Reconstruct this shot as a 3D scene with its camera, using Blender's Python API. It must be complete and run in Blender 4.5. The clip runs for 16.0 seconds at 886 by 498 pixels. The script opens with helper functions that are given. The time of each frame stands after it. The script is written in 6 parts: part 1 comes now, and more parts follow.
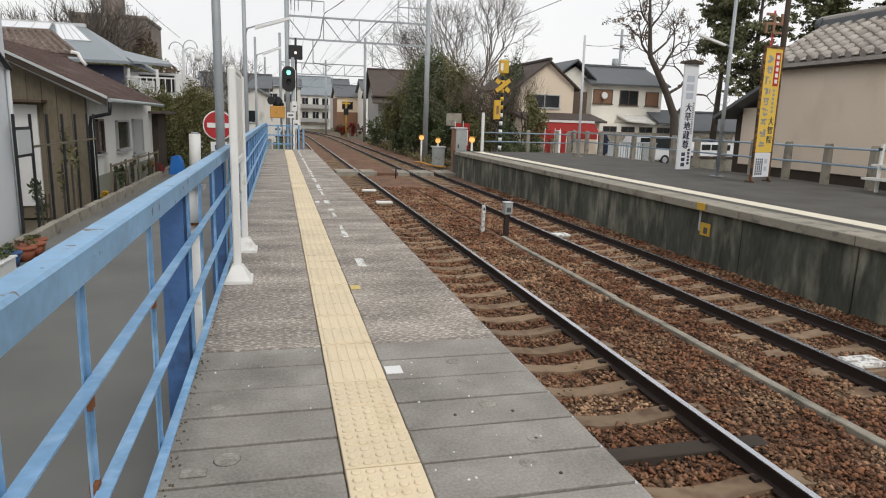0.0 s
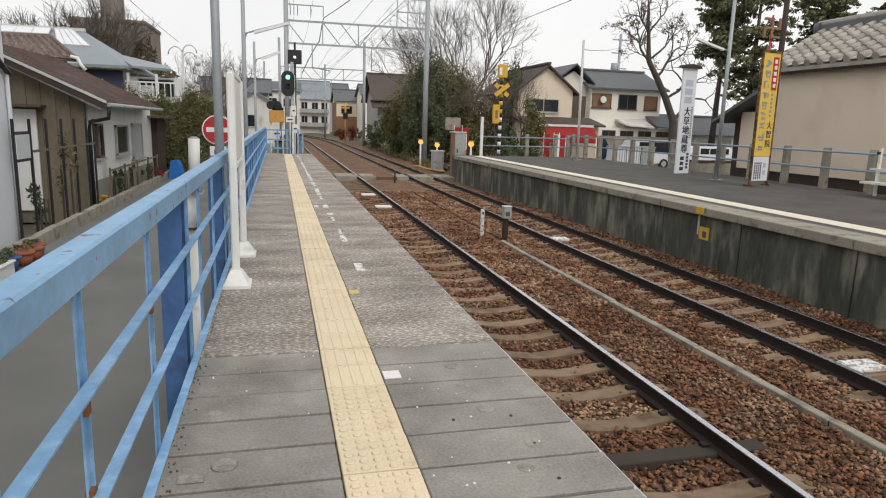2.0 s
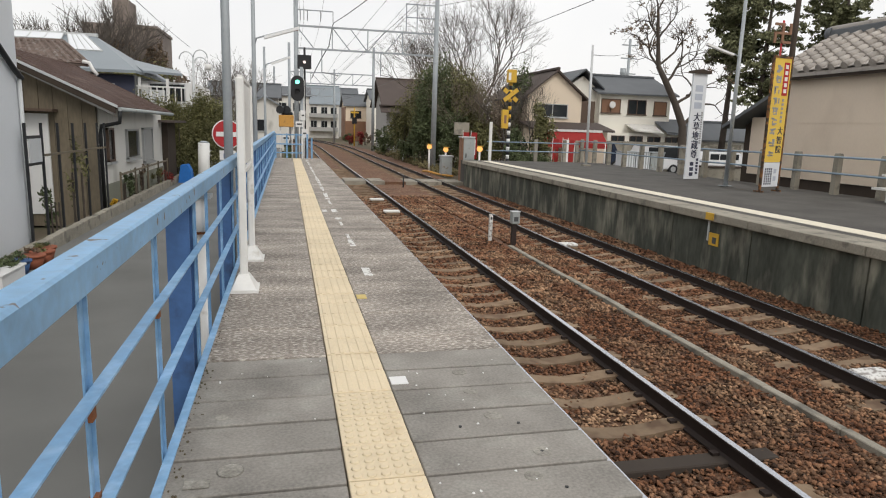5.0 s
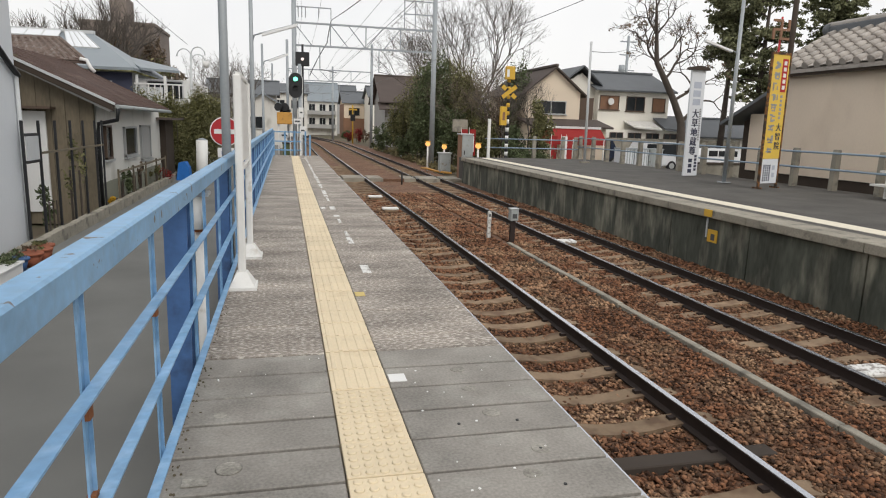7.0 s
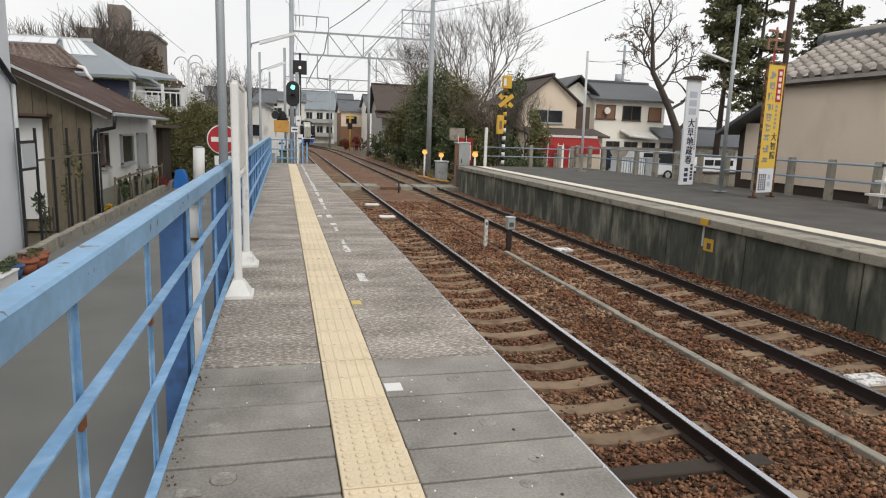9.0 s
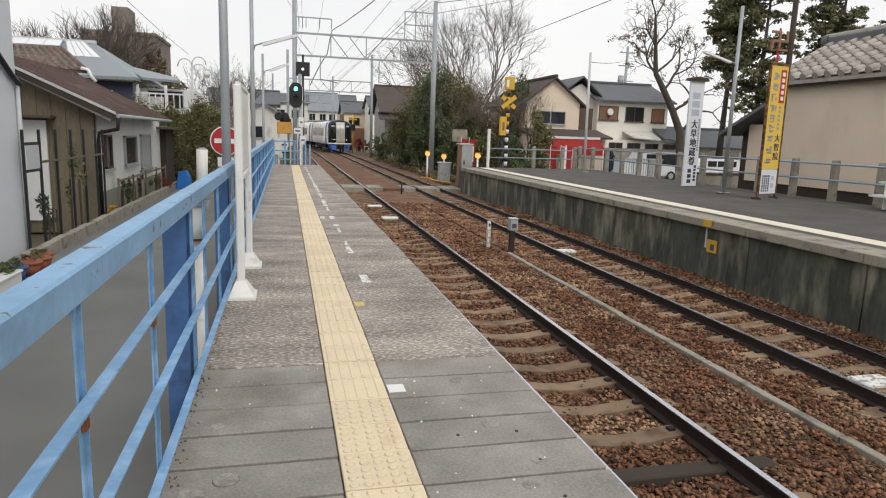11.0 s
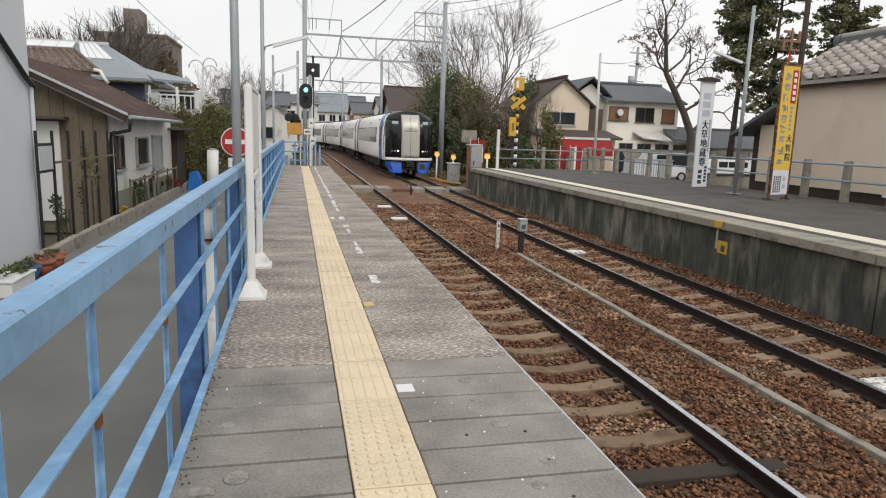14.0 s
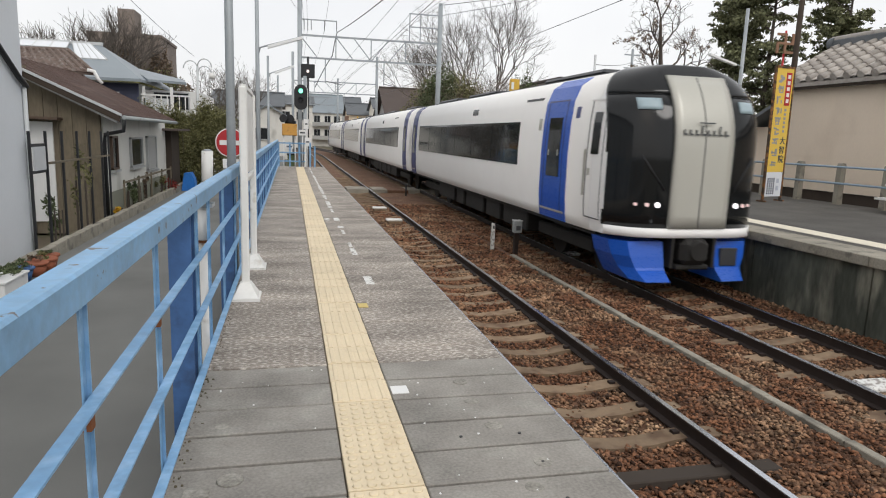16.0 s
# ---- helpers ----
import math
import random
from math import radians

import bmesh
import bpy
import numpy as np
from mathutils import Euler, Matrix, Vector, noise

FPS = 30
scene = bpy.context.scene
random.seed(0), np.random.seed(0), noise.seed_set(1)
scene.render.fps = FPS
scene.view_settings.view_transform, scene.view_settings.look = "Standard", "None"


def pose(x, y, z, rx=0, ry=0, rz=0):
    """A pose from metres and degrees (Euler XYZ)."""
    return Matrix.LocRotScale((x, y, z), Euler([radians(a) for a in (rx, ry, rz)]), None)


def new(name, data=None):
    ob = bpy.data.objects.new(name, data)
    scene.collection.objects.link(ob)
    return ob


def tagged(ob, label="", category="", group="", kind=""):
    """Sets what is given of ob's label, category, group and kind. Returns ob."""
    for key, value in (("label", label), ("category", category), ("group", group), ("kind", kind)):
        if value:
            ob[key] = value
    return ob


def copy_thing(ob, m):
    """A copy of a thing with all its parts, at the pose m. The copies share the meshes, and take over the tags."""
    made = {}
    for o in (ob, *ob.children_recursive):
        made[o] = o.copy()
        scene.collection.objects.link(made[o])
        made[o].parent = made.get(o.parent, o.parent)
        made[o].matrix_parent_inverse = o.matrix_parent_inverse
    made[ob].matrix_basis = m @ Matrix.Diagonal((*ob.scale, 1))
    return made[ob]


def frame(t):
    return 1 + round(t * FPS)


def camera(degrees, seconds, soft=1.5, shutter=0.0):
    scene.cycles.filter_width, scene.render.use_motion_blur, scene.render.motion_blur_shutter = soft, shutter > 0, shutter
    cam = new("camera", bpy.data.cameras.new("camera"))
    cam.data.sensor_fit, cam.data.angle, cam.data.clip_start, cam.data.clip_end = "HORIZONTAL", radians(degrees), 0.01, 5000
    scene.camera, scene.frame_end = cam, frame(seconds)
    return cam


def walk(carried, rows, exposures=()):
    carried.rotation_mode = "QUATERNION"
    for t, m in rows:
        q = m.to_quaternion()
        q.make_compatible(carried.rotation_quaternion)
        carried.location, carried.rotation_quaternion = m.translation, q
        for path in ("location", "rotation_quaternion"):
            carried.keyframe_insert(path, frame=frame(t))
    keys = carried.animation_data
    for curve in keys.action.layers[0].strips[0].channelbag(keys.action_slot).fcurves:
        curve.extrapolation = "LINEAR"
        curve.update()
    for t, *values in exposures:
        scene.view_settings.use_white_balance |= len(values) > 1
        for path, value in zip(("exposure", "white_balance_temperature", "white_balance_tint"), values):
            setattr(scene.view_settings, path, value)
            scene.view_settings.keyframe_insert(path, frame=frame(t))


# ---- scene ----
cam = camera(68.52, 16.0, soft=1.1, shutter=0.15)
# seconds, x, y, z, pitch, roll, yaw of the held camera
PATH = [
    (0.0, -0.000, -0.000, 1.410, -11.27, -1.77, -13.96),
    (0.5, -0.001, -0.002, 1.412, -11.24, -1.52, -14.21),
    (1.0, 0.001, -0.001, 1.412, -11.14, -1.61, -14.17),
    (1.5, 0.002, -0.001, 1.412, -11.38, -1.66, -13.89),
    (2.0, 0.006, -0.000, 1.413, -10.91, -1.73, -14.03),
    (2.5, 0.006, -0.004, 1.414, -10.43, -1.94, -14.19),
    (3.0, 0.008, -0.004, 1.414, -10.45, -1.98, -14.00),
    (3.5, 0.009, 0.005, 1.414, -10.44, -2.00, -13.72),
    (4.0, 0.013, 0.008, 1.415, -10.50, -1.77, -13.40),
    (6.5, 0.012, 0.023, 1.414, -10.57, -1.94, -13.15),
    (7.0, 0.016, 0.019, 1.414, -10.77, -1.76, -13.40),
    (7.5, 0.016, 0.022, 1.414, -10.83, -1.91, -13.27),
    (8.0, 0.018, 0.019, 1.416, -10.45, -1.95, -13.50),
    (8.5, 0.016, 0.021, 1.416, -10.28, -2.08, -13.49),
    (9.0, 0.017, 0.022, 1.417, -10.04, -1.93, -13.66),
    (11.5, 0.018, 0.023, 1.416, -9.87, -1.89, -13.38),
    (12.0, 0.019, 0.012, 1.418, -9.69, -1.95, -13.42),
    (12.5, 0.016, 0.009, 1.418, -9.48, -1.93, -13.34),
    (13.0, 0.014, 0.016, 1.416, -9.78, -1.88, -13.17),
    (13.5, 0.018, 0.015, 1.419, -9.84, -1.74, -12.89),
    (14.0, 0.016, 0.014, 1.415, -9.89, -1.85, -12.60),
    (14.5, 0.018, 0.010, 1.416, -9.93, -1.81, -12.79),
    (15.0, 0.018, 0.015, 1.417, -9.76, -1.71, -12.94),
    (15.5, 0.018, 0.019, 1.416, -9.77, -1.92, -13.02),
    (16.0, 0.019, 0.013, 1.418, -9.77, -1.98, -13.02),
]
walk(cam, [(t, pose(x, y, z, 90 + p, r, w)) for t, x, y, z, p, r, w in PATH],
     [(0.0, -0.04, 6580, 10), (3.0, -0.02, 6650, 10), (9.0, -0.02, 6620, 10), (12.5, -0.02, 6630, 10), (15.0, -0.02, 6620, 10), (16.0, -0.02, 6510, 10)])

# ---- world: bright overcast sky ----
world = bpy.data.worlds.new("overcast_sky")
scene.world = world
world.use_nodes = True
wn, wl = world.node_tree.nodes, world.node_tree.links
bg = wn["Background"]
sky = wn.new("ShaderNodeTexSky")
sky.sky_type, sky.sun_disc = "NISHITA", False
sky.sun_elevation, sky.sun_rotation = radians(38), radians(200)
sky.air_density, sky.dust_density = 1.0, 4.0
dim = wn.new("ShaderNodeVectorMath")
dim.operation = "SCALE"
dim.inputs["Scale"].default_value = 0.10
cloud = wn.new("ShaderNodeTexNoise")
cloud.inputs["Scale"].default_value, cloud.inputs["Detail"].default_value = 2.2, 6
ramp = wn.new("ShaderNodeValToRGB")
ramp.color_ramp.elements[0].position, ramp.color_ramp.elements[0].color = 0.3, (0.83, 0.835, 0.85, 1)
ramp.color_ramp.elements[1].position, ramp.color_ramp.elements[1].color = 0.7, (0.97, 0.965, 0.96, 1)
veil = wn.new("ShaderNodeMix")
veil.data_type = "RGBA"
veil.inputs["Factor"].default_value = 0.88
wl.new(sky.outputs["Color"], dim.inputs[0])
wl.new(cloud.outputs["Fac"], ramp.inputs["Fac"])
wl.new(dim.outputs["Vector"], veil.inputs["A"])
wl.new(ramp.outputs["Color"], veil.inputs["B"])
wl.new(veil.outputs["Result"], bg.inputs["Color"])
bg.inputs["Strength"].default_value = 1.16

sun = new("sun", bpy.data.lights.new("sun", "SUN"))
sun.data.energy, sun.data.angle, sun.data.color = 1.2, radians(25), (1.0, 0.97, 0.93)
sun.matrix_basis = pose(0, 0, 30, 48, 0, 20)
scene.view_settings.exposure = 0.0


# ---- materials ----
def mat(name, c, rough=0.75, metal=0.0, var=0.2, scale=3.0, fine=40.0, bump=0.25, c2=None, c2at=0.6, c2soft=0.06, c2scale=None,
        stretch=(1, 1, 1), per=0.0, island=0.0, spec=0.4, emit=None, dist=0.01, fixed=False):
    m = bpy.data.materials.new(name)
    m.use_nodes = True
    n, l = m.node_tree.nodes, m.node_tree.links
    b = n["Principled BSDF"]
    b.inputs["Metallic"].default_value, b.inputs["Specular IOR Level"].default_value = metal, spec
    tc = n.new("ShaderNodeTexCoord")
    mp = n.new("ShaderNodeMapping")
    mp.inputs["Scale"].default_value = stretch
    l.new(n.new("ShaderNodeNewGeometry").outputs["Position"] if fixed else tc.outputs["Object"], mp.inputs["Vector"])

    def noise_tex(s, d):
        x = n.new("ShaderNodeTexNoise")
        x.inputs["Scale"].default_value, x.inputs["Detail"].default_value = s, d
        l.new(mp.outputs["Vector"], x.inputs["Vector"])
        return x

    def math_node(op, a, k):
        x = n.new("ShaderNodeMath")
        x.operation = op
        l.new(a, x.inputs[0])
        if isinstance(k, (int, float)):
            x.inputs[1].default_value = k
        else:
            l.new(k, x.inputs[1])
        return x.outputs[0]
    big, small = noise_tex(scale, 4), noise_tex(fine, 6)
    both = math_node("ADD", math_node("MULTIPLY", big.outputs["Fac"], 0.55), math_node("MULTIPLY", small.outputs["Fac"], 0.45))
    k = math_node("ADD", math_node("MULTIPLY", math_node("SUBTRACT", both, 0.5), 4.0 * var), 1.0)
    if per or island:
        if per:
            src = n.new("ShaderNodeObjectInfo").outputs["Random"]
        else:
            src = n.new("ShaderNodeNewGeometry").outputs["Random Per Island"]
        k = math_node("MULTIPLY", k, math_node("ADD", math_node("MULTIPLY", math_node("SUBTRACT", src, 0.5), 2 * (per or island)), 1.0))
    col = n.new("ShaderNodeVectorMath")
    col.operation = "SCALE"
    if c2:
        st = noise_tex(c2scale or scale * 2.3, 8)
        rp = n.new("ShaderNodeMapRange")
        rp.inputs["From Min"].default_value, rp.inputs["From Max"].default_value = c2at - c2soft, c2at + c2soft
        l.new(st.outputs["Fac"], rp.inputs["Value"])
        mx = n.new("ShaderNodeMix")
        mx.data_type = "RGBA"
        mx.inputs["A"].default_value, mx.inputs["B"].default_value = (*c, 1), (*c2, 1)
        l.new(rp.outputs["Result"], mx.inputs["Factor"])
        l.new(mx.outputs["Result"], col.inputs[0])
    else:
        col.inputs[0].default_value = c
    l.new(k, col.inputs["Scale"])
    l.new(col.outputs["Vector"], b.inputs["Base Color"])
    r = math_node("ADD", math_node("MULTIPLY", math_node("SUBTRACT", small.outputs["Fac"], 0.5), 0.25), rough)
    l.new(r, b.inputs["Roughness"])
    if bump:
        bp = n.new("ShaderNodeBump")
        bp.inputs["Strength"].default_value, bp.inputs["Distance"].default_value = bump, dist
        l.new(both, bp.inputs["Height"])
        l.new(bp.outputs["Normal"], b.inputs["Normal"])
    if emit:
        b.inputs["Emission Color"].default_value, b.inputs["Emission Strength"].default_value = (*emit[:3], 1), emit[3]
    return m


M = dict(
    slab=mat("slab_concrete", (0.256, 0.241, 0.218), 0.85, var=0.5, scale=2.4, fine=70, bump=0.2, c2=(0.31, 0.30, 0.27), c2at=0.63, c2soft=0.12, c2scale=4, per=0.09, fixed=True),
    slab_patch=mat("patch_mortar", (0.275, 0.262, 0.232), 0.9, var=0.7, scale=8, fine=70, bump=0.5, fixed=True),
    paving=mat("worn_paving", (0.245, 0.215, 0.186), 0.9, var=0.8, scale=2.2, fine=48, bump=0.9, c2=(0.50, 0.465, 0.42), c2at=0.56, c2soft=0.07, c2scale=52, stretch=(0.6, 1.25, 1), per=0.08, fixed=True),
    tactile=mat("tactile_cream", (0.70, 0.59, 0.415), 0.75, var=0.1, scale=1.5, fine=60, bump=0.15, c2=(0.60, 0.49, 0.33), c2at=0.64, c2soft=0.08, c2scale=5, per=0.05, fixed=True),
    white_mark=mat("white_paint_worn", (0.70, 0.70, 0.68), 0.8, var=0.15, scale=6, fine=60, c2=(0.3, 0.28, 0.26), c2at=0.56, c2scale=18, fixed=True),
    white_line=mat("cream_line", (0.72, 0.67, 0.55), 0.8, var=0.1, scale=2, fine=50, c2=(0.5, 0.46, 0.38), c2at=0.66, c2scale=9),
    yellow_mark=mat("yellow_mark", (0.60, 0.47, 0.18), 0.8, var=0.12),
    concrete=mat("platform_concrete", (0.19, 0.19, 0.165), 0.9, var=0.3, scale=0.9, fine=25, bump=0.4, c2=(0.09, 0.095, 0.08), c2at=0.55, c2soft=0.14, c2scale=1.6, stretch=(1, 1, 0.35), fixed=True),
    wall_dark=mat("stained_concrete", (0.066, 0.072, 0.058), 0.9, var=0.75, scale=2.2, fine=14, bump=0.6, c2=(0.21, 0.205, 0.165), c2at=0.575, c2soft=0.09, c2scale=2.6, stretch=(1, 1, 0.28), fixed=True),
    coping=mat("coping_concrete", (0.28, 0.26, 0.215), 0.88, var=0.42, scale=1.8, fine=40, c2=(0.17, 0.16, 0.135), c2at=0.6, c2scale=4, fixed=True),
    asphalt=mat("platform_asphalt", (0.082, 0.078, 0.072), 0.9, var=0.5, scale=1.1, fine=120, bump=0.35, fixed=True),
    road=mat("street_asphalt", (0.156, 0.158, 0.150), 0.9, var=0.28, scale=0.9, fine=130, bump=0.35, fixed=True),
    earth=mat("dull_earth", (0.12, 0.095, 0.065), 0.95, var=0.4, scale=0.3, fine=8, bump=0.6, c2=(0.075, 0.085, 0.04), c2at=0.55, c2soft=0.1, c2scale=0.5),
    bed=mat("ballast_bed", (0.140, 0.072, 0.042), 0.95, var=0.55, scale=1.2, fine=26, bump=1.0, c2=(0.24, 0.165, 0.115), c2at=0.6, c2soft=0.05, c2scale=30, dist=0.03),
    stone=mat("ballast_stone", (0.150, 0.069, 0.036), 0.92, var=0.3, scale=1.0, fine=40, bump=0.3, island=0.8, c2=(0.29, 0.188, 0.114), c2at=0.57, c2soft=0.12, c2scale=1.5),
    sleeper=mat("sleeper_concrete", (0.25, 0.178, 0.115), 0.9, var=0.22, scale=3, fine=40, c2=(0.15, 0.095, 0.06), c2at=0.56, c2soft=0.1, c2scale=5, per=0.22, fixed=True),
    sleeper_dark=mat("sleeper_timber", (0.045, 0.035, 0.028), 0.9, var=0.3, scale=3, fine=30),
    rail_web=mat("rail_rusted", (0.035, 0.025, 0.022), 0.7, metal=0.3, var=0.3, scale=3, fine=30),
    rail_head=mat("rail_polished", (0.58, 0.60, 0.64), 0.24, metal=1.0, var=0.06, scale=1, fine=60, bump=0.05),
    blue=mat("blue_paint", (0.16, 0.315, 0.51), 0.5, var=0.28, scale=3, fine=30, bump=0.2, c2=(0.25, 0.42, 0.62), c2at=0.56, c2soft=0.10, c2scale=9),
    blue_pale=mat("blue_grey_pipe_paint", (0.24, 0.32, 0.40), 0.55, var=0.12, bump=0.1),
    # base blue lightened for sky reflection and worn edges; dark flecks are chips
    blue_rust=mat("blue_paint_chipped", (0.20, 0.375, 0.575), 0.45, var=0.34, scale=3.2, fine=26, bump=0.25, c2=(0.13, 0.12, 0.12), c2at=0.655, c2soft=0.012, c2scale=13),
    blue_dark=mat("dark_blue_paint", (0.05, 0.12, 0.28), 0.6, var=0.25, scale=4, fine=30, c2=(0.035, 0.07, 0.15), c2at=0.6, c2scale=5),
    rust=mat("rust", (0.20, 0.075, 0.03), 0.9, var=0.3),
    white_steel=mat("white_painted_steel", (0.72, 0.72, 0.70), 0.5, var=0.06, scale=4, fine=40, bump=0.08, c2=(0.5, 0.47, 0.42), c2at=0.68, c2scale=8),
    galv=mat("galvanised_steel", (0.33, 0.36, 0.38), 0.55, metal=0.25, var=0.14, scale=5, fine=40, bump=0.1),
    galv_light=mat("pale_painted_steel", (0.50, 0.52, 0.53), 0.55, var=0.1, scale=4, fine=40, bump=0.1),
    wire=mat("wire", (0.14, 0.145, 0.155), 0.6, var=0.1, bump=0),
    black=mat("black_paint", (0.016, 0.017, 0.019), 0.5, var=0.15, bump=0.1),
    yellow=mat("yellow_paint", (0.62, 0.38, 0.045), 0.55, var=0.1, scale=5, c2=(0.42, 0.25, 0.05), c2at=0.66, c2scale=9),
    orange=mat("orange_steel", (0.52, 0.27, 0.06), 0.6, var=0.12, c2=(0.36, 0.19, 0.06), c2at=0.62, c2scale=8),
    red=mat("red_paint", (0.42, 0.025, 0.03), 0.55, var=0.12),
    red_cloth=mat("red_cloth", (0.30, 0.024, 0.022), 0.85, var=0.15, scale=2, fine=20, bump=0.4),
    white=mat("white_paint", (0.74, 0.74, 0.73), 0.6, var=0.05, scale=3, bump=0.08),
    grey_box=mat("grey_cabinet_paint", (0.33, 0.36, 0.36), 0.6, var=0.1, scale=4, c2=(0.24, 0.2, 0.16), c2at=0.66, c2scale=6),
    brown_box=mat("brown_cabinet_paint", (0.24, 0.13, 0.08), 0.7, var=0.15),
)


# ---- mesh helpers ----
def box(bm, x0, x1, y0, y1, z0, z1, bevel=0.0):
    v = [bm.verts.new((x, y, z)) for x in (x0, x1) for y in (y0, y1) for z in (z0, z1)]
    fs = [bm.faces.new([v[i] for i in q]) for q in ((0, 1, 3, 2), (4, 6, 7, 5), (0, 4, 5, 1), (2, 3, 7, 6), (0, 2, 6, 4), (1, 5, 7, 3))]
    if bevel:
        es = list({e for f in fs for e in f.edges})
        bmesh.ops.bevel(bm, geom=es, offset=bevel, segments=1, affect="EDGES", profile=0.7)
    return bm


def cyl(bm, a, b, r0, r1=None, n=10, caps=True):
    a, b = Vector(a), Vector(b)
    r1 = r0 if r1 is None else r1
    d = (b - a).normalized()
    u = d.orthogonal().normalized()
    w = d.cross(u)
    rings = []
    for c, r in ((a, r0), (b, r1)):
        rings.append([bm.verts.new(c + r * (math.cos(2 * math.pi * i / n) * u + math.sin(2 * math.pi * i / n) * w)) for i in range(n)])
    for i in range(n):
        f = bm.faces.new((rings[0][i], rings[0][(i + 1) % n], rings[1][(i + 1) % n], rings[1][i]))
        f.smooth = n > 6
    if caps:
        bm.faces.new(rings[0][::-1]), bm.faces.new(rings[1])
    return bm


def tube(bm, pts, r, n=6):
    """One unbroken round tube along the points."""
    pts = [Vector(p) for p in pts]
    rings = []
    for i, p in enumerate(pts):
        d = (pts[min(i + 1, len(pts) - 1)] - pts[max(i - 1, 0)]).normalized()
        u = d.cross(Vector((0, 0, 1)) if abs(d.z) < 0.9 else Vector((0, 1, 0))).normalized()
        w = d.cross(u)
        rings.append([bm.verts.new(p + r * (math.cos(2 * math.pi * k / n) * u + math.sin(2 * math.pi * k / n) * w)) for k in range(n)])
    for a, b in zip(rings, rings[1:]):
        for k in range(n):
            bm.faces.new((a[k], a[(k + 1) % n], b[(k + 1) % n], b[k])).smooth = True
    bm.faces.new(rings[0][::-1]), bm.faces.new(rings[-1])
    return bm


def prism(bm, pts, axis, lo, hi):
    """A polygon drawn in the other two axes (in x, y, z order), drawn out along the axis."""
    def at(p, k):
        q = list(p)
        q.insert("xyz".index(axis), k)
        return q
    a, b = [bm.verts.new(at(p, lo)) for p in pts], [bm.verts.new(at(p, hi)) for p in pts]
    n = len(pts)
    bm.faces.new(a), bm.faces.new(b[::-1])
    for i in range(n):
        bm.faces.new((a[i], b[i], b[(i + 1) % n], a[(i + 1) % n]))
    return bm


def mesh(name, bm, material):
    bmesh.ops.recalc_face_normals(bm, faces=bm.faces)
    me = bpy.data.meshes.new(name)
    bm.to_mesh(me)
    bm.free()
    me.materials.append(M[material] if isinstance(material, str) else material)
    return me


def part(name, bm, material, parent=None, label="", m=None):
    ob = new(name, bm if isinstance(bm, bpy.types.Mesh) else mesh(name, bm, material))
    ob.parent = parent
    if m is not None:
        ob.matrix_basis = m
    return tagged(ob, label) if label else ob


def thing(name, label, category, group="", m=None):
    ob = new(name)
    if m is not None:
        ob.matrix_basis = m
    return tagged(ob, label, category, group)


def structure(name, bm, material, label, category):
    ob = part(name, bm, material)
    return tagged(ob, label, category, kind="structure")


def BM():
    return bmesh.new()


def grid_mesh(name, xs, ys, height, material):
    xs, ys = list(xs), list(ys)
    vs = [(x, y, height(x, y)) for y in ys for x in xs]
    n = len(xs)
    fs = [(j * n + i, j * n + i + 1, (j + 1) * n + i + 1, (j + 1) * n + i) for j in range(len(ys) - 1) for i in range(n - 1)]
    me = bpy.data.meshes.new(name)
    me.from_pydata(vs, [], fs)
    me.materials.append(M[material])
    return me


# ---- ground, street, platforms ----
ROAD_Z, RAIL_Z = -0.9, -1.0
gx = [-900, -300, -90, -40, -20, -4.2, 14, 20, 30, 60, 120, 300, 900]
gy = [-300, -60, -20, 0, 20, 40, 60, 80, 100, 130, 180, 300, 900, 1800]
ground = part("ground", grid_mesh("ground", gx, gy, lambda x, y: -1.25, "earth"), None)
tagged(ground, "dull brown earth and thin winter grass", "ground", kind="structure")

street = structure("road", box(BM(), -4.0, -0.488, -8, 75, -1.2, ROAD_Z), "road", "smooth grey asphalt street beside the railway platform", "road")
lane = structure("road_far", box(BM(), 15.2, 60, 33, 39, -1.2, -0.96), "road", "grey asphalt lane behind the far platform", "road")

near_pf = structure("platform_near", box(BM(), -0.485, 1.33, -6, 27.8, -1.3, -0.06), "wall_dark", "old concrete station platform with grey slabs and worn paving", "platform")
far_pf = structure("platform_far", box(BM(), 7.98, 14.9, -8, 29.4, -1.3, -0.02), "asphalt", "opposite station platform topped with dark asphalt", "platform")
for k in range(15):
    y = -7.18 + 2.41 * k
    part("wall_panel", box(BM(), 7.9, 7.985, y + 0.014, y + 2.396, -1.3, -0.15), "wall_dark", far_pf)
    part("coping", box(BM(), 7.79, 8.40, y + 0.006, y + 2.404, -0.15, 0.0, 0.010), "coping", far_pf)
part("painted_line", box(BM(), 8.76, 9.20, -8, 29.2, -0.03, -0.012), "white_line", far_pf, "broad worn cream line")


# ---- tracks ----
CURVE_Y, CURVE_R = 70.0, 240.0


def on_track(x0, s):
    """Place and heading on a track that runs straight along y and then bends to the left."""
    if s <= CURVE_Y:
        return Vector((x0, s, RAIL_Z)), 0.0
    r = CURVE_R + x0
    a = (s - CURVE_Y) / r
    return Vector((x0 - r * (1 - math.cos(a)), CURVE_Y + r * math.sin(a), RAIL_Z)), a


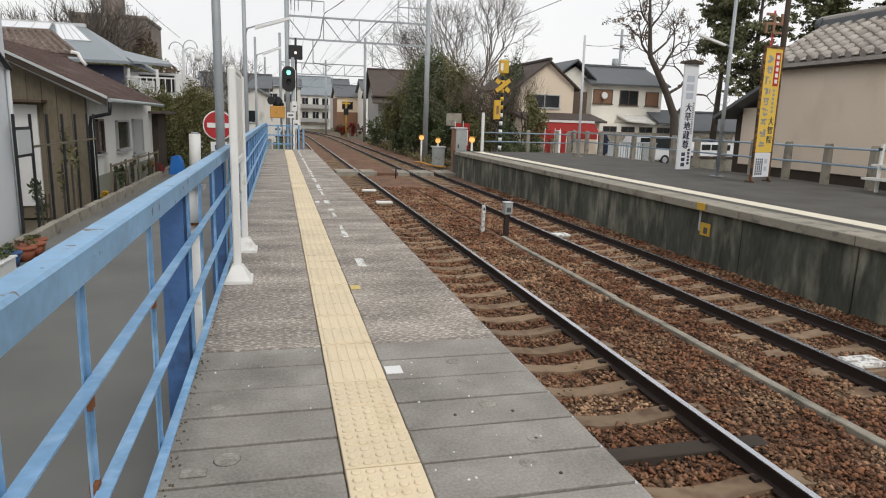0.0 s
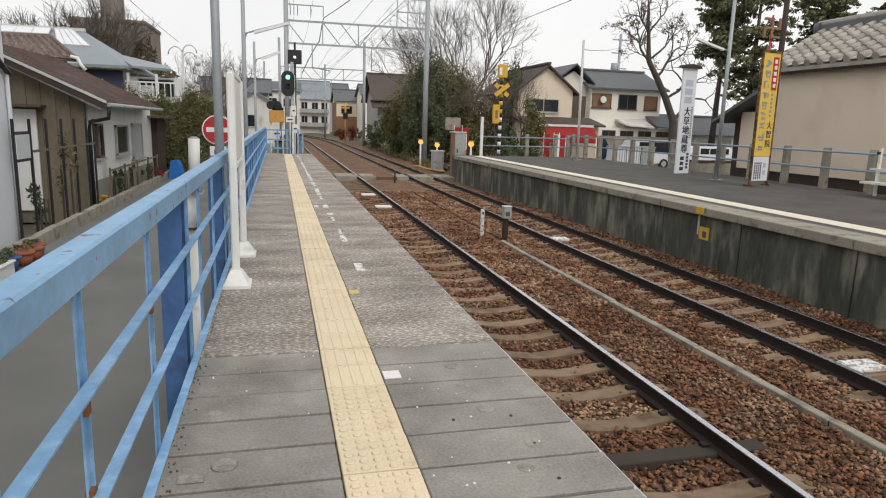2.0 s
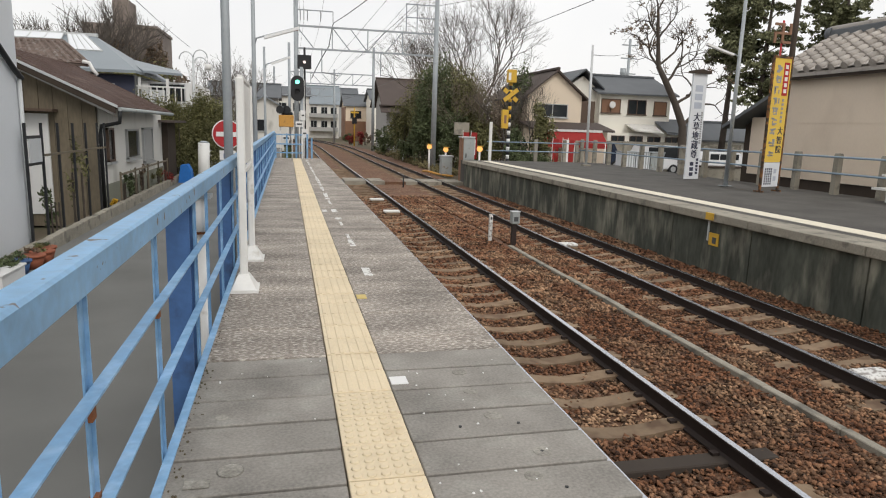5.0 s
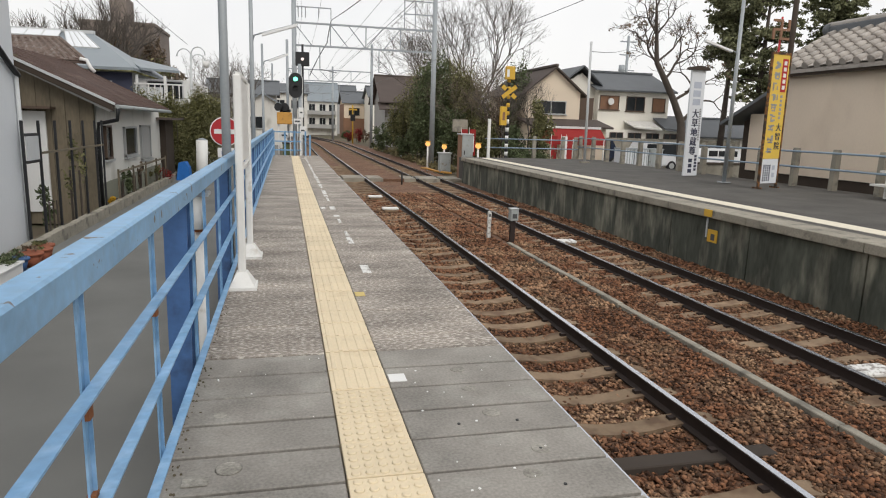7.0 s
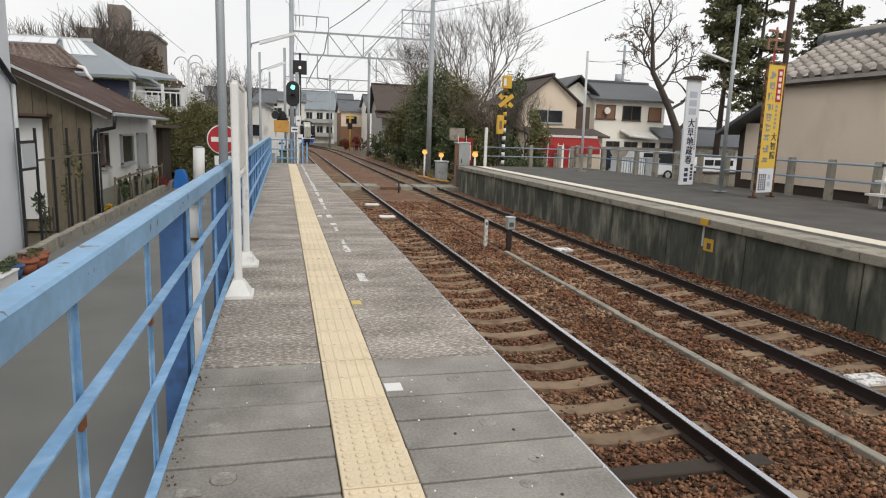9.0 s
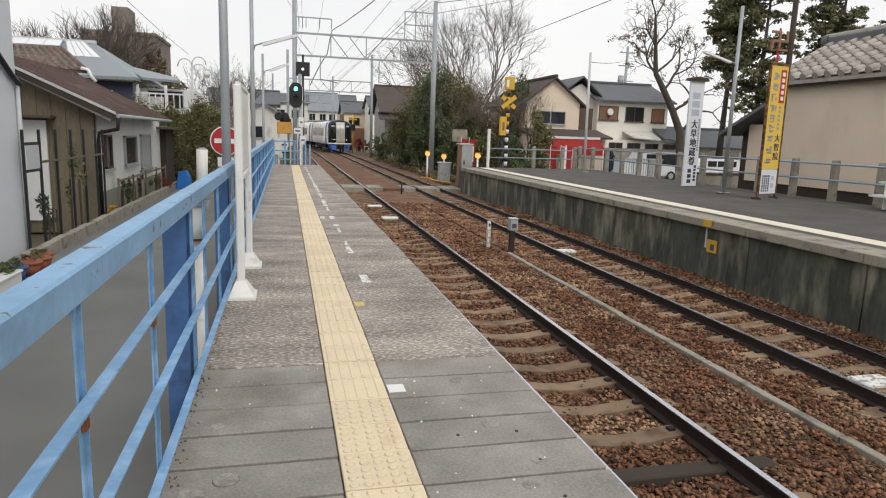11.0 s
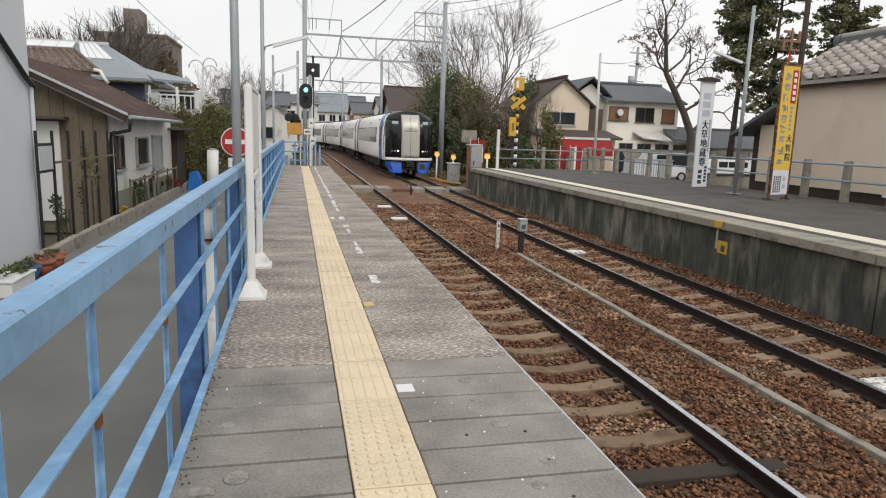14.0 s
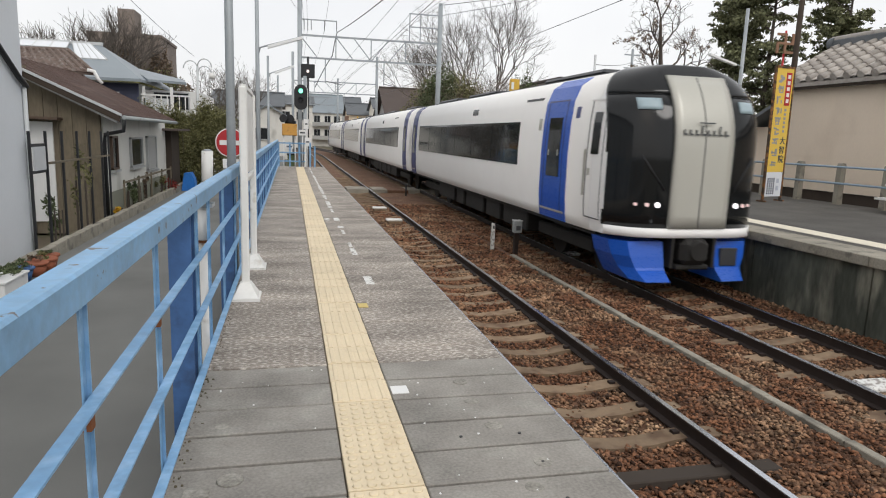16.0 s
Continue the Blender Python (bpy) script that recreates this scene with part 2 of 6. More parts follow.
def track_run(x0, off, prof, s0, s1, bm):
    ss = [s0] + [CURVE_Y + 4 * k for k in range(1 + int((s1 - CURVE_Y) / 4))]
    rings = []
    for s in ss:
        c, a = on_track(x0, s)
        side = Vector((math.cos(a), math.sin(a), 0))
        rings.append([bm.verts.new(c + side * (off + u) + Vector((0, 0, z))) for u, z in prof])
    n = len(prof)
    for p, q in zip(rings, rings[1:]):
        for i in range(n):
            bm.faces.new((p[i], q[i], q[(i + 1) % n], p[(i + 1) % n]))
    bm.faces.new(rings[0]), bm.faces.new(rings[-1][::-1])
    return bm


WEB = [(-0.062, -0.15), (-0.062, -0.135), (-0.012, -0.118), (-0.010, -0.035), (-0.033, -0.026), (-0.033, -0.006),
       (0.033, -0.006), (0.033, -0.026), (0.010, -0.035), (0.012, -0.118), (0.062, -0.135), (0.062, -0.15)]
HEAD = [(-0.030, -0.007), (-0.028, 0.0), (0.028, 0.0), (0.030, -0.007)]
slp = BM()
prism(slp, [(-1.0, -0.32), (-1.0, -0.165), (-0.85, -0.135), (-0.62, -0.122), (-0.42, -0.135), (-0.22, -0.165), (0.0, -0.178), (0.22, -0.165), (0.42, -0.135), (0.62, -0.122), (0.85, -0.135), (1.0, -0.165), (1.0, -0.32)], "y", -0.105, 0.105)
SLEEPER = mesh("sleeper", slp, "sleeper")
random.seed(3)
TRACKS = {}
for name, x0 in (("track_near", 2.90), ("track_far", 6.40)):
    tr = structure(name, track_run(x0, -0.566, WEB, -6, 230, BM()), "rail_web", "rusty railway track on concrete sleepers in brown ballast", "railway track")
    TRACKS[name] = tr
    part("rail", track_run(x0, 0.566, WEB, -6, 230, BM()), "rail_web", tr)
    for u in (-0.566, 0.566):
        part("rail_head", track_run(x0, u, HEAD, -6, 230, BM()), "rail_head", tr, "polished steel running surface")


def bed_height(x, y):
    d = min(abs(x - 2.94), abs(x - 6.40))
    return -1.165 + 0.03 * math.exp(-((x - 4.67) / 0.5) ** 2) + 0.025 * noise.noise((x * 3, y * 3, 0)) - 0.045 * max(0.0, 1 - (d / 0.5) ** 2)


bed = part("ballast_bed", grid_mesh("ballast_bed", np.linspace(1.3, 8.0, 50), np.linspace(-6, 40, 220), bed_height, "bed"), None)
tagged(bed, "rust-brown crushed stone ballast under the tracks", "ballast", kind="structure")
fb = BM()
ring = None
for k in range(60):
    s = 39.5 + 3.4 * k
    c, a = on_track(4.67, s)
    side = Vector((math.cos(a), math.sin(a), 0))
    now = [fb.verts.new(c + side * u + Vector((0, 0, z))) for u, z in ((-4.2, -0.27), (-3.2, -0.17), (3.3, -0.17), (4.6, -0.27))]
    if ring:
        for i in range(3):
            fb.faces.new((ring[i], ring[i + 1], now[i + 1], now[i]))
    ring = now
structure("ballast_bed_far", fb, "bed", "rust-brown ballast running on round the bend", "ballast")


# ---- blue platform fence ----
fence = thing("platform_fence", "tall blue painted steel railing with chipped paint along the platform", "fence")
part("top_rail", box(BM(), -0.535, -0.456, -3, 27.6, 0.99, 1.082, 0.008), "blue_rust", fence, "chipped blue box rail, lightened for sky reflection and wear")
for z in (0.698, 0.386, 0.048):
    b = box(BM(), -0.475, -0.468, -3, 27.6, z, z + 0.048)
    box(b, -0.468, -0.435, -3, 27.6, z + 0.045, z + 0.052)
    part("mid_rail", b, "blue", fence)
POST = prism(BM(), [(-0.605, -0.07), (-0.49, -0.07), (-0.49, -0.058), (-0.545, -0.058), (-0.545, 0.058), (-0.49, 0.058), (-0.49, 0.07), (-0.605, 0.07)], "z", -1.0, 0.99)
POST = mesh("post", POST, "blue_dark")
BAR = mesh("bar", prism(BM(), [(-0.490, -0.016), (-0.484, -0.016), (-0.484, 0.010), (-0.474, 0.010), (-0.474, 0.016), (-0.490, 0.016)], "z", 0.05, 1.0), "blue")
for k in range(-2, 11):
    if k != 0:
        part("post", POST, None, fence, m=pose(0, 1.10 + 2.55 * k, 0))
    for j in (0.62, 1.52, 2.62):
        part("bar", BAR, None, fence, m=pose(0, 1.10 + 2.55 * k + j, 0))
for y, z in ((1.722, 0.655), (1.722, 0.40), (2.62, 0.66)):
    part("rust_spot", box(BM(), -0.4935, -0.472, y - 0.017, y + 0.017, z, z + 0.05), "rust", fence, "rusted joint")

# white conduit behind the fence
pipe = thing("cable_conduit", "white plastic cable conduit strapped behind the blue railing", "pipe")
part("lower_pipe", cyl(BM(), (-0.527, 4.42, -0.9), (-0.527, 4.42, 0.72), 0.034, n=12), "white_steel", pipe)
part("upper_pipe", cyl(BM(), (-0.53, 4.36, 0.72), (-0.53, 4.36, 0.93), 0.045, n=12), "white_steel", pipe)
part("strap", box(BM(), -0.58, -0.46, 4.30, 4.46, 0.93, 0.952), "galv", pipe), part("strap", box(BM(), -0.58, -0.46, 4.34, 4.5, 0.70, 0.72), "rust", pipe)

# white sign stand
stand = thing("sign_stand", "white painted steel sign stand with two flat feet", "sign")
for y in (5.68, 6.98):
    b = box(BM(), -0.39, -0.325, y - 0.03, y + 0.03, 0.02, 1.77, 0.012)
    part("post", b, "white_steel", stand)
    f = BM()
    lo = [f.verts.new((x, yy, 0.022)) for x, yy in ((-0.46, y - 0.13), (-0.25, y - 0.13), (-0.25, y + 0.13), (-0.46, y + 0.13))]
    hi = [f.verts.new((x, yy, 0.14)) for x, yy in ((-0.40, y - 0.05), (-0.315, y - 0.05), (-0.315, y + 0.05), (-0.40, y + 0.05))]
    f.faces.new(lo[::-1]), f.faces.new(hi)
    for i in range(4):
        f.faces.new((lo[i], lo[(i + 1) % 4], hi[(i + 1) % 4], hi[i]))
    box(f, -0.48, -0.235, y - 0.15, y + 0.15, 0.0, 0.024)
    part("foot", f, "white_steel", stand)
part("board", box(BM(), -0.37, -0.345, 5.71, 6.95, 1.05, 1.74), "white_steel", stand)
for z in (0.98, 1.76):
    part("cross_bar", box(BM(), -0.375, -0.34, 5.70, 6.96, z, z + 0.03), "white_steel", stand)


# ---- train: four cars ----
M.update(
    train_white=mat("train_white", (0.86, 0.855, 0.84), 0.5, var=0.03, scale=0.5, fine=2, bump=0, spec=0.45),
    train_blue=mat("train_blue", (0.012, 0.095, 0.50), 0.3, var=0.06, scale=2, bump=0.02, spec=0.5),
    train_navy=mat("train_navy", (0.02, 0.035, 0.16), 0.35, var=0.06, bump=0.02),
    train_black=mat("train_black", (0.008, 0.009, 0.010), 0.10, var=0.1, bump=0.0, spec=0.36),
    train_roof=mat("train_roof_grey", (0.045, 0.047, 0.05), 0.5, var=0.15, scale=1, bump=0.1),
    train_silver=mat("train_silver", (0.46, 0.455, 0.41), 0.35, metal=0.15, var=0.05, scale=1, bump=0.02),
    train_glass=mat("train_glass", (0.020, 0.023, 0.024), 0.08, var=0.5, scale=0.9, fine=5, bump=0.0, spec=0.28),
    under=mat("underframe_grime", (0.018, 0.017, 0.016), 0.8, var=0.4, scale=3),
    headlight=mat("headlight", (0.9, 0.9, 0.9), 0.3, var=0, bump=0, emit=(1.0, 0.93, 0.97, 1.6)),
    taillight=mat("marker_light", (0.6, 0.4, 0.4), 0.3, var=0, bump=0, emit=(1.0, 0.75, 0.72, 0.4)),
    display=mat("train_display", (0.27, 0.34, 0.37), 0.4, var=0.1, bump=0, emit=(0.55, 0.72, 0.8, 0.10)),
    ink=mat("dark_lettering", (0.075, 0.08, 0.085), 0.5, var=0.1, bump=0),
)
CAR, PITCH, W = 18.3, 18.9, 1.37
ROOF = 3.69
PROF = [(W - 0.05, 0.91), (W - 0.02, 1.10), (W, 1.40), (W, 2.2), (W - 0.03, 2.75), (W - 0.08, 3.15), (W - 0.20, 3.44), (W - 0.46, 3.62), (0.45, 3.69)]
PROF = PROF + [(-x, z) for x, z in PROF[::-1]]


def nose_y(u, z):
    """How far the cab front falls back from its foremost line."""
    e = min(1.0, abs(u) / W)
    up = max(0.0, (z - 2.3) / 1.4)
    return 0.55 * e ** 4.6 + 0.62 * up ** 2.4


def loft(bm, rings, close=True):
    vs = [[bm.verts.new(p) for p in r] for r in rings]
    n = len(vs[0])
    for p, q in zip(vs, vs[1:]):
        for i in range(n if close else n - 1):
            f = bm.faces.new((p[i], p[(i + 1) % n], q[(i + 1) % n], q[i]))
            f.smooth = True
    return vs


def side_x(z):
    """Half the car's breadth at a height."""
    for (x0, z0), (x1, z1) in zip(PROF, PROF[1:]):
        if z0 <= z <= z1:
            return x0 + (x1 - x0) * (z - z0) / (z1 - z0)
    return W


def side_panel(y0, y1, z0, z1, t=0.012, sgn=-1):
    """A panel on the car's side, slightly proud, following its lean."""
    b = BM()
    zs = [z0] + [z for _, z in PROF[:8] if z0 + 0.02 < z < z1 - 0.02] + [z1]
    vs = loft(b, [[(sgn * (side_x(z) + e), y, z) for e, y in ((-0.03, y0), (t + 0.004, y0), (t + 0.004, y1), (-0.03, y1))] for z in zs])
    for f in b.faces:
        f.smooth = False
    b.faces.new(vs[0]), b.faces.new(vs[-1])
    return b


def train_car(cab_front):
    car = thing("train_car", "white and blue express train car with long tinted windows", "train car", "cars of the express train")
    h = CAR / 2
    y0 = -h + (0.95 if cab_front else 0.0)
    b = BM()
    vs = loft(b, [[(x, y, z) for x, z in PROF] for y in (y0, h)])
    b.faces.new(vs[0]), b.faces.new(vs[-1][::-1])
    part("body", b, "train_white", car)
    part("roof_deck", box(BM(), -0.72, 0.72, y0 + 0.3, h - 0.1, 3.55, 3.69, 0.05), "train_roof", car, "grey roof with equipment")
    for y in (-5.2, 1.5, 6.0):
        part("roof_unit", box(BM(), -0.62, 0.62, y - 1.5, y + 1.5, 3.68, 3.80, 0.06), "train_roof", car)
    for sgn in (-1, 1):
        for (a, c) in ((-h + 4.87, h - 1.62),) if cab_front else ((-h + 3.1, h - 1.62),):
            band = part("window_band", side_panel(a, c, 1.86, 2.81, 0.008, sgn), "train_black", car, "long tinted side window")
            for k in range(6):
                ya, yb_ = a + 0.07 + (c - a - 0.14) * k / 6, a + 0.07 + (c - a - 0.14) * (k + 1) / 6
                part("pane", side_panel(ya + 0.018, yb_ - 0.018, 1.94, 2.75, 0.013, sgn), "train_glass", band)
        doors = [(h - 1.02, "train_navy")] + ([(-h + 2.14, "train_blue")] if cab_front else [(-h + 0.75, "train_navy")])
        for y, colour in doors:
            width = 1.28 if colour == "train_blue" else 0.88
            d = part("door", side_panel(y - 0.02, y + width, 0.915, 3.60, 0.012, sgn), colour, car, "blue side door")
            for ya, yb_ in ((0.26, 0.495), (0.505, 0.74)):
                part("door_leaf_glass", side_panel(y + width * ya, y + width * yb_, 1.74, 2.86, 0.020, sgn), "train_glass", d)
                part("door_handle", side_panel(y + width * (0.31 if ya < 0.4 else 0.66), y + width * (0.34 if ya < 0.4 else 0.69), 2.14, 2.26, 0.026, sgn), "train_silver", d)
            part("door_head", side_panel(y + width * 0.12, y + width * 0.9, 3.16, 3.19, 0.017, sgn), "train_navy", d)
            for yy in (y + width * 0.16, y + width * 0.86):
                part("door_edge", side_panel(yy - 0.012, yy + 0.012, 1.1, 3.2, 0.016, sgn), "train_navy", d)
            part("door_step", side_panel(y + 0.05, y + width - 0.05, 1.06, 1.10, 0.022, sgn), "train_silver", d)
        part("side_lettering", side_panel(-h + 3.75, -h + 4.75, 3.24, 3.29, 0.006, sgn), "train_roof", car)
        part("side_lettering", side_panel(-h + 3.56, -h + 3.70, 2.62, 2.86, 0.006, sgn), "train_silver", car)
        if cab_front:
            part("side_emblem", side_panel(-h + 1.78, -h + 1.94, 2.84, 3.04, 0.006, sgn), "train_navy", car)
        part("side_mark", side_panel(-h + 8.5, -h + 9.0, 3.04, 3.2, 0.008, sgn), "train_black", car)
    # running gear
    for y in (-h + 2.9, h - 2.9):
        bg_ = BM()
        for x in (-0.95, 0.95):
            box(bg_, x - 0.07, x + 0.07, y - 1.35, y + 1.35, 0.42, 0.68, 0.03)
        box(bg_, -0.95, 0.95, y - 0.25, y + 0.25, 0.45, 0.75)
        bogie = part("bogie", bg_, "under", car)
        for yy in (y - 1.05, y + 1.05):
            wb = BM()
            for x in (-0.566, 0.566):
                cyl(wb, (x - 0.06, yy, 0.43), (x + 0.06, yy, 0.43), 0.43, n=18)
            cyl(wb, (-0.56, yy, 0.43), (0.56, yy, 0.43), 0.08, n=8)
            part("wheelset", wb, "under", bogie)
    for a, c in ((-4.6, -2.9), (-2.6, -1.4), (-1.1, 0.7), (1.0, 1.9), (2.2, 4.4)):
        part("underfloor_box", box(BM(), -1.18, 1.18, a, c, 0.38, 1.0, 0.03), "under", car)
    part("sole_bar", box(BM(), -1.28, 1.28, y0, h, 0.84, 0.92), "under", car)
    part("gangway", box(BM(), -0.75, 0.75, h, h + 0.28, 1.05, 3.2, 0.04), "train_roof", car)
    if not cab_front:
        part("gangway", box(BM(), -0.75, 0.75, -h - 0.28, -h, 1.05, 3.2, 0.04), "train_roof", car)
        return car
    # cab front, faces -y
    us = [W * math.sin(math.pi / 2 * k / 16) for k in range(-16, 17)]

    def skin(zs, ulist, push, depth=0.35):
        b = BM()
        def wid(z):
            t = min(0.999, max(0.0, (z - 2.75) / 0.99))
            return (1.0 - t ** 3.2) ** (1 / 3.2) if max(ulist) > 0.6 else 1.0
        front = [[b.verts.new((u * wid(z), -h + nose_y(u, z) - push, z)) for u in ulist] for z in zs]
        back = [[b.verts.new((u * wid(z), -h + (max(0.62, nose_y(u, z) + 0.06) if depth > 0.4 else nose_y(u, z) + depth - push), z)) for u in ulist] for z in zs]
        for g, flip in ((front, False), (back, True)):
            for p, q in zip(g, g[1:]):
                for i in range(len(ulist) - 1):
                    f = (p[i], p[i + 1], q[i + 1], q[i])
                    b.faces.new(f[::-1] if flip else f).smooth = True
        edge_f = front[0] + [r[-1] for r in front[1:]] + front[-1][::-1][1:] + [r[0] for r in front[::-1][1:-1]]
        edge_b = back[0] + [r[-1] for r in back[1:]] + back[-1][::-1][1:] + [r[0] for r in back[::-1][1:-1]]
        for i in range(len(edge_f)):
            j = (i + 1) % len(edge_f)
            b.faces.new((edge_f[i], edge_f[j], edge_b[j], edge_b[i]))
        return b
    zs = [1.09 + 2.12 * k / 10 for k in range(11)]
    mask = part("cab_front", skin(zs, us, 0.0, 0.5), "train_black", car, "glossy black cab front")
    part("front_fairing", skin([3.2, 3.28, 3.36, 3.44, 3.51, 3.57, 3.62, 3.66, 3.69, 3.71], us, 0.0, 0.75), "train_black", car, "glossy black roof fairing")
    gate = part("gangway_door", skin([1.10 + 2.42 * k / 12 for k in range(13)], [-0.52 + 1.04 * k / 8 for k in range(9)], 0.05, 0.2), "train_silver", car, "silver gangway door")
    part("gangway_seam", skin([1.12 + 2.38 * k / 12 for k in range(13)], [-0.009, 0.009], 0.053, 0.03), "train_roof", gate)
    part("front_band", skin([0.945, 1.02, 1.095], us, 0.03, 0.55), "train_white", car, "white waist band")
    # cab side between the mask and the door
    for sgn in (-1, 1):
        b = BM()
        zz = (0.93, 1.10, 1.40, 2.2, 2.75, 3.0, 3.15, 3.3, 3.4)
        loft(b, [[(sgn * (min(W * (1.0 - max(0.0, (z - 2.75) / 0.99) ** 3.2) ** (1 / 3.2), side_x(z)) + 0.004), -h + nose_y(W, z) + yy * (1.08 - nose_y(W, z)), z) for z in zz] for yy in (0.0, 0.5, 1.0)], False)
        part("cab_side", b, "train_white", car)
        part("cab_window", side_panel(-h + 0.88, -h + 1.14, 2.22, 2.92, 0.014, sgn), "train_black", car)
        part("cab_door_line", side_panel(-h + 0.72, -h + 0.735, 1.15, 3.12, 0.006, sgn), "train_roof", car)
        part("cab_door_line", side_panel(-h + 1.30, -h + 1.315, 1.15, 3.12, 0.006, sgn), "train_roof", car)
        part("cab_door_line", side_panel(-h + 0.72, -h + 1.31, 1.13, 1.15, 0.008, sgn), "train_roof", car)
        part("cab_rain_strip", side_panel(-h + 0.70, -h + 1.34, 3.12, 3.15, 0.02, sgn), "train_white", car)
        part("cab_handle", side_panel(-h + 1.17, -h + 1.25, 1.86, 1.98, 0.012, sgn), "train_silver", car)
        part("hand_rail", side_panel(-h + 1.345, -h + 1.37, 1.5, 2.3, 0.03, sgn), "train_silver", car)
        # skirt
        sk, ring = BM(), []
        for z, out, inn, fwd in ((0.86, 1.30, 0.47, 0.16), (0.62, 1.24, 0.47, 0.10), (0.44, 1.14, 0.47, 0.06), (0.40, 1.12, 0.47, 0.03), (0.25, 1.03, 0.47, -0.16), (0.235, 1.02, 0.47, -0.14)):
            ring.append([(sgn * inn, -h + fwd, z), (sgn * (inn + 0.75 * (out - inn)), -h + fwd + 0.03, z), (sgn * out, -h + fwd + 0.30, z), (sgn * (out + 0.02), -h + 1.0, z), (sgn * inn, -h + 0.75, z)])
        v = loft(sk, ring)
        for f in sk.faces:
            f.smooth = False
        sk.faces.new(v[0]), sk.faces.new(v[-1][::-1])
        skirt = part("skirt", sk, "train_blue", car, "bright blue plough skirt")
        if sgn > 0:
            part("skirt_hatch", box(BM(), 0.56, 0.88, -h + 0.06, -h + 0.12, 0.46, 0.76, 0.01), "train_roof", skirt)
        # lamps
        for u, r, mt in ((0.71, 0.042, "headlight"), (0.87, 0.032, "taillight"), (1.03, 0.026, "taillight")):
            yf = -h + nose_y(u, 1.47)
            part("lamp", cyl(BM(), (sgn * u, yf - 0.022, 1.47), (sgn * u, yf + 0.05, 1.47), r, n=14), mt, car)
        part("display", skin([2.96, 3.02, 3.08, 3.14], sorted(sgn * u for u in (0.70, 0.79, 0.88, 0.97, 1.05)), 0.012, 0.03), "display", car, "pale destination display")
        part("wiper", tube(BM(), [(sgn * 0.62, -h + nose_y(.6, 1.7) - 0.02, 1.7), (sgn * 1.0, -h + nose_y(1.0, 2.2) - 0.03, 2.25)], 0.012), "black", car)
    # maker's word as plain bars on the gangway door
    for k in range(8):
        u, tall_ = -0.37 + 0.105 * k, 0.15 if k in (3, 6) else 0.085
        part("lettering", box(BM(), u - 0.034, u + 0.034, -h - 0.058, -h - 0.045, 2.58, 2.605), "ink", gate)
        part("lettering", box(BM(), u - 0.034, u - 0.012, -h - 0.058, -h - 0.045, 2.605, 2.58 + tall_), "ink", gate)
    part("lettering", box(BM(), -0.14, 0.14, -h - 0.058, -h - 0.045, 2.765, 2.785), "ink", gate)
    cb = box(BM(), -0.26, 0.26, -h - 0.10, -h + 0.5, 0.50, 0.93, 0.09)
    box(cb, -0.30, 0.30, -h - 0.02, -h + 0.4, 0.42, 0.50, 0.02)
    cyl(cb, (0.02, -h - 0.15, 0.74), (0.02, -h, 0.74), 0.15, 0.19, n=16)
    part("coupler", cb, "under", car)
    for x in (-0.38, 0.38):
        part("coupler_stay", box(BM(), x - 0.025, x + 0.025, -h, -h + 0.3, 0.45, 1.0), "under", car)
    return car


TRAIN = [train_car(True)]
mid_car = train_car(False)
TRAIN += [mid_car] + [copy_thing(mid_car, pose(0, 0, 0)) for _ in range(2)]


def train_rows(k):
    rows = []
    for i in range(33):
        t = 0.5 * i
        s = 9.25 + 13.85 * (16.0 - t) + PITCH * k
        a, _ = on_track(6.40, s + 2.9)
        b, _ = on_track(6.40, s + CAR - 2.9)
        c = (a + b) / 2
        d = b - a
        rows.append((t, pose(c.x, c.y, c.z, 0, 0, math.degrees(math.atan2(-d.x, d.y)))))
    return rows


def motions():
    for k, car in enumerate(TRAIN):
        walk(car, train_rows(k))



# ---- more materials ----
def leafy(name, c, per=0.45):
    return mat(name, c, 0.8, var=0.2, scale=0.8, fine=6, bump=0, island=per, spec=0.25)


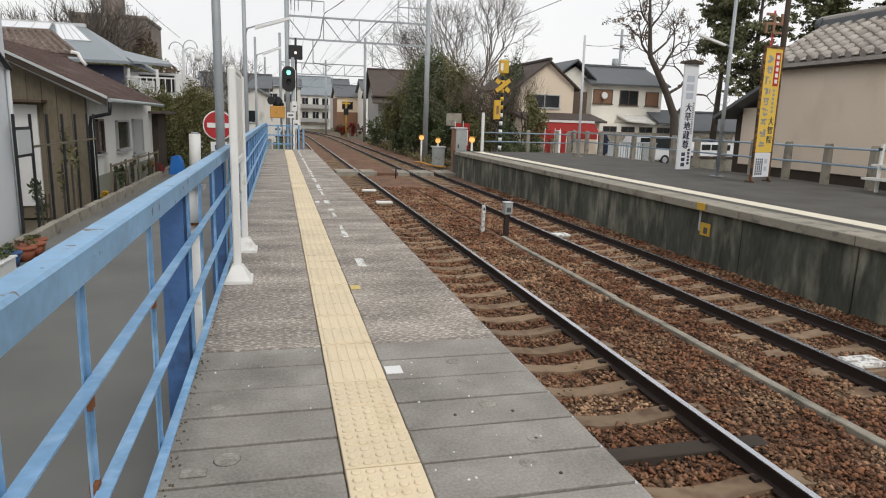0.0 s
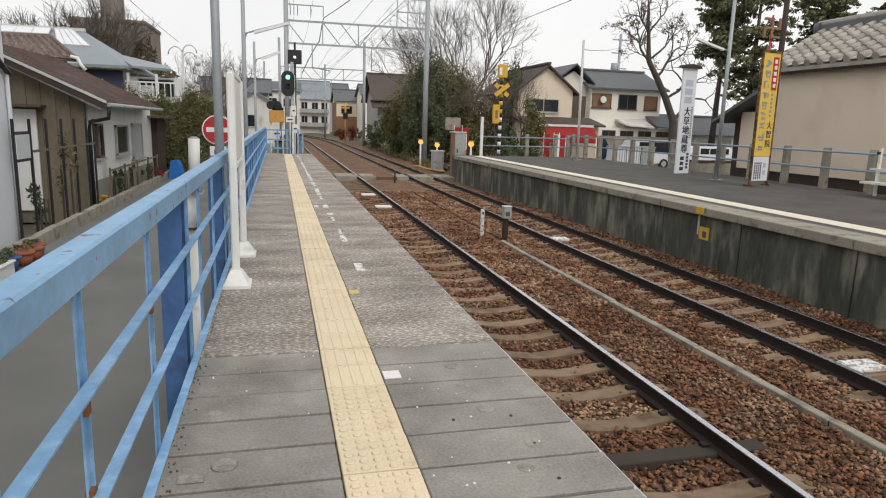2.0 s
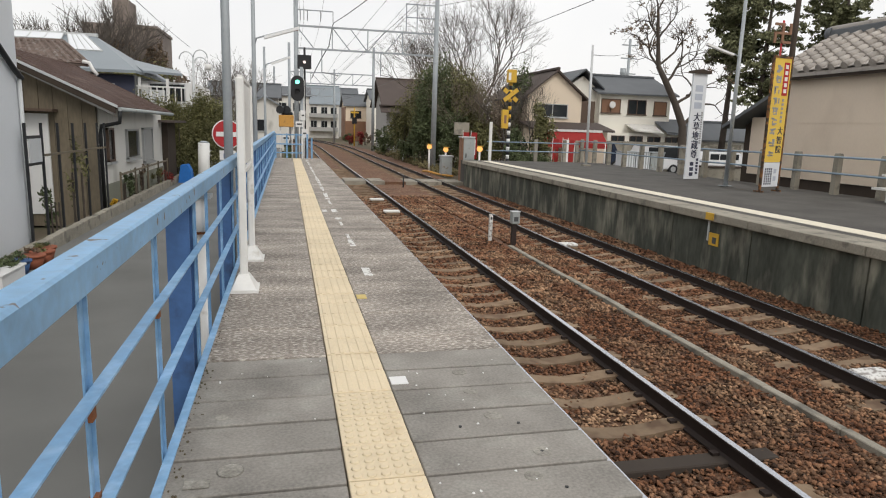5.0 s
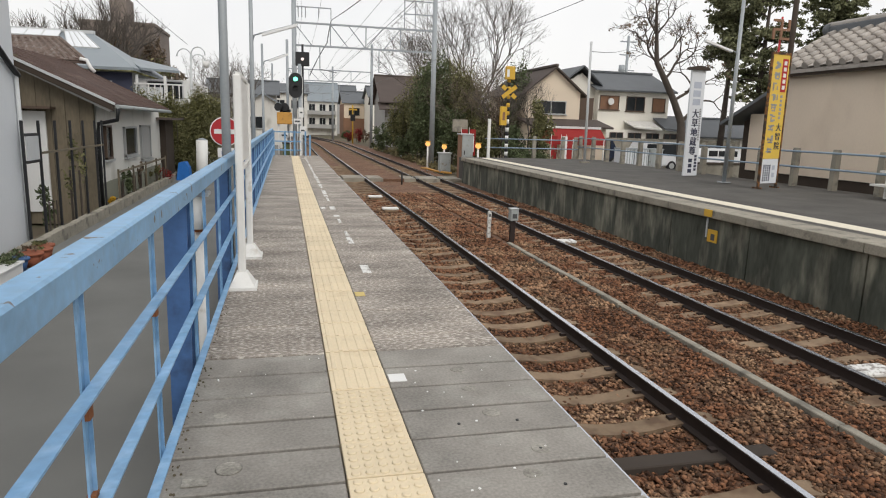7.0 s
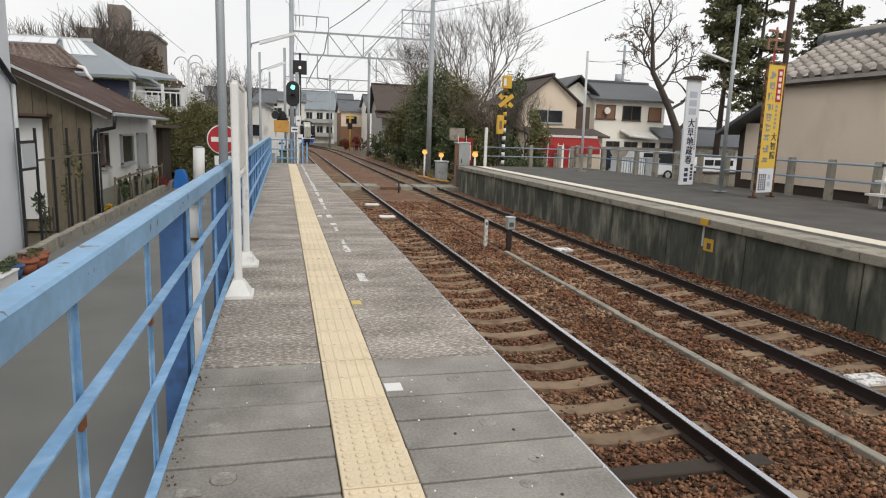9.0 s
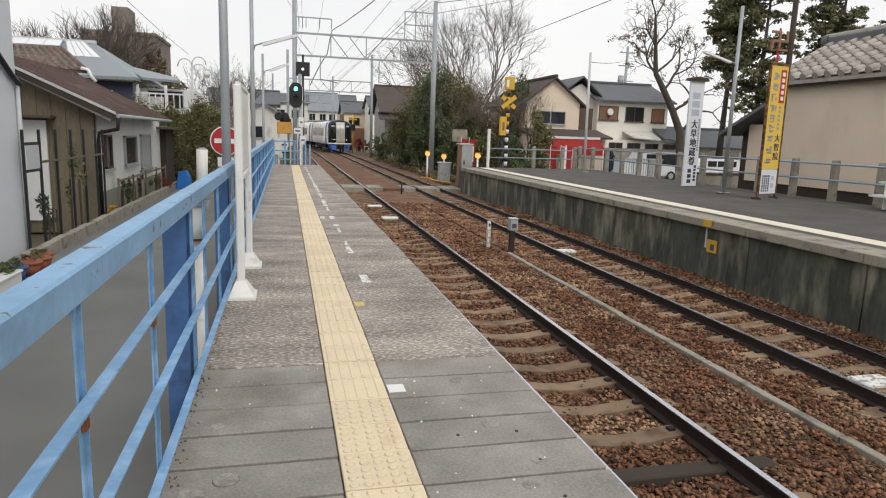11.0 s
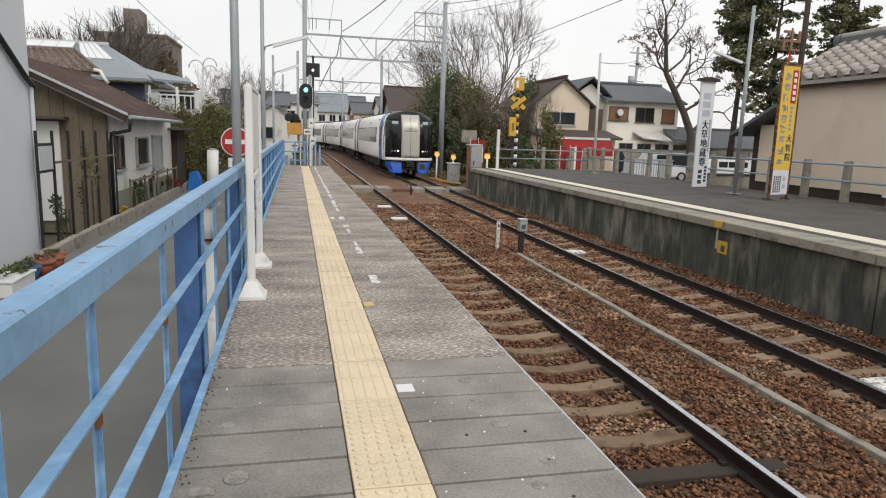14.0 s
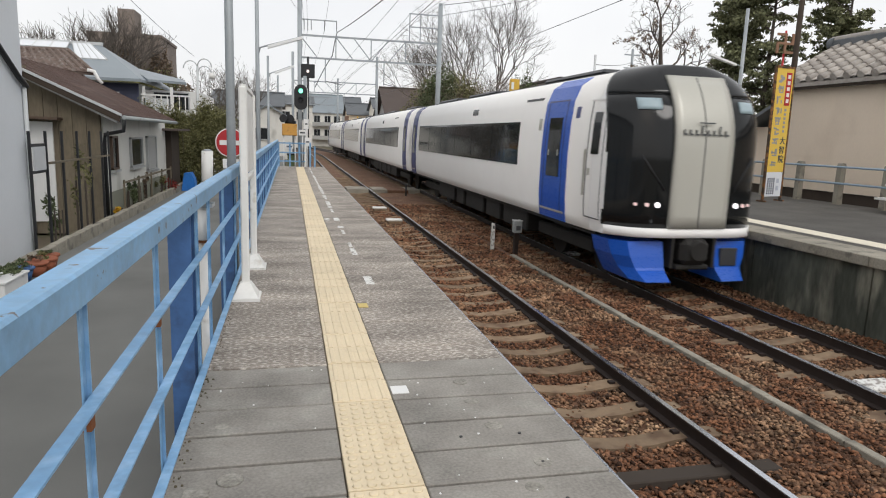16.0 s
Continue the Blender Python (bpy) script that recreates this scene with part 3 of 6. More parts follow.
M.update(
    leaf_dark=leafy("evergreen_leaf", (0.090, 0.112, 0.055), 0.55),
    leaf_olive=leafy("olive_leaf", (0.145, 0.142, 0.064), 0.55),
    leaf_brown=leafy("dry_leaf", (0.175, 0.130, 0.092), 0.5),
    leaf_pine=leafy("pine_needles", (0.150, 0.158, 0.086), 0.65),
    leaf_hedge=leafy("hedge_leaf", (0.155, 0.152, 0.058), 0.55),
    leaf_straw=leafy("straw_blade", (0.19, 0.165, 0.085), 0.5),
    leaf_red=leafy("red_leaf", (0.20, 0.035, 0.03)),
    leaf_yellow=leafy("yellow_flower", (0.55, 0.33, 0.03)),
    bark=mat("bark", (0.075, 0.062, 0.052), 0.95, var=0.3, scale=2, fine=15, bump=0.6),
    bark_brown=mat("brown_twigs", (0.215, 0.172, 0.138), 0.95, var=0.25, scale=1, fine=10, bump=0.3),
    bark_pale=mat("pale_twigs", (0.105, 0.092, 0.08), 0.95, var=0.25, scale=1, fine=10, bump=0.3),
    plaster=mat("white_plaster", (0.66, 0.65, 0.61), 0.85, var=0.08, scale=1, fine=30, c2=(0.42, 0.41, 0.37), c2at=0.64, c2soft=0.1, c2scale=1.2, stretch=(1, 1, 0.4)),
    white_wall=mat("pale_blue_white_siding", (0.62, 0.65, 0.68), 0.7, var=0.05, scale=1, fine=30),
    boards=mat("weathered_boards", (0.150, 0.125, 0.088), 0.85, var=0.4, scale=2, fine=25, stretch=(1, 1, 0.25), per=0.12),
    beige=mat("beige_metal_cladding", (0.70, 0.595, 0.48), 0.65, var=0.06, scale=0.7, fine=20, bump=0.1, c2=(0.62, 0.52, 0.415), c2at=0.62, c2soft=0.1, c2scale=0.8, stretch=(1, 1, 0.5)),
    cream=mat("cream_render", (0.74, 0.63, 0.50), 0.85, var=0.06, scale=0.6, fine=20),
    ivory=mat("ivory_render", (0.80, 0.775, 0.70), 0.85, var=0.06, scale=0.6, fine=20),
    grey_wall=mat("grey_render", (0.36, 0.36, 0.35), 0.85, var=0.12, scale=0.6, fine=20),
    plinth=mat("grey_green_plinth", (0.23, 0.235, 0.19), 0.9, var=0.15, scale=1, fine=25),
    roof_brown=mat("rusty_brown_sheet_roof", (0.072, 0.042, 0.034), 0.85, var=0.45, scale=1.6, fine=14, bump=0.6, c2=(0.115, 0.078, 0.064), c2at=0.6, c2soft=0.1, c2scale=2),
    roof_tile_brown=mat("weathered_brown_tile", (0.135, 0.098, 0.082), 0.75, var=0.45, scale=2.2, fine=14, bump=0.4, c2=(0.22, 0.19, 0.17), c2at=0.6, c2soft=0.06, c2scale=6),
    roof_blue=mat("blue_grey_metal_roof", (0.235, 0.27, 0.295), 0.5, metal=0.2, var=0.08, scale=0.6, fine=15, bump=0.1),
    tile_grey=mat("grey_clay_tile", (0.37, 0.34, 0.31), 0.6, var=0.15, scale=1.5, fine=20, bump=0.2, per=0.18, island=0.0, c2=(0.27, 0.245, 0.22), c2at=0.6, c2scale=3, fixed=True),
    tile_dark=mat("dark_slate_tile", (0.105, 0.115, 0.125), 0.6, var=0.15, scale=1.0, fine=20, bump=0.3),
    roof_dull=mat("dull_brown_tile", (0.078, 0.060, 0.053), 0.75, var=0.2, scale=0.8, fine=12, bump=0.4),
    # dark timber; also stands in for the shade on the hall's foundation
    dark_wood_and_shade=mat("dark_wood_and_shade", (0.05, 0.037, 0.028), 0.85, var=0.25, scale=2, fine=20),
    glass=mat("window_glass", (0.022, 0.025, 0.028), 0.12, var=0.2, scale=1, fine=4, bump=0, spec=0.3),
    panel_glass=mat("solar_collector_glass", (0.68, 0.71, 0.74), 0.2, var=0.08, scale=1, bump=0, spec=0.6),
    alu=mat("aluminium_frame", (0.45, 0.46, 0.46), 0.45, metal=0.5, var=0.08, bump=0.05),
    bronze=mat("bronze_frame", (0.11, 0.075, 0.055), 0.5, metal=0.2, var=0.1, bump=0.05),
    signal_green=mat("signal_green", (0.1, 0.6, 0.45), 0.3, var=0, bump=0, emit=(0.18, 1.0, 0.62, 3.0)),
    lamp_amber=mat("amber_lamp", (0.7, 0.35, 0.08), 0.4, var=0, bump=0, emit=(1.0, 0.50, 0.16, 0.9)),
    signal_pale=mat("signal_pale", (0.6, 0.5, 0.5), 0.3, var=0, bump=0, emit=(1.0, 0.85, 0.83, 0.7)),
    lamp_tube=mat("lamp_tube", (0.75, 0.76, 0.76), 0.4, var=0.03, bump=0),
    car_white=mat("car_white", (0.68, 0.69, 0.70), 0.25, var=0.02, bump=0, spec=0.5),
    car_dark=mat("car_dark", (0.03, 0.04, 0.07), 0.25, var=0.02, bump=0, spec=0.5),
    banner_yellow=mat("yellow_banner", (0.72, 0.50, 0.09), 0.75, var=0.06, scale=2, fine=30, bump=0.1),
    banner_orange=mat("worn_board_edge", (0.22, 0.10, 0.035), 0.8, var=0.5, scale=6, c2=(0.05, 0.035, 0.025), c2at=0.5, c2soft=0.06, c2scale=9),
    banner_white=mat("white_banner", (0.68, 0.71, 0.75), 0.75, var=0.05, scale=2, fine=30, bump=0.1),
    pale_ink=mat("faded_grey_ink", (0.30, 0.31, 0.32), 0.8, var=0.1, bump=0),
    faint_ink=mat("faint_blue_ink", (0.44, 0.48, 0.56), 0.8, var=0.1, bump=0),
    navy_ink=mat("navy_ink", (0.045, 0.05, 0.085), 0.8, var=0.1, bump=0),
    blue_tarp=mat("blue_tarp", (0.02, 0.16, 0.52), 0.6, var=0.15, scale=3, fine=12, bump=0.5),
    terracotta=mat("terracotta", (0.30, 0.10, 0.055), 0.85, var=0.15),
    brick=mat("dull_brick_block", (0.205, 0.172, 0.152), 0.9, var=0.4, scale=0.5, fine=4),
)


def cs(x, y, z):
    return Vector((x, y, z))


# ---- platform details ----
def worn_pieces():
    random.seed(11)
    slab_l = mesh("floor_slab", box(BM(), -0.360, 0.360, -0.139, 0.139, -0.055, 0.0, 0.005), "slab")
    slab_r = mesh("floor_slab", box(BM(), -0.413, 0.413, -0.139, 0.139, -0.055, 0.0, 0.005), "slab")
    pave_l = mesh("paving_slab", box(BM(), -0.360, 0.360, -0.1475, 0.1475, -0.055, 0.0, 0.004), "paving")
    pave_r = mesh("paving_slab", box(BM(), -0.413, 0.413, -0.1475, 0.1475, -0.055, 0.0, 0.004), "paving")
    for k in range(-33, 80):
        y = 4.075 + 0.3 * k
        l, r = (slab_l, slab_r) if k < 0 else (pave_l, pave_r)
        nm = "floor_slab" if k < 0 else "paving_slab"
        for me, x in ((l, -0.127), (r, 0.972)):
            part(nm, me, None, near_pf, m=pose(x, y, random.uniform(-0.003, 0.002), random.uniform(-0.25, 0.25), random.uniform(-0.15, 0.15), random.uniform(-0.2, 0.2)))
    dots = box(BM(), -0.157, 0.157, -0.1452, 0.1452, -0.055, 0.002, 0.003)
    for i in range(5):
        for j in range(5):
            x, y = -0.118 + 0.059 * i, -0.116 + 0.058 * j
            cyl(dots, (x, y, 0.001), (x, y, 0.0075), 0.0235, 0.015, n=8)
    bars = box(BM(), -0.157, 0.157, -0.1452, 0.1452, -0.055, 0.002, 0.003)
    for i in range(5):
        x = -0.12 + 0.06 * i
        prism(bars, [(x - 0.017, 0.001), (x - 0.01, 0.0065), (x + 0.01, 0.0065), (x + 0.017, 0.001)], "y", -0.14, 0.14)
    dots, bars = mesh("tactile_tile", dots, "tactile"), mesh("tactile_tile", bars, "tactile")
    strip = structure("tactile_strip", box(BM(), 0.236, 0.556, -5.95, 27.7, -0.062, -0.056), "wall_dark", "cream tactile paving strip along the platform", "tactile paving")
    for k in range(-29, 83):
        part("tactile_tile", dots if k < 2 else bars, None, strip, m=pose(0.396, 2.88 + 0.3 * k + random.uniform(-0.0028, 0.0028), random.uniform(-0.002, 0.003), random.uniform(-0.3, 0.3), 0, random.uniform(-0.4, 0.4)))


worn_pieces()
random.seed(5)
b = BM()
y = 6.1
while y < 26.5:
    ln = random.uniform(0.10, 0.5)
    if random.random() < 0.75:
        w = random.uniform(0.02, 0.045)
        box(b, 0.765 - w, 0.765 + w, y, y + ln, 0.0, 0.003)
    y += ln + random.uniform(0.03, 0.3)
tagged(part("worn_line", b, "white_mark", near_pf, "worn white guide line"), kind="stuff")
marks = [("platform_mark", (0.565, 0.66, 3.40, 3.51), "white"), ("platform_mark", (0.565, 0.645, 5.25, 5.38), "yellow_mark"), ("platform_mark", (0.565, 0.645, 10.8, 11.05), "white_mark")]
for nm, (a, c, d, e), mt in marks:
    part(nm, box(BM(), a, c, d, e, 0.001, 0.005), mt, near_pf, "small painted plate")
for x, yy, r in ((1.0, 2.345, 0.04), (-0.23, 2.605, 0.05), (1.113, 2.54, 0.04), (1.008, 2.937, 0.045), (0.976, 3.247, 0.04), (0.987, 3.533, 0.04), (-0.31, 3.12, 0.03)):
    part("repair_patch", cyl(BM(), (x, yy, -0.001), (x, yy, 0.0035), r * 1.1, r, n=14), "slab_patch", near_pf, "round mortar patch")
part("repair_patch", box(BM(), -0.40, -0.30, 2.485, 2.545, 0.0, 0.006, 0.002), "slab_patch", near_pf)
for x, yy in ((1.105, 2.83), (1.10, 2.24), (1.113, 2.54), (0.811, 2.837)):
    part("bolt_hole", cyl(BM(), (x, yy, 0.0), (x, yy, 0.005), 0.008, n=8), "black", near_pf)
random.seed(21)
sp = BM()
for _ in range(20):
    x, yy, r = random.uniform(0.58, 1.3), random.uniform(2.2, 3.9), random.uniform(0.002, 0.008)
    cyl(sp, (x, yy, 0.0), (x + random.uniform(-.004, .004), yy, 0.004), r, r * 0.8, n=5)
for _ in range(8):
    x, yy, r = random.uniform(-0.4, 0.2), random.uniform(2.2, 3.9), random.uniform(0.002, 0.007)
    cyl(sp, (x, yy, 0.0), (x, yy, 0.004), r, r * 0.8, n=5)
tagged(part("paint_spots", sp, "white", near_pf, "scattered white paint flecks"), kind="stuff")
dirt = BM()
for _ in range(300):
    x, yy, r = -0.478 + abs(random.gauss(0, 0.035)), random.uniform(2.0, 9.0), random.uniform(0.002, 0.008)
    cyl(dirt, (x, yy, -0.004), (x, yy, 0.004), r, r * 0.7, n=7)
tagged(part("dirt_crumbs", dirt, "earth", near_pf, "brown grit along the fence foot"), kind="stuff")
part("edge_beam", box(BM(), 1.30, 1.384, -6, 27.85, -0.25, -0.058), "coping", near_pf)

# opposite platform details
plate = thing("yellow_plate", "small yellow kilometre plate on the platform wall", "plate")
part("board", box(BM(), 7.885, 7.897, 10.55, 10.84, -0.62, -0.38), "yellow", plate)
part("clamp", box(BM(), 7.775, 7.80, 10.62, 10.86, -0.13, 0.006, 0.004), "yellow", plate)
part("strap", box(BM(), 7.88, 7.90, 10.86, 10.90, -0.55, -0.15), "galv_light", plate)
part("marking", box(BM(), 7.879, 7.886, 10.62, 10.73, -0.58, -0.46), "ink", plate)


# ---- track fittings ----
def sleepers():
    random.seed(3)
    for name, x0 in (("track_near", 2.90), ("track_far", 6.40)):
        for k in range(-9, 150):
            s = 0.07 + 0.6 * k
            c, a = on_track(x0, s)
            if name == "track_near" and k in (7, 8):
                dark = BM()
                box(dark, -1.0, 1.0, -0.09, 0.09, -0.32, -0.13, 0.01)
                part("sleeper", dark, "sleeper_dark", TRACKS[name], "dark timber sleeper", pose(c.x, c.y - 0.05, c.z, 0, 0, math.degrees(a))) if k == 7 else None
                if k == 7:
                    continue
            part("sleeper", SLEEPER, None, TRACKS[name], m=pose(c.x + random.uniform(-0.03, 0.03), c.y + random.uniform(-0.03, 0.03), c.z + random.uniform(-0.012, 0.004), 0, 0, math.degrees(a) + random.uniform(-1.2, 1.2)))
    for name, x0 in (("track_near", 2.90), ("track_far", 6.40)):
        cb = BM()
        for k in range(30):
            for u in (-0.566, 0.566):
                for sg in (-1, 1):
                    x = x0 + u + sg * 0.095
                    box(cb, x - 0.032, x + 0.032, 0.07 + 0.6 * k - 0.03, 0.07 + 0.6 * k + 0.03, -1.14, -1.105)
        tagged(part("rail_clips", cb, "rail_web", TRACKS[name]), kind="stuff")


sleepers()


def ballast():
    rng = np.random.default_rng(4)
    base = np.array([(0, 0, 1), (1, 0, 0), (0, 1, 0), (-1, 0, 0), (0, -1, 0), (0, 0, -0.6)], float)
    tri = np.array([(0, 1, 2), (0, 2, 3), (0, 3, 4), (0, 4, 1), (5, 2, 1), (5, 3, 2), (5, 4, 3), (5, 1, 4)])
    n = 105000
    u = rng.random(n)
    ys = 1.0 + 23.0 * u ** 1.7
    xs = rng.uniform(1.38, 7.9, n)
    keep = np.ones(n, bool)
    for x0 in (2.90, 6.40):
        for o in (-0.566, 0.566):
            keep &= abs(xs - x0 - o) > 0.085
        near = abs(((ys - 0.07 + 0.3) % 0.6) - 0.3) < 0.10
        keep &= ~(near & (abs(xs - x0) < 0.92) & (rng.random(n) < 0.86))
    keep &= abs(xs - 4.77) > 0.075
    xs, ys = xs[keep], ys[keep]
    n = len(xs)
    size = rng.uniform(0.013, 0.031, n) * (1 + 0.35 * (ys > 9) + 0.3 * (ys > 15))
    zs = np.array([bed_height(x, y) for x, y in zip(xs, ys)]) + size * 0.35 + rng.random(n) * 0.02
    ang = rng.uniform(0, 2 * np.pi, n)
    v = np.repeat(base[None], n, 0) + rng.uniform(-0.45, 0.45, (n, 6, 3))
    v *= size[:, None, None]
    c, s_ = np.cos(ang)[:, None], np.sin(ang)[:, None]
    x, y = v[..., 0] * 1.25, v[..., 1]
    w = np.stack([x * c - y * s_ + xs[:, None], x * s_ + y * c + ys[:, None], v[..., 2] * 0.75 + zs[:, None]], -1).reshape(-1, 3)
    f = (tri[None] + 6 * np.arange(n)[:, None, None]).reshape(-1, 3)
    me = bpy.data.meshes.new("ballast_stones")
    me.vertices.add(len(w)), me.loops.add(f.size), me.polygons.add(len(f))
    me.vertices.foreach_set("co", w.astype(np.float32).ravel())
    me.loops.foreach_set("vertex_index", f.astype(np.int32).ravel())
    me.polygons.foreach_set("loop_start", np.arange(0, f.size, 3, dtype=np.int32))
    me.update(), me.validate()
    me.materials.append(M["stone"])
    ob = part("ballast_stones", me, None, bed)
    tagged(ob, "loose rust-brown crushed stones", kind="stuff")


ballast()

trough = thing("cable_trough", "narrow pale concrete cable trough between the tracks", "cable trough")
for k in range(13):
    part("trough_cover", box(BM(), 4.72, 4.82, 0.4 + k, 1.39 + k, -1.2, -1.075, 0.008), "coping", trough, m=pose(random.uniform(-.006, .006), 0, random.uniform(-.006, .006)))
tb = thing("track_box", "small grey equipment box on a dark post", "equipment box")
part("post", box(BM(), 4.86, 4.96, 13.55, 13.65, -1.2, -0.62), "rail_web", tb)
part("box", box(BM(), 4.83, 5.01, 13.50, 13.68, -0.62, -0.36, 0.015), "grey_box", tb)
part("lid", box(BM(), 4.82, 5.02, 13.49, 13.69, -0.36, -0.34, 0.006), "galv_light", tb)
part("marking", box(BM(), 4.87, 4.97, 13.494, 13.502, -0.56, -0.46), "ink", tb)
stake = thing("marker_stake", "short white concrete marker stake in the ballast", "marker post")
part("stake_body", box(BM(), 4.53, 4.61, 14.2, 14.28, -1.25, -0.5, 0.01), "white_mark", stake)
part("marking", box(BM(), 4.55, 4.59, 14.193, 14.203, -0.62, -0.55), "ink", stake)
post2 = thing("marker_post", "thin dark stake beside the foot crossing", "marker post")
part("stake_body", cyl(BM(), (4.83, 27.5, -1.25), (4.83, 27.5, -0.62), 0.035, n=8), "black", post2)
for x, y, w in ((3.0, 22.3, 0.24), (3.02, 19.1, 0.24), (6.12, 13.4, 0.22), (6.2, 5.45, 0.22)):
    bc = thing("track_beacon", "flat white train control beacon between the rails", "beacon", "track beacons")
    part("cover", box(BM(), x - w, x + w, y - 0.14, y + 0.14, -1.10, -1.035, 0.02), "white_mark" if x > 5 else "white_steel", bc)
    part("base", box(BM(), x - w * 0.8, x + w * 0.8, y - 0.2, y + 0.2, -1.16, -1.10), "sleeper", bc)
cross = thing("foot_crossing", "pale concrete slabs of a foot crossing over both tracks", "crossing")
for a, c in ((1.45, 2.28), (2.47, 3.41), (3.6, 4.25), (5.2, 5.74), (5.93, 6.87), (7.06, 7.9)):
    part("crossing_slab", box(BM(), a, c, 29.0, 30.6, -1.22, -0.995, 0.01), "coping", cross)
part("crossing_path", box(BM(), 4.25, 5.2, 29.0, 30.6, -1.22, -1.02), "bed", cross)


# ---- lamp posts on the platforms ----
def platform_lamp(x, y, z0, top, arm_z, reach, r=0.055, face=1):
    lp = thing("platform_lamp", "grey steel platform lamp post with a slanting tube light", "lamp post", "platform lamps")
    part("pole", cyl(BM(), (x, y, z0), (x, y, top), r, r * 0.8, n=14), "galv", lp)
    part("base_plate", box(BM(), x - 0.14, x + 0.14, y - 0.14, y + 0.14, z0, z0 + 0.02), "galv", lp)
    if arm_z:
        part("arm", tube(BM(), [(x, y, arm_z - 0.25), (x + face * 0.06, y, arm_z - 0.03), (x + face * 0.2, y, arm_z + 0.02), (x + face * reach, y, arm_z + 0.22)], 0.018, 8), "galv", lp)
        ft = BM()
        a, c = cs(x + face * 0.22, y, arm_z - 0.04), cs(x + face * (reach + 0.1), y, arm_z + 0.2)
        for p, q in ((a, c),):
            d = 0.06
            vs = [ft.verts.new(v) for v in (p + cs(0, -d, 0), p + cs(0, d, 0), p + cs(0, d, 0.06), p + cs(0, -d, 0.06), q + cs(0, -d, 0), q + cs(0, d, 0), q + cs(0, d, 0.06), q + cs(0, -d, 0.06))]
            for fidx in ((0, 1, 2, 3), (4, 7, 6, 5), (0, 4, 5, 1), (3, 2, 6, 7), (0, 3, 7, 4), (1, 5, 6, 2)):
                ft.faces.new([vs[i] for i in fidx])
        part("light_fitting", ft, "lamp_tube", lp)
    return lp


platform_lamp(-0.68, 8.4, -0.9, 5.2, 0, 0, 0.058)
platform_lamp(-0.66, 15.0, -0.9, 5.2, 3.2, 0.85, 0.05)
platform_lamp(-0.66, 22.0, -0.9, 3.75, 3.25, 0.7, 0.045)
platform_lamp(12.66, 16.9, 0.0, 5.3, 3.75, 1.0, 0.06, -1)
plain = thing("steel_pole", "slim pale steel pole at the back of the far platform", "pole")
part("pole", cyl(BM(), (12.79, 26.6, -0.02), (12.72, 26.6, 5.1), 0.06, 0.05, n=12), "galv_light", plain)
part("foot", box(BM(), 12.62, 12.96, 26.43, 26.77, -0.02, 0.05), "coping", plain)

# ---- fence behind the far platform ----
rear = thing("concrete_post_fence", "low fence of concrete posts with two blue-grey pipe rails", "fence")
PST = mesh("post", prism(BM(), [(-0.085, 0.0), (0.085, 0.0), (0.075, 1.06), (0.05, 1.12), (-0.05, 1.12), (-0.075, 1.06)], "y", -0.08, 0.08), "coping")
for k in range(16):
    part("post", PST, None, rear, m=pose(14.5, 9.0 + 1.45 * k, -0.03, 0, 0, random.uniform(-2, 2)))
for z in (0.55, 0.99):
    part("pipe_rail", cyl(BM(), (14.42, 6, z), (14.42, 30.9, z), 0.028, n=8), "blue_pale", rear)
side_f = thing("concrete_post_fence", "low fence of concrete posts closing the end of the far platform", "fence")
for x in (12.08, 13.62, 14.30):
    part("post", PST, None, side_f, m=pose(x, 30.9, -0.1, 0, 0, 90))
for z in (0.42, 0.85):
    part("pipe_rail", cyl(BM(), (9.5, 30.82, z), (14.5, 30.82, z), 0.028, n=8), "blue_pale", side_f)
part("end_ramp", prism(BM(), [(29.4, -0.02), (31.5, -0.1), (31.5, -1.3), (29.4, -1.3)], "x", 8.4, 14.9), "asphalt", far_pf)


# ---- lettering ----
def letters(txt, size, material, parent, m):
    cu = bpy.data.curves.new("letters", "FONT")
    cu.body, cu.size, cu.align_x, cu.align_y, cu.extrude = txt, size, "CENTER", "CENTER", 0.002
    tmp = bpy.data.objects.new("letters_tmp", cu)
    scene.collection.objects.link(tmp)
    me = bpy.data.meshes.new_from_object(tmp.evaluated_get(bpy.context.evaluated_depsgraph_get()))
    bpy.data.objects.remove(tmp)
    me.materials.clear()
    me.materials.append(M[material])
    return part("lettering", me, None, parent, m=m)


# white temple banner board
wb = thing("white_sign_board", "tall white wooden sign board with dark painted characters", "sign")
WB = pose(13.1, 19.3, 0.0, 0, -0.6, 12)
wb.matrix_basis = WB
part("board", box(BM(), -0.30, 0.30, -0.03, 0.03, 0.02, 3.42), "banner_white", wb)
rf = prism(BM(), [(-0.42, 3.42), (0.42, 3.42), (0.36, 3.5), (0.0, 3.56), (-0.36, 3.5)], "y", -0.12, 0.12)
part("cap", rf, "dark_wood_and_shade", wb, "small dark roof cap")
for k, ch in enumerate("大草地蔵尊"):
    for dx in (-0.012, -0.004, 0.004, 0.012):
        letters(ch, 0.30, "navy_ink", wb, pose(dx, -0.034 - abs(dx) * 0.05, 2.02 - 0.30 * k + 0.3 * abs(dx), 90))
for k in range(3):
    part("faint_character", box(BM(), -0.17, 0.15, -0.036, -0.03, 2.85 - 0.27 * k, 3.05 - 0.27 * k), "faint_ink", wb)
for k in range(3):
    part("small_character", box(BM(), -0.13, 0.03, -0.036, -0.03, 0.12 + 0.17 * k, 0.24 + 0.17 * k), "navy_ink", wb)
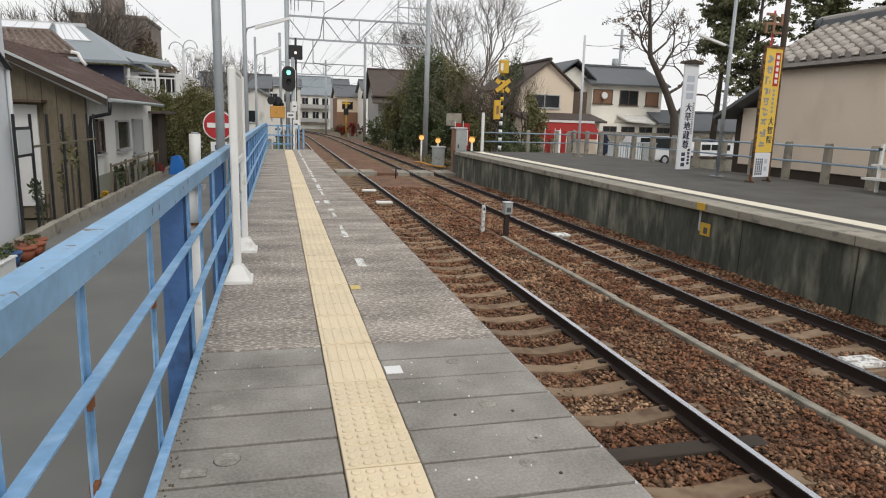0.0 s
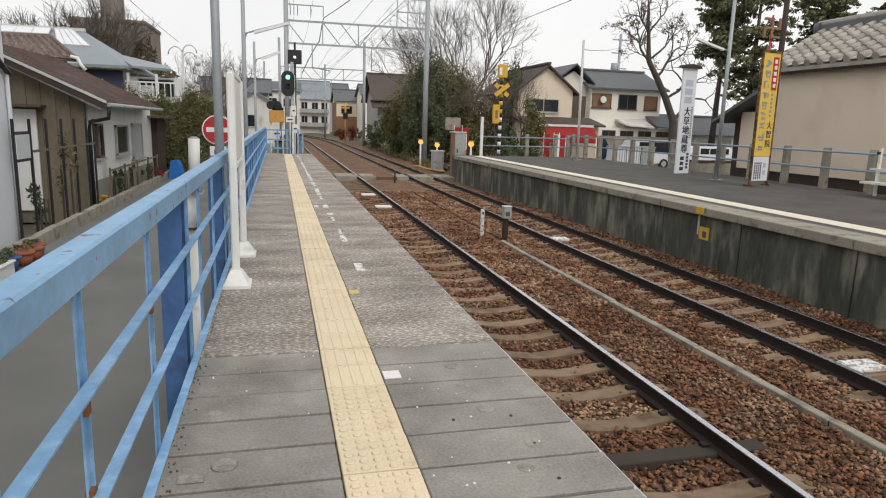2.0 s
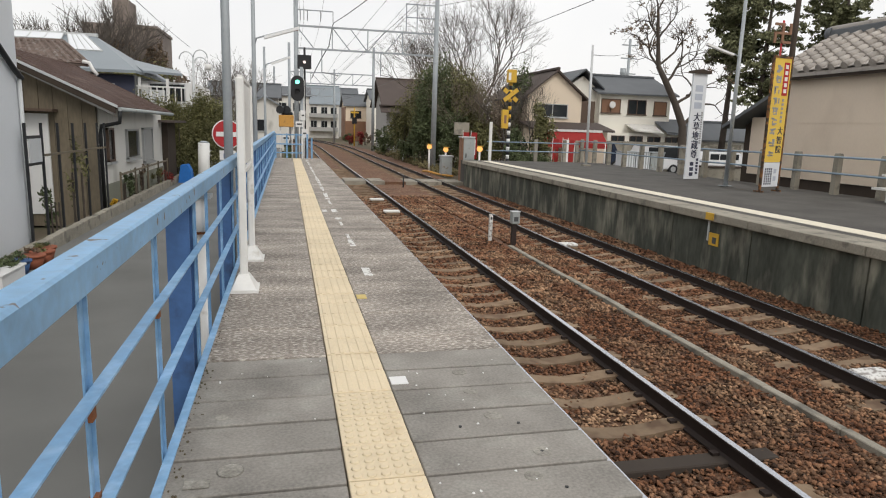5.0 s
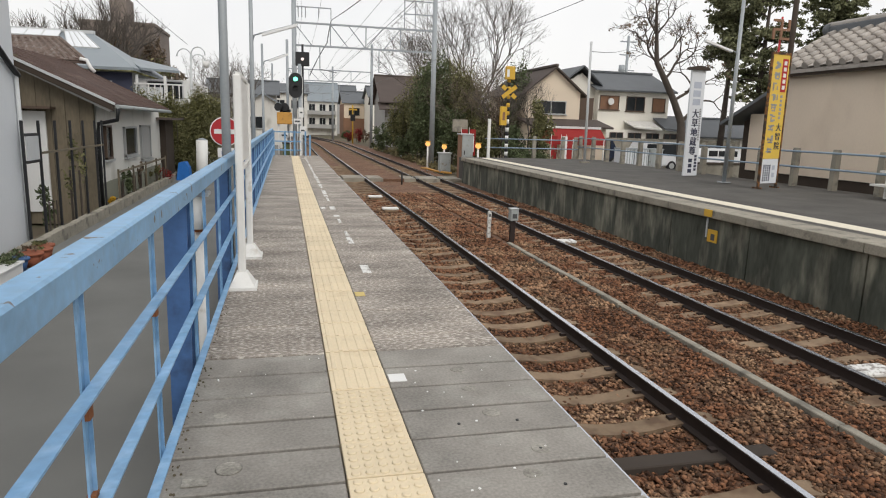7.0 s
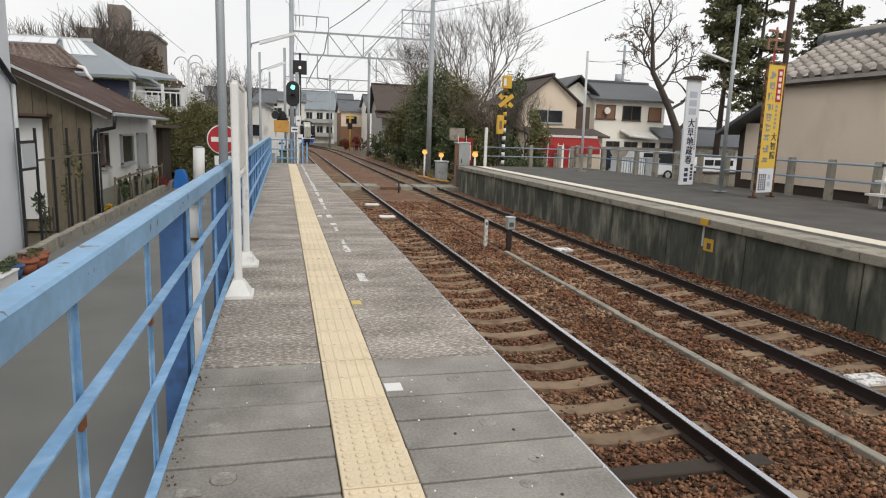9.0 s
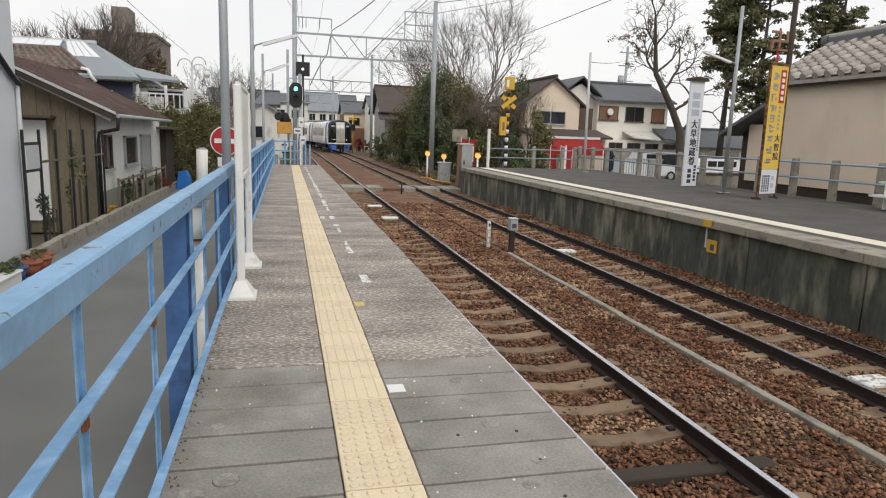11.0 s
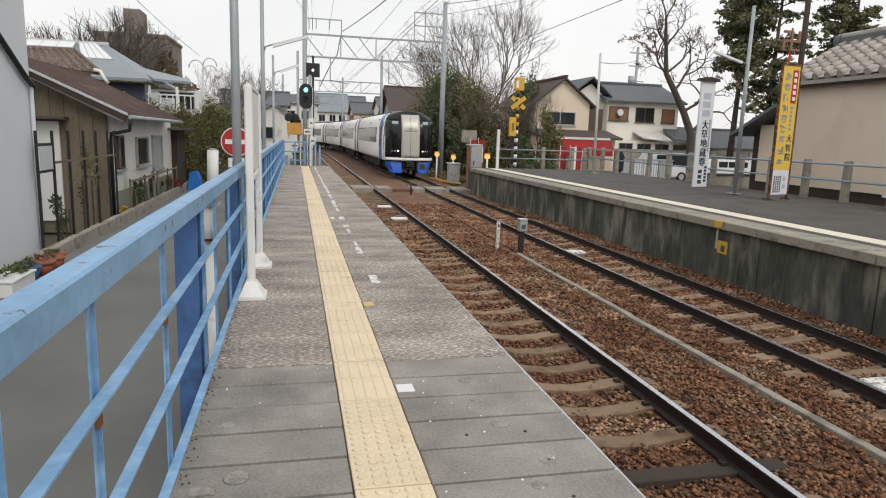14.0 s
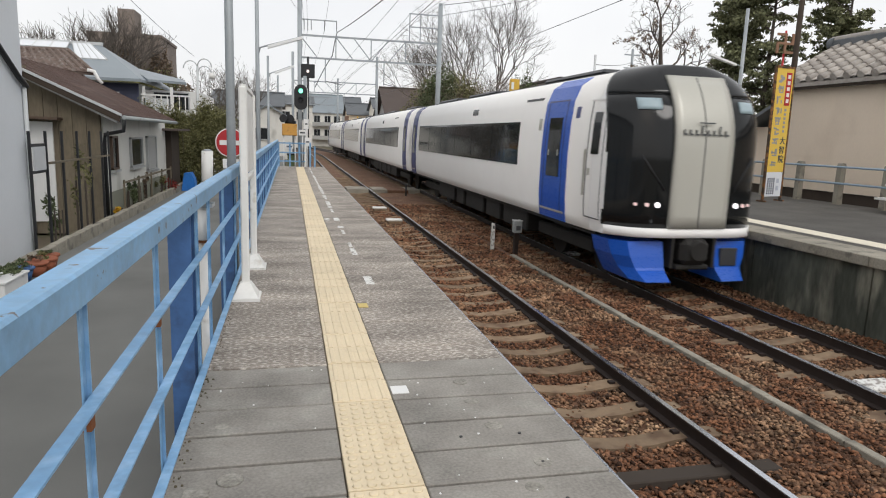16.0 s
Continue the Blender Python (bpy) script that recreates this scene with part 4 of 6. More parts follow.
for k in range(14):
    part("small_character", box(BM(), 0.17, 0.24, -0.036, -0.03, 1.18 + 0.075 * k, 1.235 + 0.075 * k), "pale_ink", wb)
for k in range(5):
    part("small_character", box(BM(), 0.13, 0.23, -0.036, -0.03, 0.18 + 0.11 * k, 0.26 + 0.11 * k), "navy_ink", wb)

# yellow temple banner board
yb = thing("yellow_sign_board", "tall yellow sign board with grey and black painted characters", "sign")
yb.matrix_basis = pose(12.74, 15.2, 0.0, 0, -0.7, 14)
part("board", box(BM(), -0.33, 0.33, -0.02, 0.02, 0.80, 3.50), "banner_yellow", yb)
part("lower_board", box(BM(), -0.32, 0.32, -0.024, 0.02, 0.14, 0.79), "banner_white", yb)
for x in (-0.36, 0.36):
    part("frame_post", box(BM(), x - 0.024, x + 0.024, -0.03, 0.03, 0.0, 3.56), "banner_orange", yb)
part("frame_bar", box(BM(), -0.39, 0.39, -0.03, 0.03, 3.50, 3.56), "banner_orange", yb)
for x in (-0.36, 0.36):
    part("foot", box(BM(), x - 0.035, x + 0.035, -0.1, 0.16, 0.0, 0.04), "banner_orange", yb)
part("red_panel", box(BM(), 0.06, 0.27, -0.027, -0.02, 2.55, 3.40), "red", yb)
for k in range(5):
    part("white_character", box(BM(), 0.11, 0.22, -0.032, -0.026, 2.62 + 0.155 * k, 2.72 + 0.155 * k), "white", yb)
for k, ch in enumerate("大智院"):
    for dx in (-0.008, 0.0, 0.008):
        letters(ch, 0.22, "ink", yb, pose(0.17 + dx, -0.024 - abs(dx) * 0.05, 1.62 - 0.245 * k, 90))
random.seed(77)
for k in range(9):
    h0 = 0.93 + 0.275 * k
    for j in range(7):
        if random.random() < 0.55:
            x0_, z0_ = random.uniform(-0.25, -0.14), h0 + random.uniform(0.0, 0.2)
            part("grey_stroke", box(BM(), x0_, min(-0.01, x0_ + random.uniform(0.08, 0.2)), -0.026, -0.02, z0_, z0_ + 0.036), "pale_ink", yb)
        else:
            x0_, z0_ = random.uniform(-0.25, -0.04), h0 + random.uniform(0.0, 0.08)
            part("grey_stroke", box(BM(), x0_, x0_ + 0.038, -0.0265, -0.02, z0_, z0_ + random.uniform(0.08, 0.16)), "pale_ink", yb)
for k in range(6):
    part("small_character", box(BM(), 0.11, 0.19, -0.026, -0.02, 1.85 + 0.11 * k, 1.92 + 0.11 * k), "pale_ink", yb)
for x in (-0.24, -0.16, -0.08, 0.0):
    for k in range(7):
        part("small_character", box(BM(), x - 0.022, x + 0.022, -0.03, -0.024, 0.20 + 0.065 * k, 0.25 + 0.065 * k), "navy_ink", yb)
for k in range(2):
    part("small_character", box(BM(), 0.10, 0.20, -0.03, -0.024, 0.30 + 0.2 * k, 0.42 + 0.2 * k), "faint_ink", yb)

# white bench frame at the back of the far platform
bn = thing("white_rack", "white painted steel rail stand beside the fence", "stand")
part("upright", box(BM(), 14.0, 14.06, 12.7, 12.76, 0.0, 1.15), "white_steel", bn)
part("plank", box(BM(), 13.95, 14.1, 10.2, 12.9, 0.62, 0.67), "white_steel", bn), part("plank", box(BM(), 13.7, 14.1, 10.2, 12.9, 0.30, 0.35), "white_steel", bn)
part("upright", box(BM(), 14.0, 14.06, 10.4, 10.46, 0.0, 1.15), "white_steel", bn), part("knob", box(BM(), 13.92, 13.98, 12.68, 12.74, 1.0, 1.06), "black", bn)


# ---- gantries and wires ----
def gantry(y, xl, xr, zt, zb, ztop, label, detail=True):
    g = thing("catenary_gantry", label, "gantry", "catenary gantries")
    for x in (xl, xr):
        part("mast", cyl(BM(), (x, y, -1.3), (x, y, ztop), 0.17 if x == xr else 0.14, 0.13, n=14), "galv", g)
    for z in (zt, zb):
        part("chord", box(BM(), xl, xr, y - 0.05, y + 0.05, z - 0.05, z + 0.05), "galv", g)
    n = 8
    for k in range(n):
        a, c = xl + (xr - xl) * k / n, xl + (xr - xl) * (k + 1) / n
        if k % 2:
            part("strut", box(BM(), c - 0.03, c + 0.03, y - 0.03, y + 0.03, zb, zt), "galv", g)
        hi, lo = ((a, c) if k < n // 2 else (c, a)) if k % 2 == 0 else ((c, a) if k >= n // 2 else (a, c))
        if k % 2 == 0 or k in (3, 5):
            part("brace", cyl(BM(), (hi, y, zt), (lo, y, zb), 0.03, n=6), "galv", g)
    if detail:
        for x, w in ((xl, 2.1),):
            part("arm", box(BM(), x, x + w, y - 0.03, y + 0.03, zt + 0.85, zt + 0.91), "galv", g)
            for u in (0.25, 0.45, 0.65, 1.4, w):
                part("insulator", cyl(BM(), (x + u, y, zt + 0.3), (x + u, y, zt + 0.88), 0.022, n=6), "wire", g)
        for z in (zt + 0.85, zt + 1.6):
            part("arm", box(BM(), xr - 1.9, xr, y - 0.03, y + 0.03, z, z + 0.06), "galv", g)
        for u in (-1.85, -1.2):
            part("strut", box(BM(), xr + u - 0.025, xr + u + 0.025, y - 0.03, y + 0.03, zt, zt + 1.63), "galv", g)
    for x0 in (2.94, 6.40):
        part("drop_arm", cyl(BM(), (x0 - 0.9, y, zb), (x0 - 0.9, y, 4.35), 0.03, n=6), "galv", g)
        part("steady_arm", cyl(BM(), (x0 - 0.9, y, 4.42), (x0 + 0.1, y, 4.25), 0.022, n=6), "wire", g)
    return g


gantry(40.0, 0.58, 8.85, 6.95, 5.7, 9.3, "grey steel lattice gantry carrying the overhead wires")
gantry(70.0, 0.3, 8.87, 6.6, 5.5, 9.4, "distant grey lattice gantry carrying the overhead wires", False)
gantry(100.0, -1.7, 6.9, 6.6, 5.5, 9.4, "distant grey lattice gantry carrying the overhead wires", False)


def wire(pts, r=0.011, sag=0.0, label="thin dark overhead power wire"):
    w = thing("overhead_wire", label, "wire", "overhead wires")
    out = []
    for (a, c) in zip(pts, pts[1:]):
        a, c = Vector(a), Vector(c)
        for k in range(8):
            u = k / 8
            out.append(a.lerp(c, u) - cs(0, 0, 4 * sag * u * (1 - u)))
    out.append(Vector(pts[-1]))
    part("strand", tube(BM(), out, r, 5), "wire", w)


for x0 in (2.94, 6.40):
    wire([(x0, -15, 4.2), (x0, 40, 4.2), (x0, 70, 4.2), (x0 - 1.9, 100, 4.2)], 0.008)
    wire([(x0, -15, 5.3), (x0, 40, 5.35), (x0, 70, 5.3), (x0 - 1.9, 100, 5.3)], 0.007, 0.25)
for dx, z in ((7.0, 7.85), (7.0, 8.55), (7.65, 8.55)):
    wire([(dx + 1.2, -15, z + 0.2), (dx, 40, z), (dx, 70, z + 0.4), (dx - 1.5, 110, z)], 0.009, 0.35)
for dx in (0.83, 1.03, 1.98):
    wire([(dx - 1.5, -10, 7.4), (dx, 40, 7.3), (dx, 70, 7.0), (dx - 2, 110, 7.0)], 0.007, 0.3)
wire([(5.6, 2.0, 7.2), (2.7, 40, 7.2)], 0.022, 0.5, "thick black overhead feeder cable")
wire([(2.7, 40, 7.2), (2.45, 40, 5.9), (1.6, 44, 4.3)], 0.03, -0.1, "thick black overhead feeder cable")
wire([(30, 22, 11.4), (8.9, 40, 9.2)], 0.02, 0.3), wire([(24, 16, 10.2), (8.9, 40, 8.6)], 0.014, 0.3)
wire([(-6, 12, 7.2), (-3.9, 30, 4.4)], 0.009, 0.3), wire([(-2, 6, 6.0), (0.58, 40, 8.2)], 0.009, 0.3)
wire([(12.72, 26.6, 4.7), (31.5, 58, 9.0)], 0.015, 0.15)

# ---- signals at the platform end ----
sig = thing("railway_signal", "black railway signal mast showing a green light", "railway signal")
part("mast", cyl(BM(), (0.62, 28.25, -1.2), (0.62, 28.25, 3.7), 0.07, n=12), "galv", sig)
hd = BM()
prof = [(0.27 * math.cos(a), 2.83 + (0.24 if math.sin(a) > 0 else -0.24) + 0.27 * math.sin(a)) for a in [math.pi * (k + 0.5) / 8 for k in range(16)]]
prism(hd, [(0.45 + x, z) for x, z in prof], "y", 28.05, 28.13)
head = part("signal_head", hd, "black", sig)
for z, mt in ((3.08, "signal_green"), (2.72, "black")):
    part("lens", cyl(BM(), (0.45, 28.0, z), (0.45, 28.06, z), 0.085, n=16), mt, head)
    hb = BM()
    for k in range(9):
        a0, a1 = math.pi * k / 9, math.pi * (k + 1) / 9
        vs = [hb.verts.new((0.45 + 0.1 * math.cos(a), y, z + 0.1 * math.sin(a))) for a, y in ((a0, 28.05), (a1, 28.05), (a1, 27.88), (a0, 27.88))]
        hb.faces.new(vs)
    part("hood", hb, "black", head)
part("bracket", box(BM(), 0.45, 0.62, 28.13, 28.2, 2.7, 2.76), "galv", sig)
part("ladder", tube(BM(), [(0.72, 28.3, -0.9), (0.72, 28.3, 3.2)], 0.018), "white_steel", sig)
sq = thing("repeater_signal", "square black repeater signal with a small pale lamp", "railway signal")
part("mast", cyl(BM(), (0.75, 28.45, -1.2), (0.75, 28.45, 4.5), 0.045, n=10), "black", sq)
sqh = part("signal_head", box(BM(), 0.46, 1.02, 28.28, 28.38, 3.63, 4.19, 0.02), "black", sq)
part("lens", cyl(BM(), (0.74, 28.24, 3.9), (0.74, 28.29, 3.9), 0.06, n=14), "signal_pale", sqh)
ob_ = thing("equipment_box", "orange equipment box on white stands at the platform end", "equipment box")
part("box", box(BM(), -0.31, 0.29, 28.0, 28.5, 1.26, 1.74, 0.02), "orange", ob_)
for x in (-0.25, 0.22):
    part("leg", box(BM(), x - 0.03, x + 0.03, 28.2, 28.26, -1.2, 1.26), "white_steel", ob_)
bl = thing("crossing_bell", "pair of black loudspeaker horns on the equipment box", "loudspeaker")
for x in (-0.12, 0.14):
    part("horn", cyl(BM(), (x, 28.3, 1.92), (x - 0.14, 28.0, 1.95), 0.07, 0.17, n=14), "black", bl)
part("bracket", box(BM(), -0.2, 0.24, 28.2, 28.3, 1.74, 1.86), "black", bl)
for a, c, d, e in ((0.36, 0.66, 1.28, 1.5), (0.60, 0.84, 0.85, 1.2), (0.56, 0.76, 1.55, 1.95), (-0.18, 0.14, 0.72, 0.9)):
    pl = thing("white_plate", "small white lettered plate at the platform end", "plate", "end plates")
    part("board", box(BM(), a, c, 27.93, 27.95, d, e), "white", pl)
    part("post", box(BM(), (a + c) / 2 - 0.02, (a + c) / 2 + 0.02, 27.95, 27.99, -0.9, e), "white_steel", pl)
    part("marking", box(BM(), a + 0.05, c - 0.05, 27.92, 27.931, (d + e) / 2 - 0.03, (d + e) / 2 + 0.03), "ink", pl)
ef = thing("end_fence", "blue steel fence closing the end of the platform", "fence")
for x in (-0.45, 0.0, 0.38, 0.62, 0.82, 1.0):
    part("post", box(BM(), x - 0.035, x + 0.035, 27.7, 27.76, -0.06, 1.0 if x < 0.9 else 0.85), "blue" if x != 0.62 else "white_steel", ef)
for z in (0.2, 0.55, 0.93):
    part("rail", box(BM(), -0.45, 0.62, 27.66, 27.70, z, z + 0.05), "blue", ef)
gb = thing("storage_box", "dark green lidded box behind the end fence", "box")
part("body", box(BM(), -0.1, 0.25, 28.6, 29.0, -1.2, 0.45), "leaf_dark", gb), part("lid", box(BM(), -0.13, 0.28, 28.57, 29.03, 0.45, 0.5), "black", gb)

# ---- level crossing gear ----
xs = thing("crossing_signal", "level crossing signal with yellow cross boards on a striped post", "crossing signal")
for k in range(22):
    part("post_band", cyl(BM(), (10.85, 31.6, -0.6 + 0.2 * k), (10.85, 31.6, -0.4 + 0.2 * k), 0.085, n=12), ("black", "white")[k % 2] if k < 12 else ("black", "yellow")[k % 2], xs)
part("lamp_box", box(BM(), 10.60, 11.06, 31.35, 31.6, 3.72, 4.36, 0.03), "yellow", xs)
part("lamp_face", box(BM(), 10.63, 10.76, 31.33, 31.352, 3.85, 4.2), "white", xs)
for ang in (38, -38):
    cb = part("cross_board", box(BM(), -0.56, 0.56, -0.015, 0.015, -0.10, 0.10), "yellow", xs, "yellow and black cross board", pose(10.83, 31.48 + 0.0006 * ang, 3.14, 0, ang, 0))
    for u in (-0.5, -0.14, 0.14, 0.5) if ang > 0 else (-0.5, 0.5):
        part("black_band", box(BM(), u - 0.05, u + 0.05, -0.019, 0.019, -0.101, 0.101), "black", cb)
part("arrow_box", box(BM(), 10.42, 10.75, 31.4, 31.6, 1.5, 2.42, 0.02), "yellow", xs)
part("arrow", box(BM(), 10.52, 10.64, 31.385, 31.401, 1.75, 2.15), "brown_box", xs)
wp = thing("white_post", "slim white post beside the platform ramp", "post")
part("post", box(BM(), 9.28, 9.4, 29.7, 29.82, -0.4, 1.78), "white_steel", wp)
tall = thing("relay_cabinet", "tall grey relay cabinet with a brown side", "cabinet")
part("body", box(BM(), 8.55, 9.05, 31.9, 32.5, -1.25, 0.95, 0.01), "brown_box", tall)
part("door", box(BM(), 8.62, 9.18, 31.84, 31.9, -0.95, 0.98), "grey_box", tall), part("handle", box(BM(), 8.72, 8.76, 31.81, 31.84, 0.0, 0.2), "black", tall)
part("roof", box(BM(), 8.5, 9.2, 31.8, 32.55, 0.98, 1.04, 0.01), "galv_light", tall)
small = thing("relay_cabinet", "small grey relay cabinet on a concrete base", "cabinet")
part("body", box(BM(), 8.1, 8.7, 34.4, 34.9, -1.1, -0.08, 0.02), "grey_box", small), part("lid", box(BM(), 8.05, 8.75, 34.35, 34.95, -0.08, -0.02, 0.01), "galv_light", small)
sb = thing("notice_box", "weathered beige notice board on posts", "sign")
part("board", box(BM(), 8.55, 9.35, 33.6, 33.7, 1.1, 1.75), "coping", sb), part("post", box(BM(), 8.9, 8.98, 33.7, 33.76, -1.25, 1.6), "brown_box", sb)
for x, y, z in ((7.75, 36.0, 0.25), (8.6, 35.6, 0.12), (9.2, 31.0, 0.35)):
    ol = thing("warning_lamp", "small orange warning lamp on a white post", "warning lamp", "crossing lamps")
    part("post", cyl(BM(), (x, y, -1.25), (x, y, z), 0.05, n=8), "white_steel", ol)
    part("lamp", cyl(BM(), (x, y - 0.08, z + 0.12), (x, y + 0.08, z + 0.12), 0.13, n=12), "lamp_amber", ol)
    part("hood", box(BM(), x - 0.14, x + 0.14, y - 0.16, y + 0.05, z + 0.24, z + 0.28), "yellow", ol)
guard = thing("cable_guard", "bent orange cable guard on the ballast", "cable guard")
part("pipe", tube(BM(), [(7.5, 36.4, -1.0), (7.7, 35.6, -0.98), (7.95, 34.9, -1.05), (8.3, 34.2, -1.08), (8.6, 33.8, -1.08)], 0.06, 8), "orange", guard)
for x, y in ((9.1, 33.2), (9.5, 33.1)):
    rb = thing("red_banner", "red and white narrow banner on a pole", "banner", "temple banners")
    part("cloth", box(BM(), x - 0.16, x + 0.16, y - 0.01, y + 0.01, -0.1, 1.25), "red_cloth", rb)
    part("stripe", box(BM(), x - 0.06, x + 0.08, y - 0.016, y - 0.008, 0.1, 0.9), "white", rb), part("pole", cyl(BM(), (x - 0.18, y, -1.25), (x - 0.18, y, 1.35), 0.015, n=6), "white_steel", rb)
wk = thing("white_bracket", "small white bracket post beside the far track", "marker post")
part("post", box(BM(), 9.0, 9.12, 52, 52.1, -1.25, -0.2), "white", wk), part("arm", box(BM(), 9.0, 9.6, 52, 52.1, -0.3, -0.1), "white", wk)


# ---- houses ----
def window(parent, x0, x1, z0, z1, y, frame_mat="alu", panes=2, depth=0.06, sill=True, glass="glass"):
    """A sash window in a wall that faces -y of its house."""
    b = BM()
    t = 0.05
    for a, c, d, e in ((x0, x1, z0, z0 + t), (x0, x1, z1 - t, z1), (x0, x0 + t, z0 + t, z1 - t), (x1 - t, x1, z0 + t, z1 - t)):
        box(b, a, c, y - depth, y + 0.02, d, e)
    for k in range(1, panes):
        x = x0 + (x1 - x0) * k / panes
        box(b, x - 0.03, x + 0.03, y - depth * 0.8, y + 0.02, z0 + t, z1 - t)
    w = part("window", b, frame_mat, parent)
    for k in range(panes):
        a, c = x0 + (x1 - x0) * k / panes, x0 + (x1 - x0) * (k + 1) / panes
        part("pane", box(BM(), a + 0.04, c - 0.04, y - 0.02, y + 0.005, z0 + t, z1 - t), glass, w)
    if sill:
        part("sill", box(BM(), x0 - 0.06, x1 + 0.06, y - depth - 0.05, y, z0 - 0.06, z0), frame_mat, w)
    return w


def roof_slope(a, b, c, d, thick=0.12):
    """A slab with the corners a, b (eave) and c, d (ridge)."""
    bm = BM()
    top = [Vector(p) for p in (a, b, c, d)]
    lo = [bm.verts.new(p - Vector((0, 0, thick))) for p in top]
    hi = [bm.verts.new(p) for p in top]
    bm.faces.new(hi), bm.faces.new(lo[::-1])
    for i in range(4):
        bm.faces.new((lo[i], lo[(i + 1) % 4], hi[(i + 1) % 4], hi[i]))
    return bm


def ribs(a, b, c, d, step, r, name, material, parent, n=6):
    """Half-round rolls up a slope, one part each."""
    a, b, c, d = (Vector(p) for p in (a, b, c, d))
    k = max(2, int((b - a).length / step))
    for i in range(k + 1):
        u = i / k
        part(name, cyl(BM(), a.lerp(b, u), d.lerp(c, u), r, n=n), material, parent)


def gable_house(label, x, y, rz, w, d, z0, eave, ridge, wall, roof, over=0.45, along="x", rib=0, name="house"):
    """Walls from the corner at local 0,0 to w,d; the ridge runs along local x or y. Faces -y."""
    hs = thing(name, label, "house", m=pose(x, y, 0, 0, 0, rz))
    if along == "x":
        prism_pts = [(0, z0), (d, z0), (d, eave), (d / 2, ridge - 0.1), (0, eave)]
        part("wall", prism(BM(), prism_pts, "x", 0, w), wall, hs)
        k = (ridge - eave) / (d / 2)
        e = eave - k * over
        for s0, s1 in ((-over, d / 2), (d + over, d / 2)):
            q = ((-over, s0, e), (w + over, s0, e), (w + over, s1, ridge), (-over, s1, ridge))
            part("roof", roof_slope(*q), roof, hs)
            if rib and s0 < 0:
                ribs(*q, rib, 0.06, "tile_roll", roof, hs)
        part("ridge", box(BM(), -over, w + over, d / 2 - 0.12, d / 2 + 0.12, ridge - 0.03, ridge + 0.15, 0.03), roof, hs)
    else:
        part("wall", prism(BM(), [(0, z0), (w, z0), (w, eave), (w / 2, ridge - 0.1), (0, eave)], "y", 0, d), wall, hs)
        k = (ridge - eave) / (w / 2)
        e = eave - k * over
        for s0 in (-over, w + over):
            q = ((s0, -over, e), (s0, d + over, e), (w / 2, d + over, ridge), (w / 2, -over, ridge))
            part("roof", roof_slope(*q), roof, hs)
            if rib:
                ribs(*q, rib, 0.06, "tile_roll", roof, hs)
        part("ridge", box(BM(), w / 2 - 0.12, w / 2 + 0.12, -over, d + over, ridge - 0.03, ridge + 0.15, 0.03), roof, hs)
    return hs


# brown-roofed house across the street
h1 = thing("house", "old low house with rusty brown roof and board gable", "house")
part("wall", box(BM(), -9.2, -4.4, 17.5, 25.6, -1.2, 1.66), "plaster", h1, "white plaster wall")
part("plinth", box(BM(), -9.25, -4.37, 17.45, 25.6, -1.2, -0.25), "plinth", h1)
part("gable", prism(BM(), [(-9.2, -1.2), (-4.42, -1.2), (-4.42, 1.72), (-6.9, 2.9), (-9.2, 1.72)], "y", 17.28, 17.44), "boards", h1)
for k in range(16):
    part("board", box(BM(), -9.2 + 0.3 * k + 0.006, -8.9 + 0.3 * k - 0.006, 17.25, 17.28, -1.2, 1.55 if k in (0, 15) else 1.75 + 0.58 * max(0, min(k - 0.5, 8.2) if k < 9 else 15.5 - k) * 0.3), "boards", h1)
SL = ((-3.84, 16.9, 1.69), (-3.84, 24.35, 1.66), (-6.9, 24.5, 3.10), (-6.9, 16.9, 3.10))
part("roof", roof_slope(*SL, 0.09), "roof_brown", h1), part("roof", roof_slope((-9.9, 16.9, 1.69), (-9.9, 24.35, 1.69), (-6.9, 24.5, 3.10), (-6.9, 16.9, 3.10), 0.09), "roof_brown", h1)
for k in range(22):
    u = k / 21
    a = Vector(SL[0]).lerp(Vector(SL[1]), u)
    c = Vector(SL[3]).lerp(Vector(SL[2]), u)
    if k < 16:
        lap = Vector(SL[0]).lerp(Vector(SL[3]), (k + 0.5) / 16), Vector(SL[1]).lerp(Vector(SL[2]), (k + 0.5) / 16)
        part("roof_lap", cyl(BM(), lap[0], lap[1], 0.014, n=5), "roof_brown", h1)
    part("roof_seam", cyl(BM(), a, c, 0.012, n=5), "roof_brown", h1)
part("verge_board", prism(BM(), [(-3.83, 1.635), (-3.83, 1.695), (-6.9, 3.11), (-6.9, 3.05)], "y", 16.84, 16.9), "galv_light", h1, "pale metal verge trim")
part("barge_board", prism(BM(), [(-3.87, 1.50), (-3.87, 1.635), (-6.9, 3.05), (-6.9, 2.92)], "y", 16.86, 16.9), "dark_wood_and_shade", h1)
part("soffit", prism(BM(), [(-3.95, 1.48), (-3.95, 1.57), (-6.9, 3.0), (-6.9, 2.9)], "y", 16.9, 17.3), "grey_wall", h1)
part("gutter", cyl(BM(), (-3.80, 16.95, 1.61), (-3.80, 24.3, 1.58), 0.05, n=10), "grey_box", h1)
part("downpipe", tube(BM(), [(-3.80, 17.0, 1.57), (-3.84, 17.05, 1.30), (-4.3, 17.25, 1.2), (-4.33, 17.28, 1.0), (-4.33, 17.28, -0.9)], 0.045, 8), "black", h1)
UP = ((-8.60, 24.60, 3.24), (-6.40, 24.60, 3.15), (-7.67, 26.50, 4.00), (-9.30, 26.50, 3.97))
part("upper_roof", roof_slope(*UP, 0.1), "roof_tile_brown", h1, "small tiled upper roof")
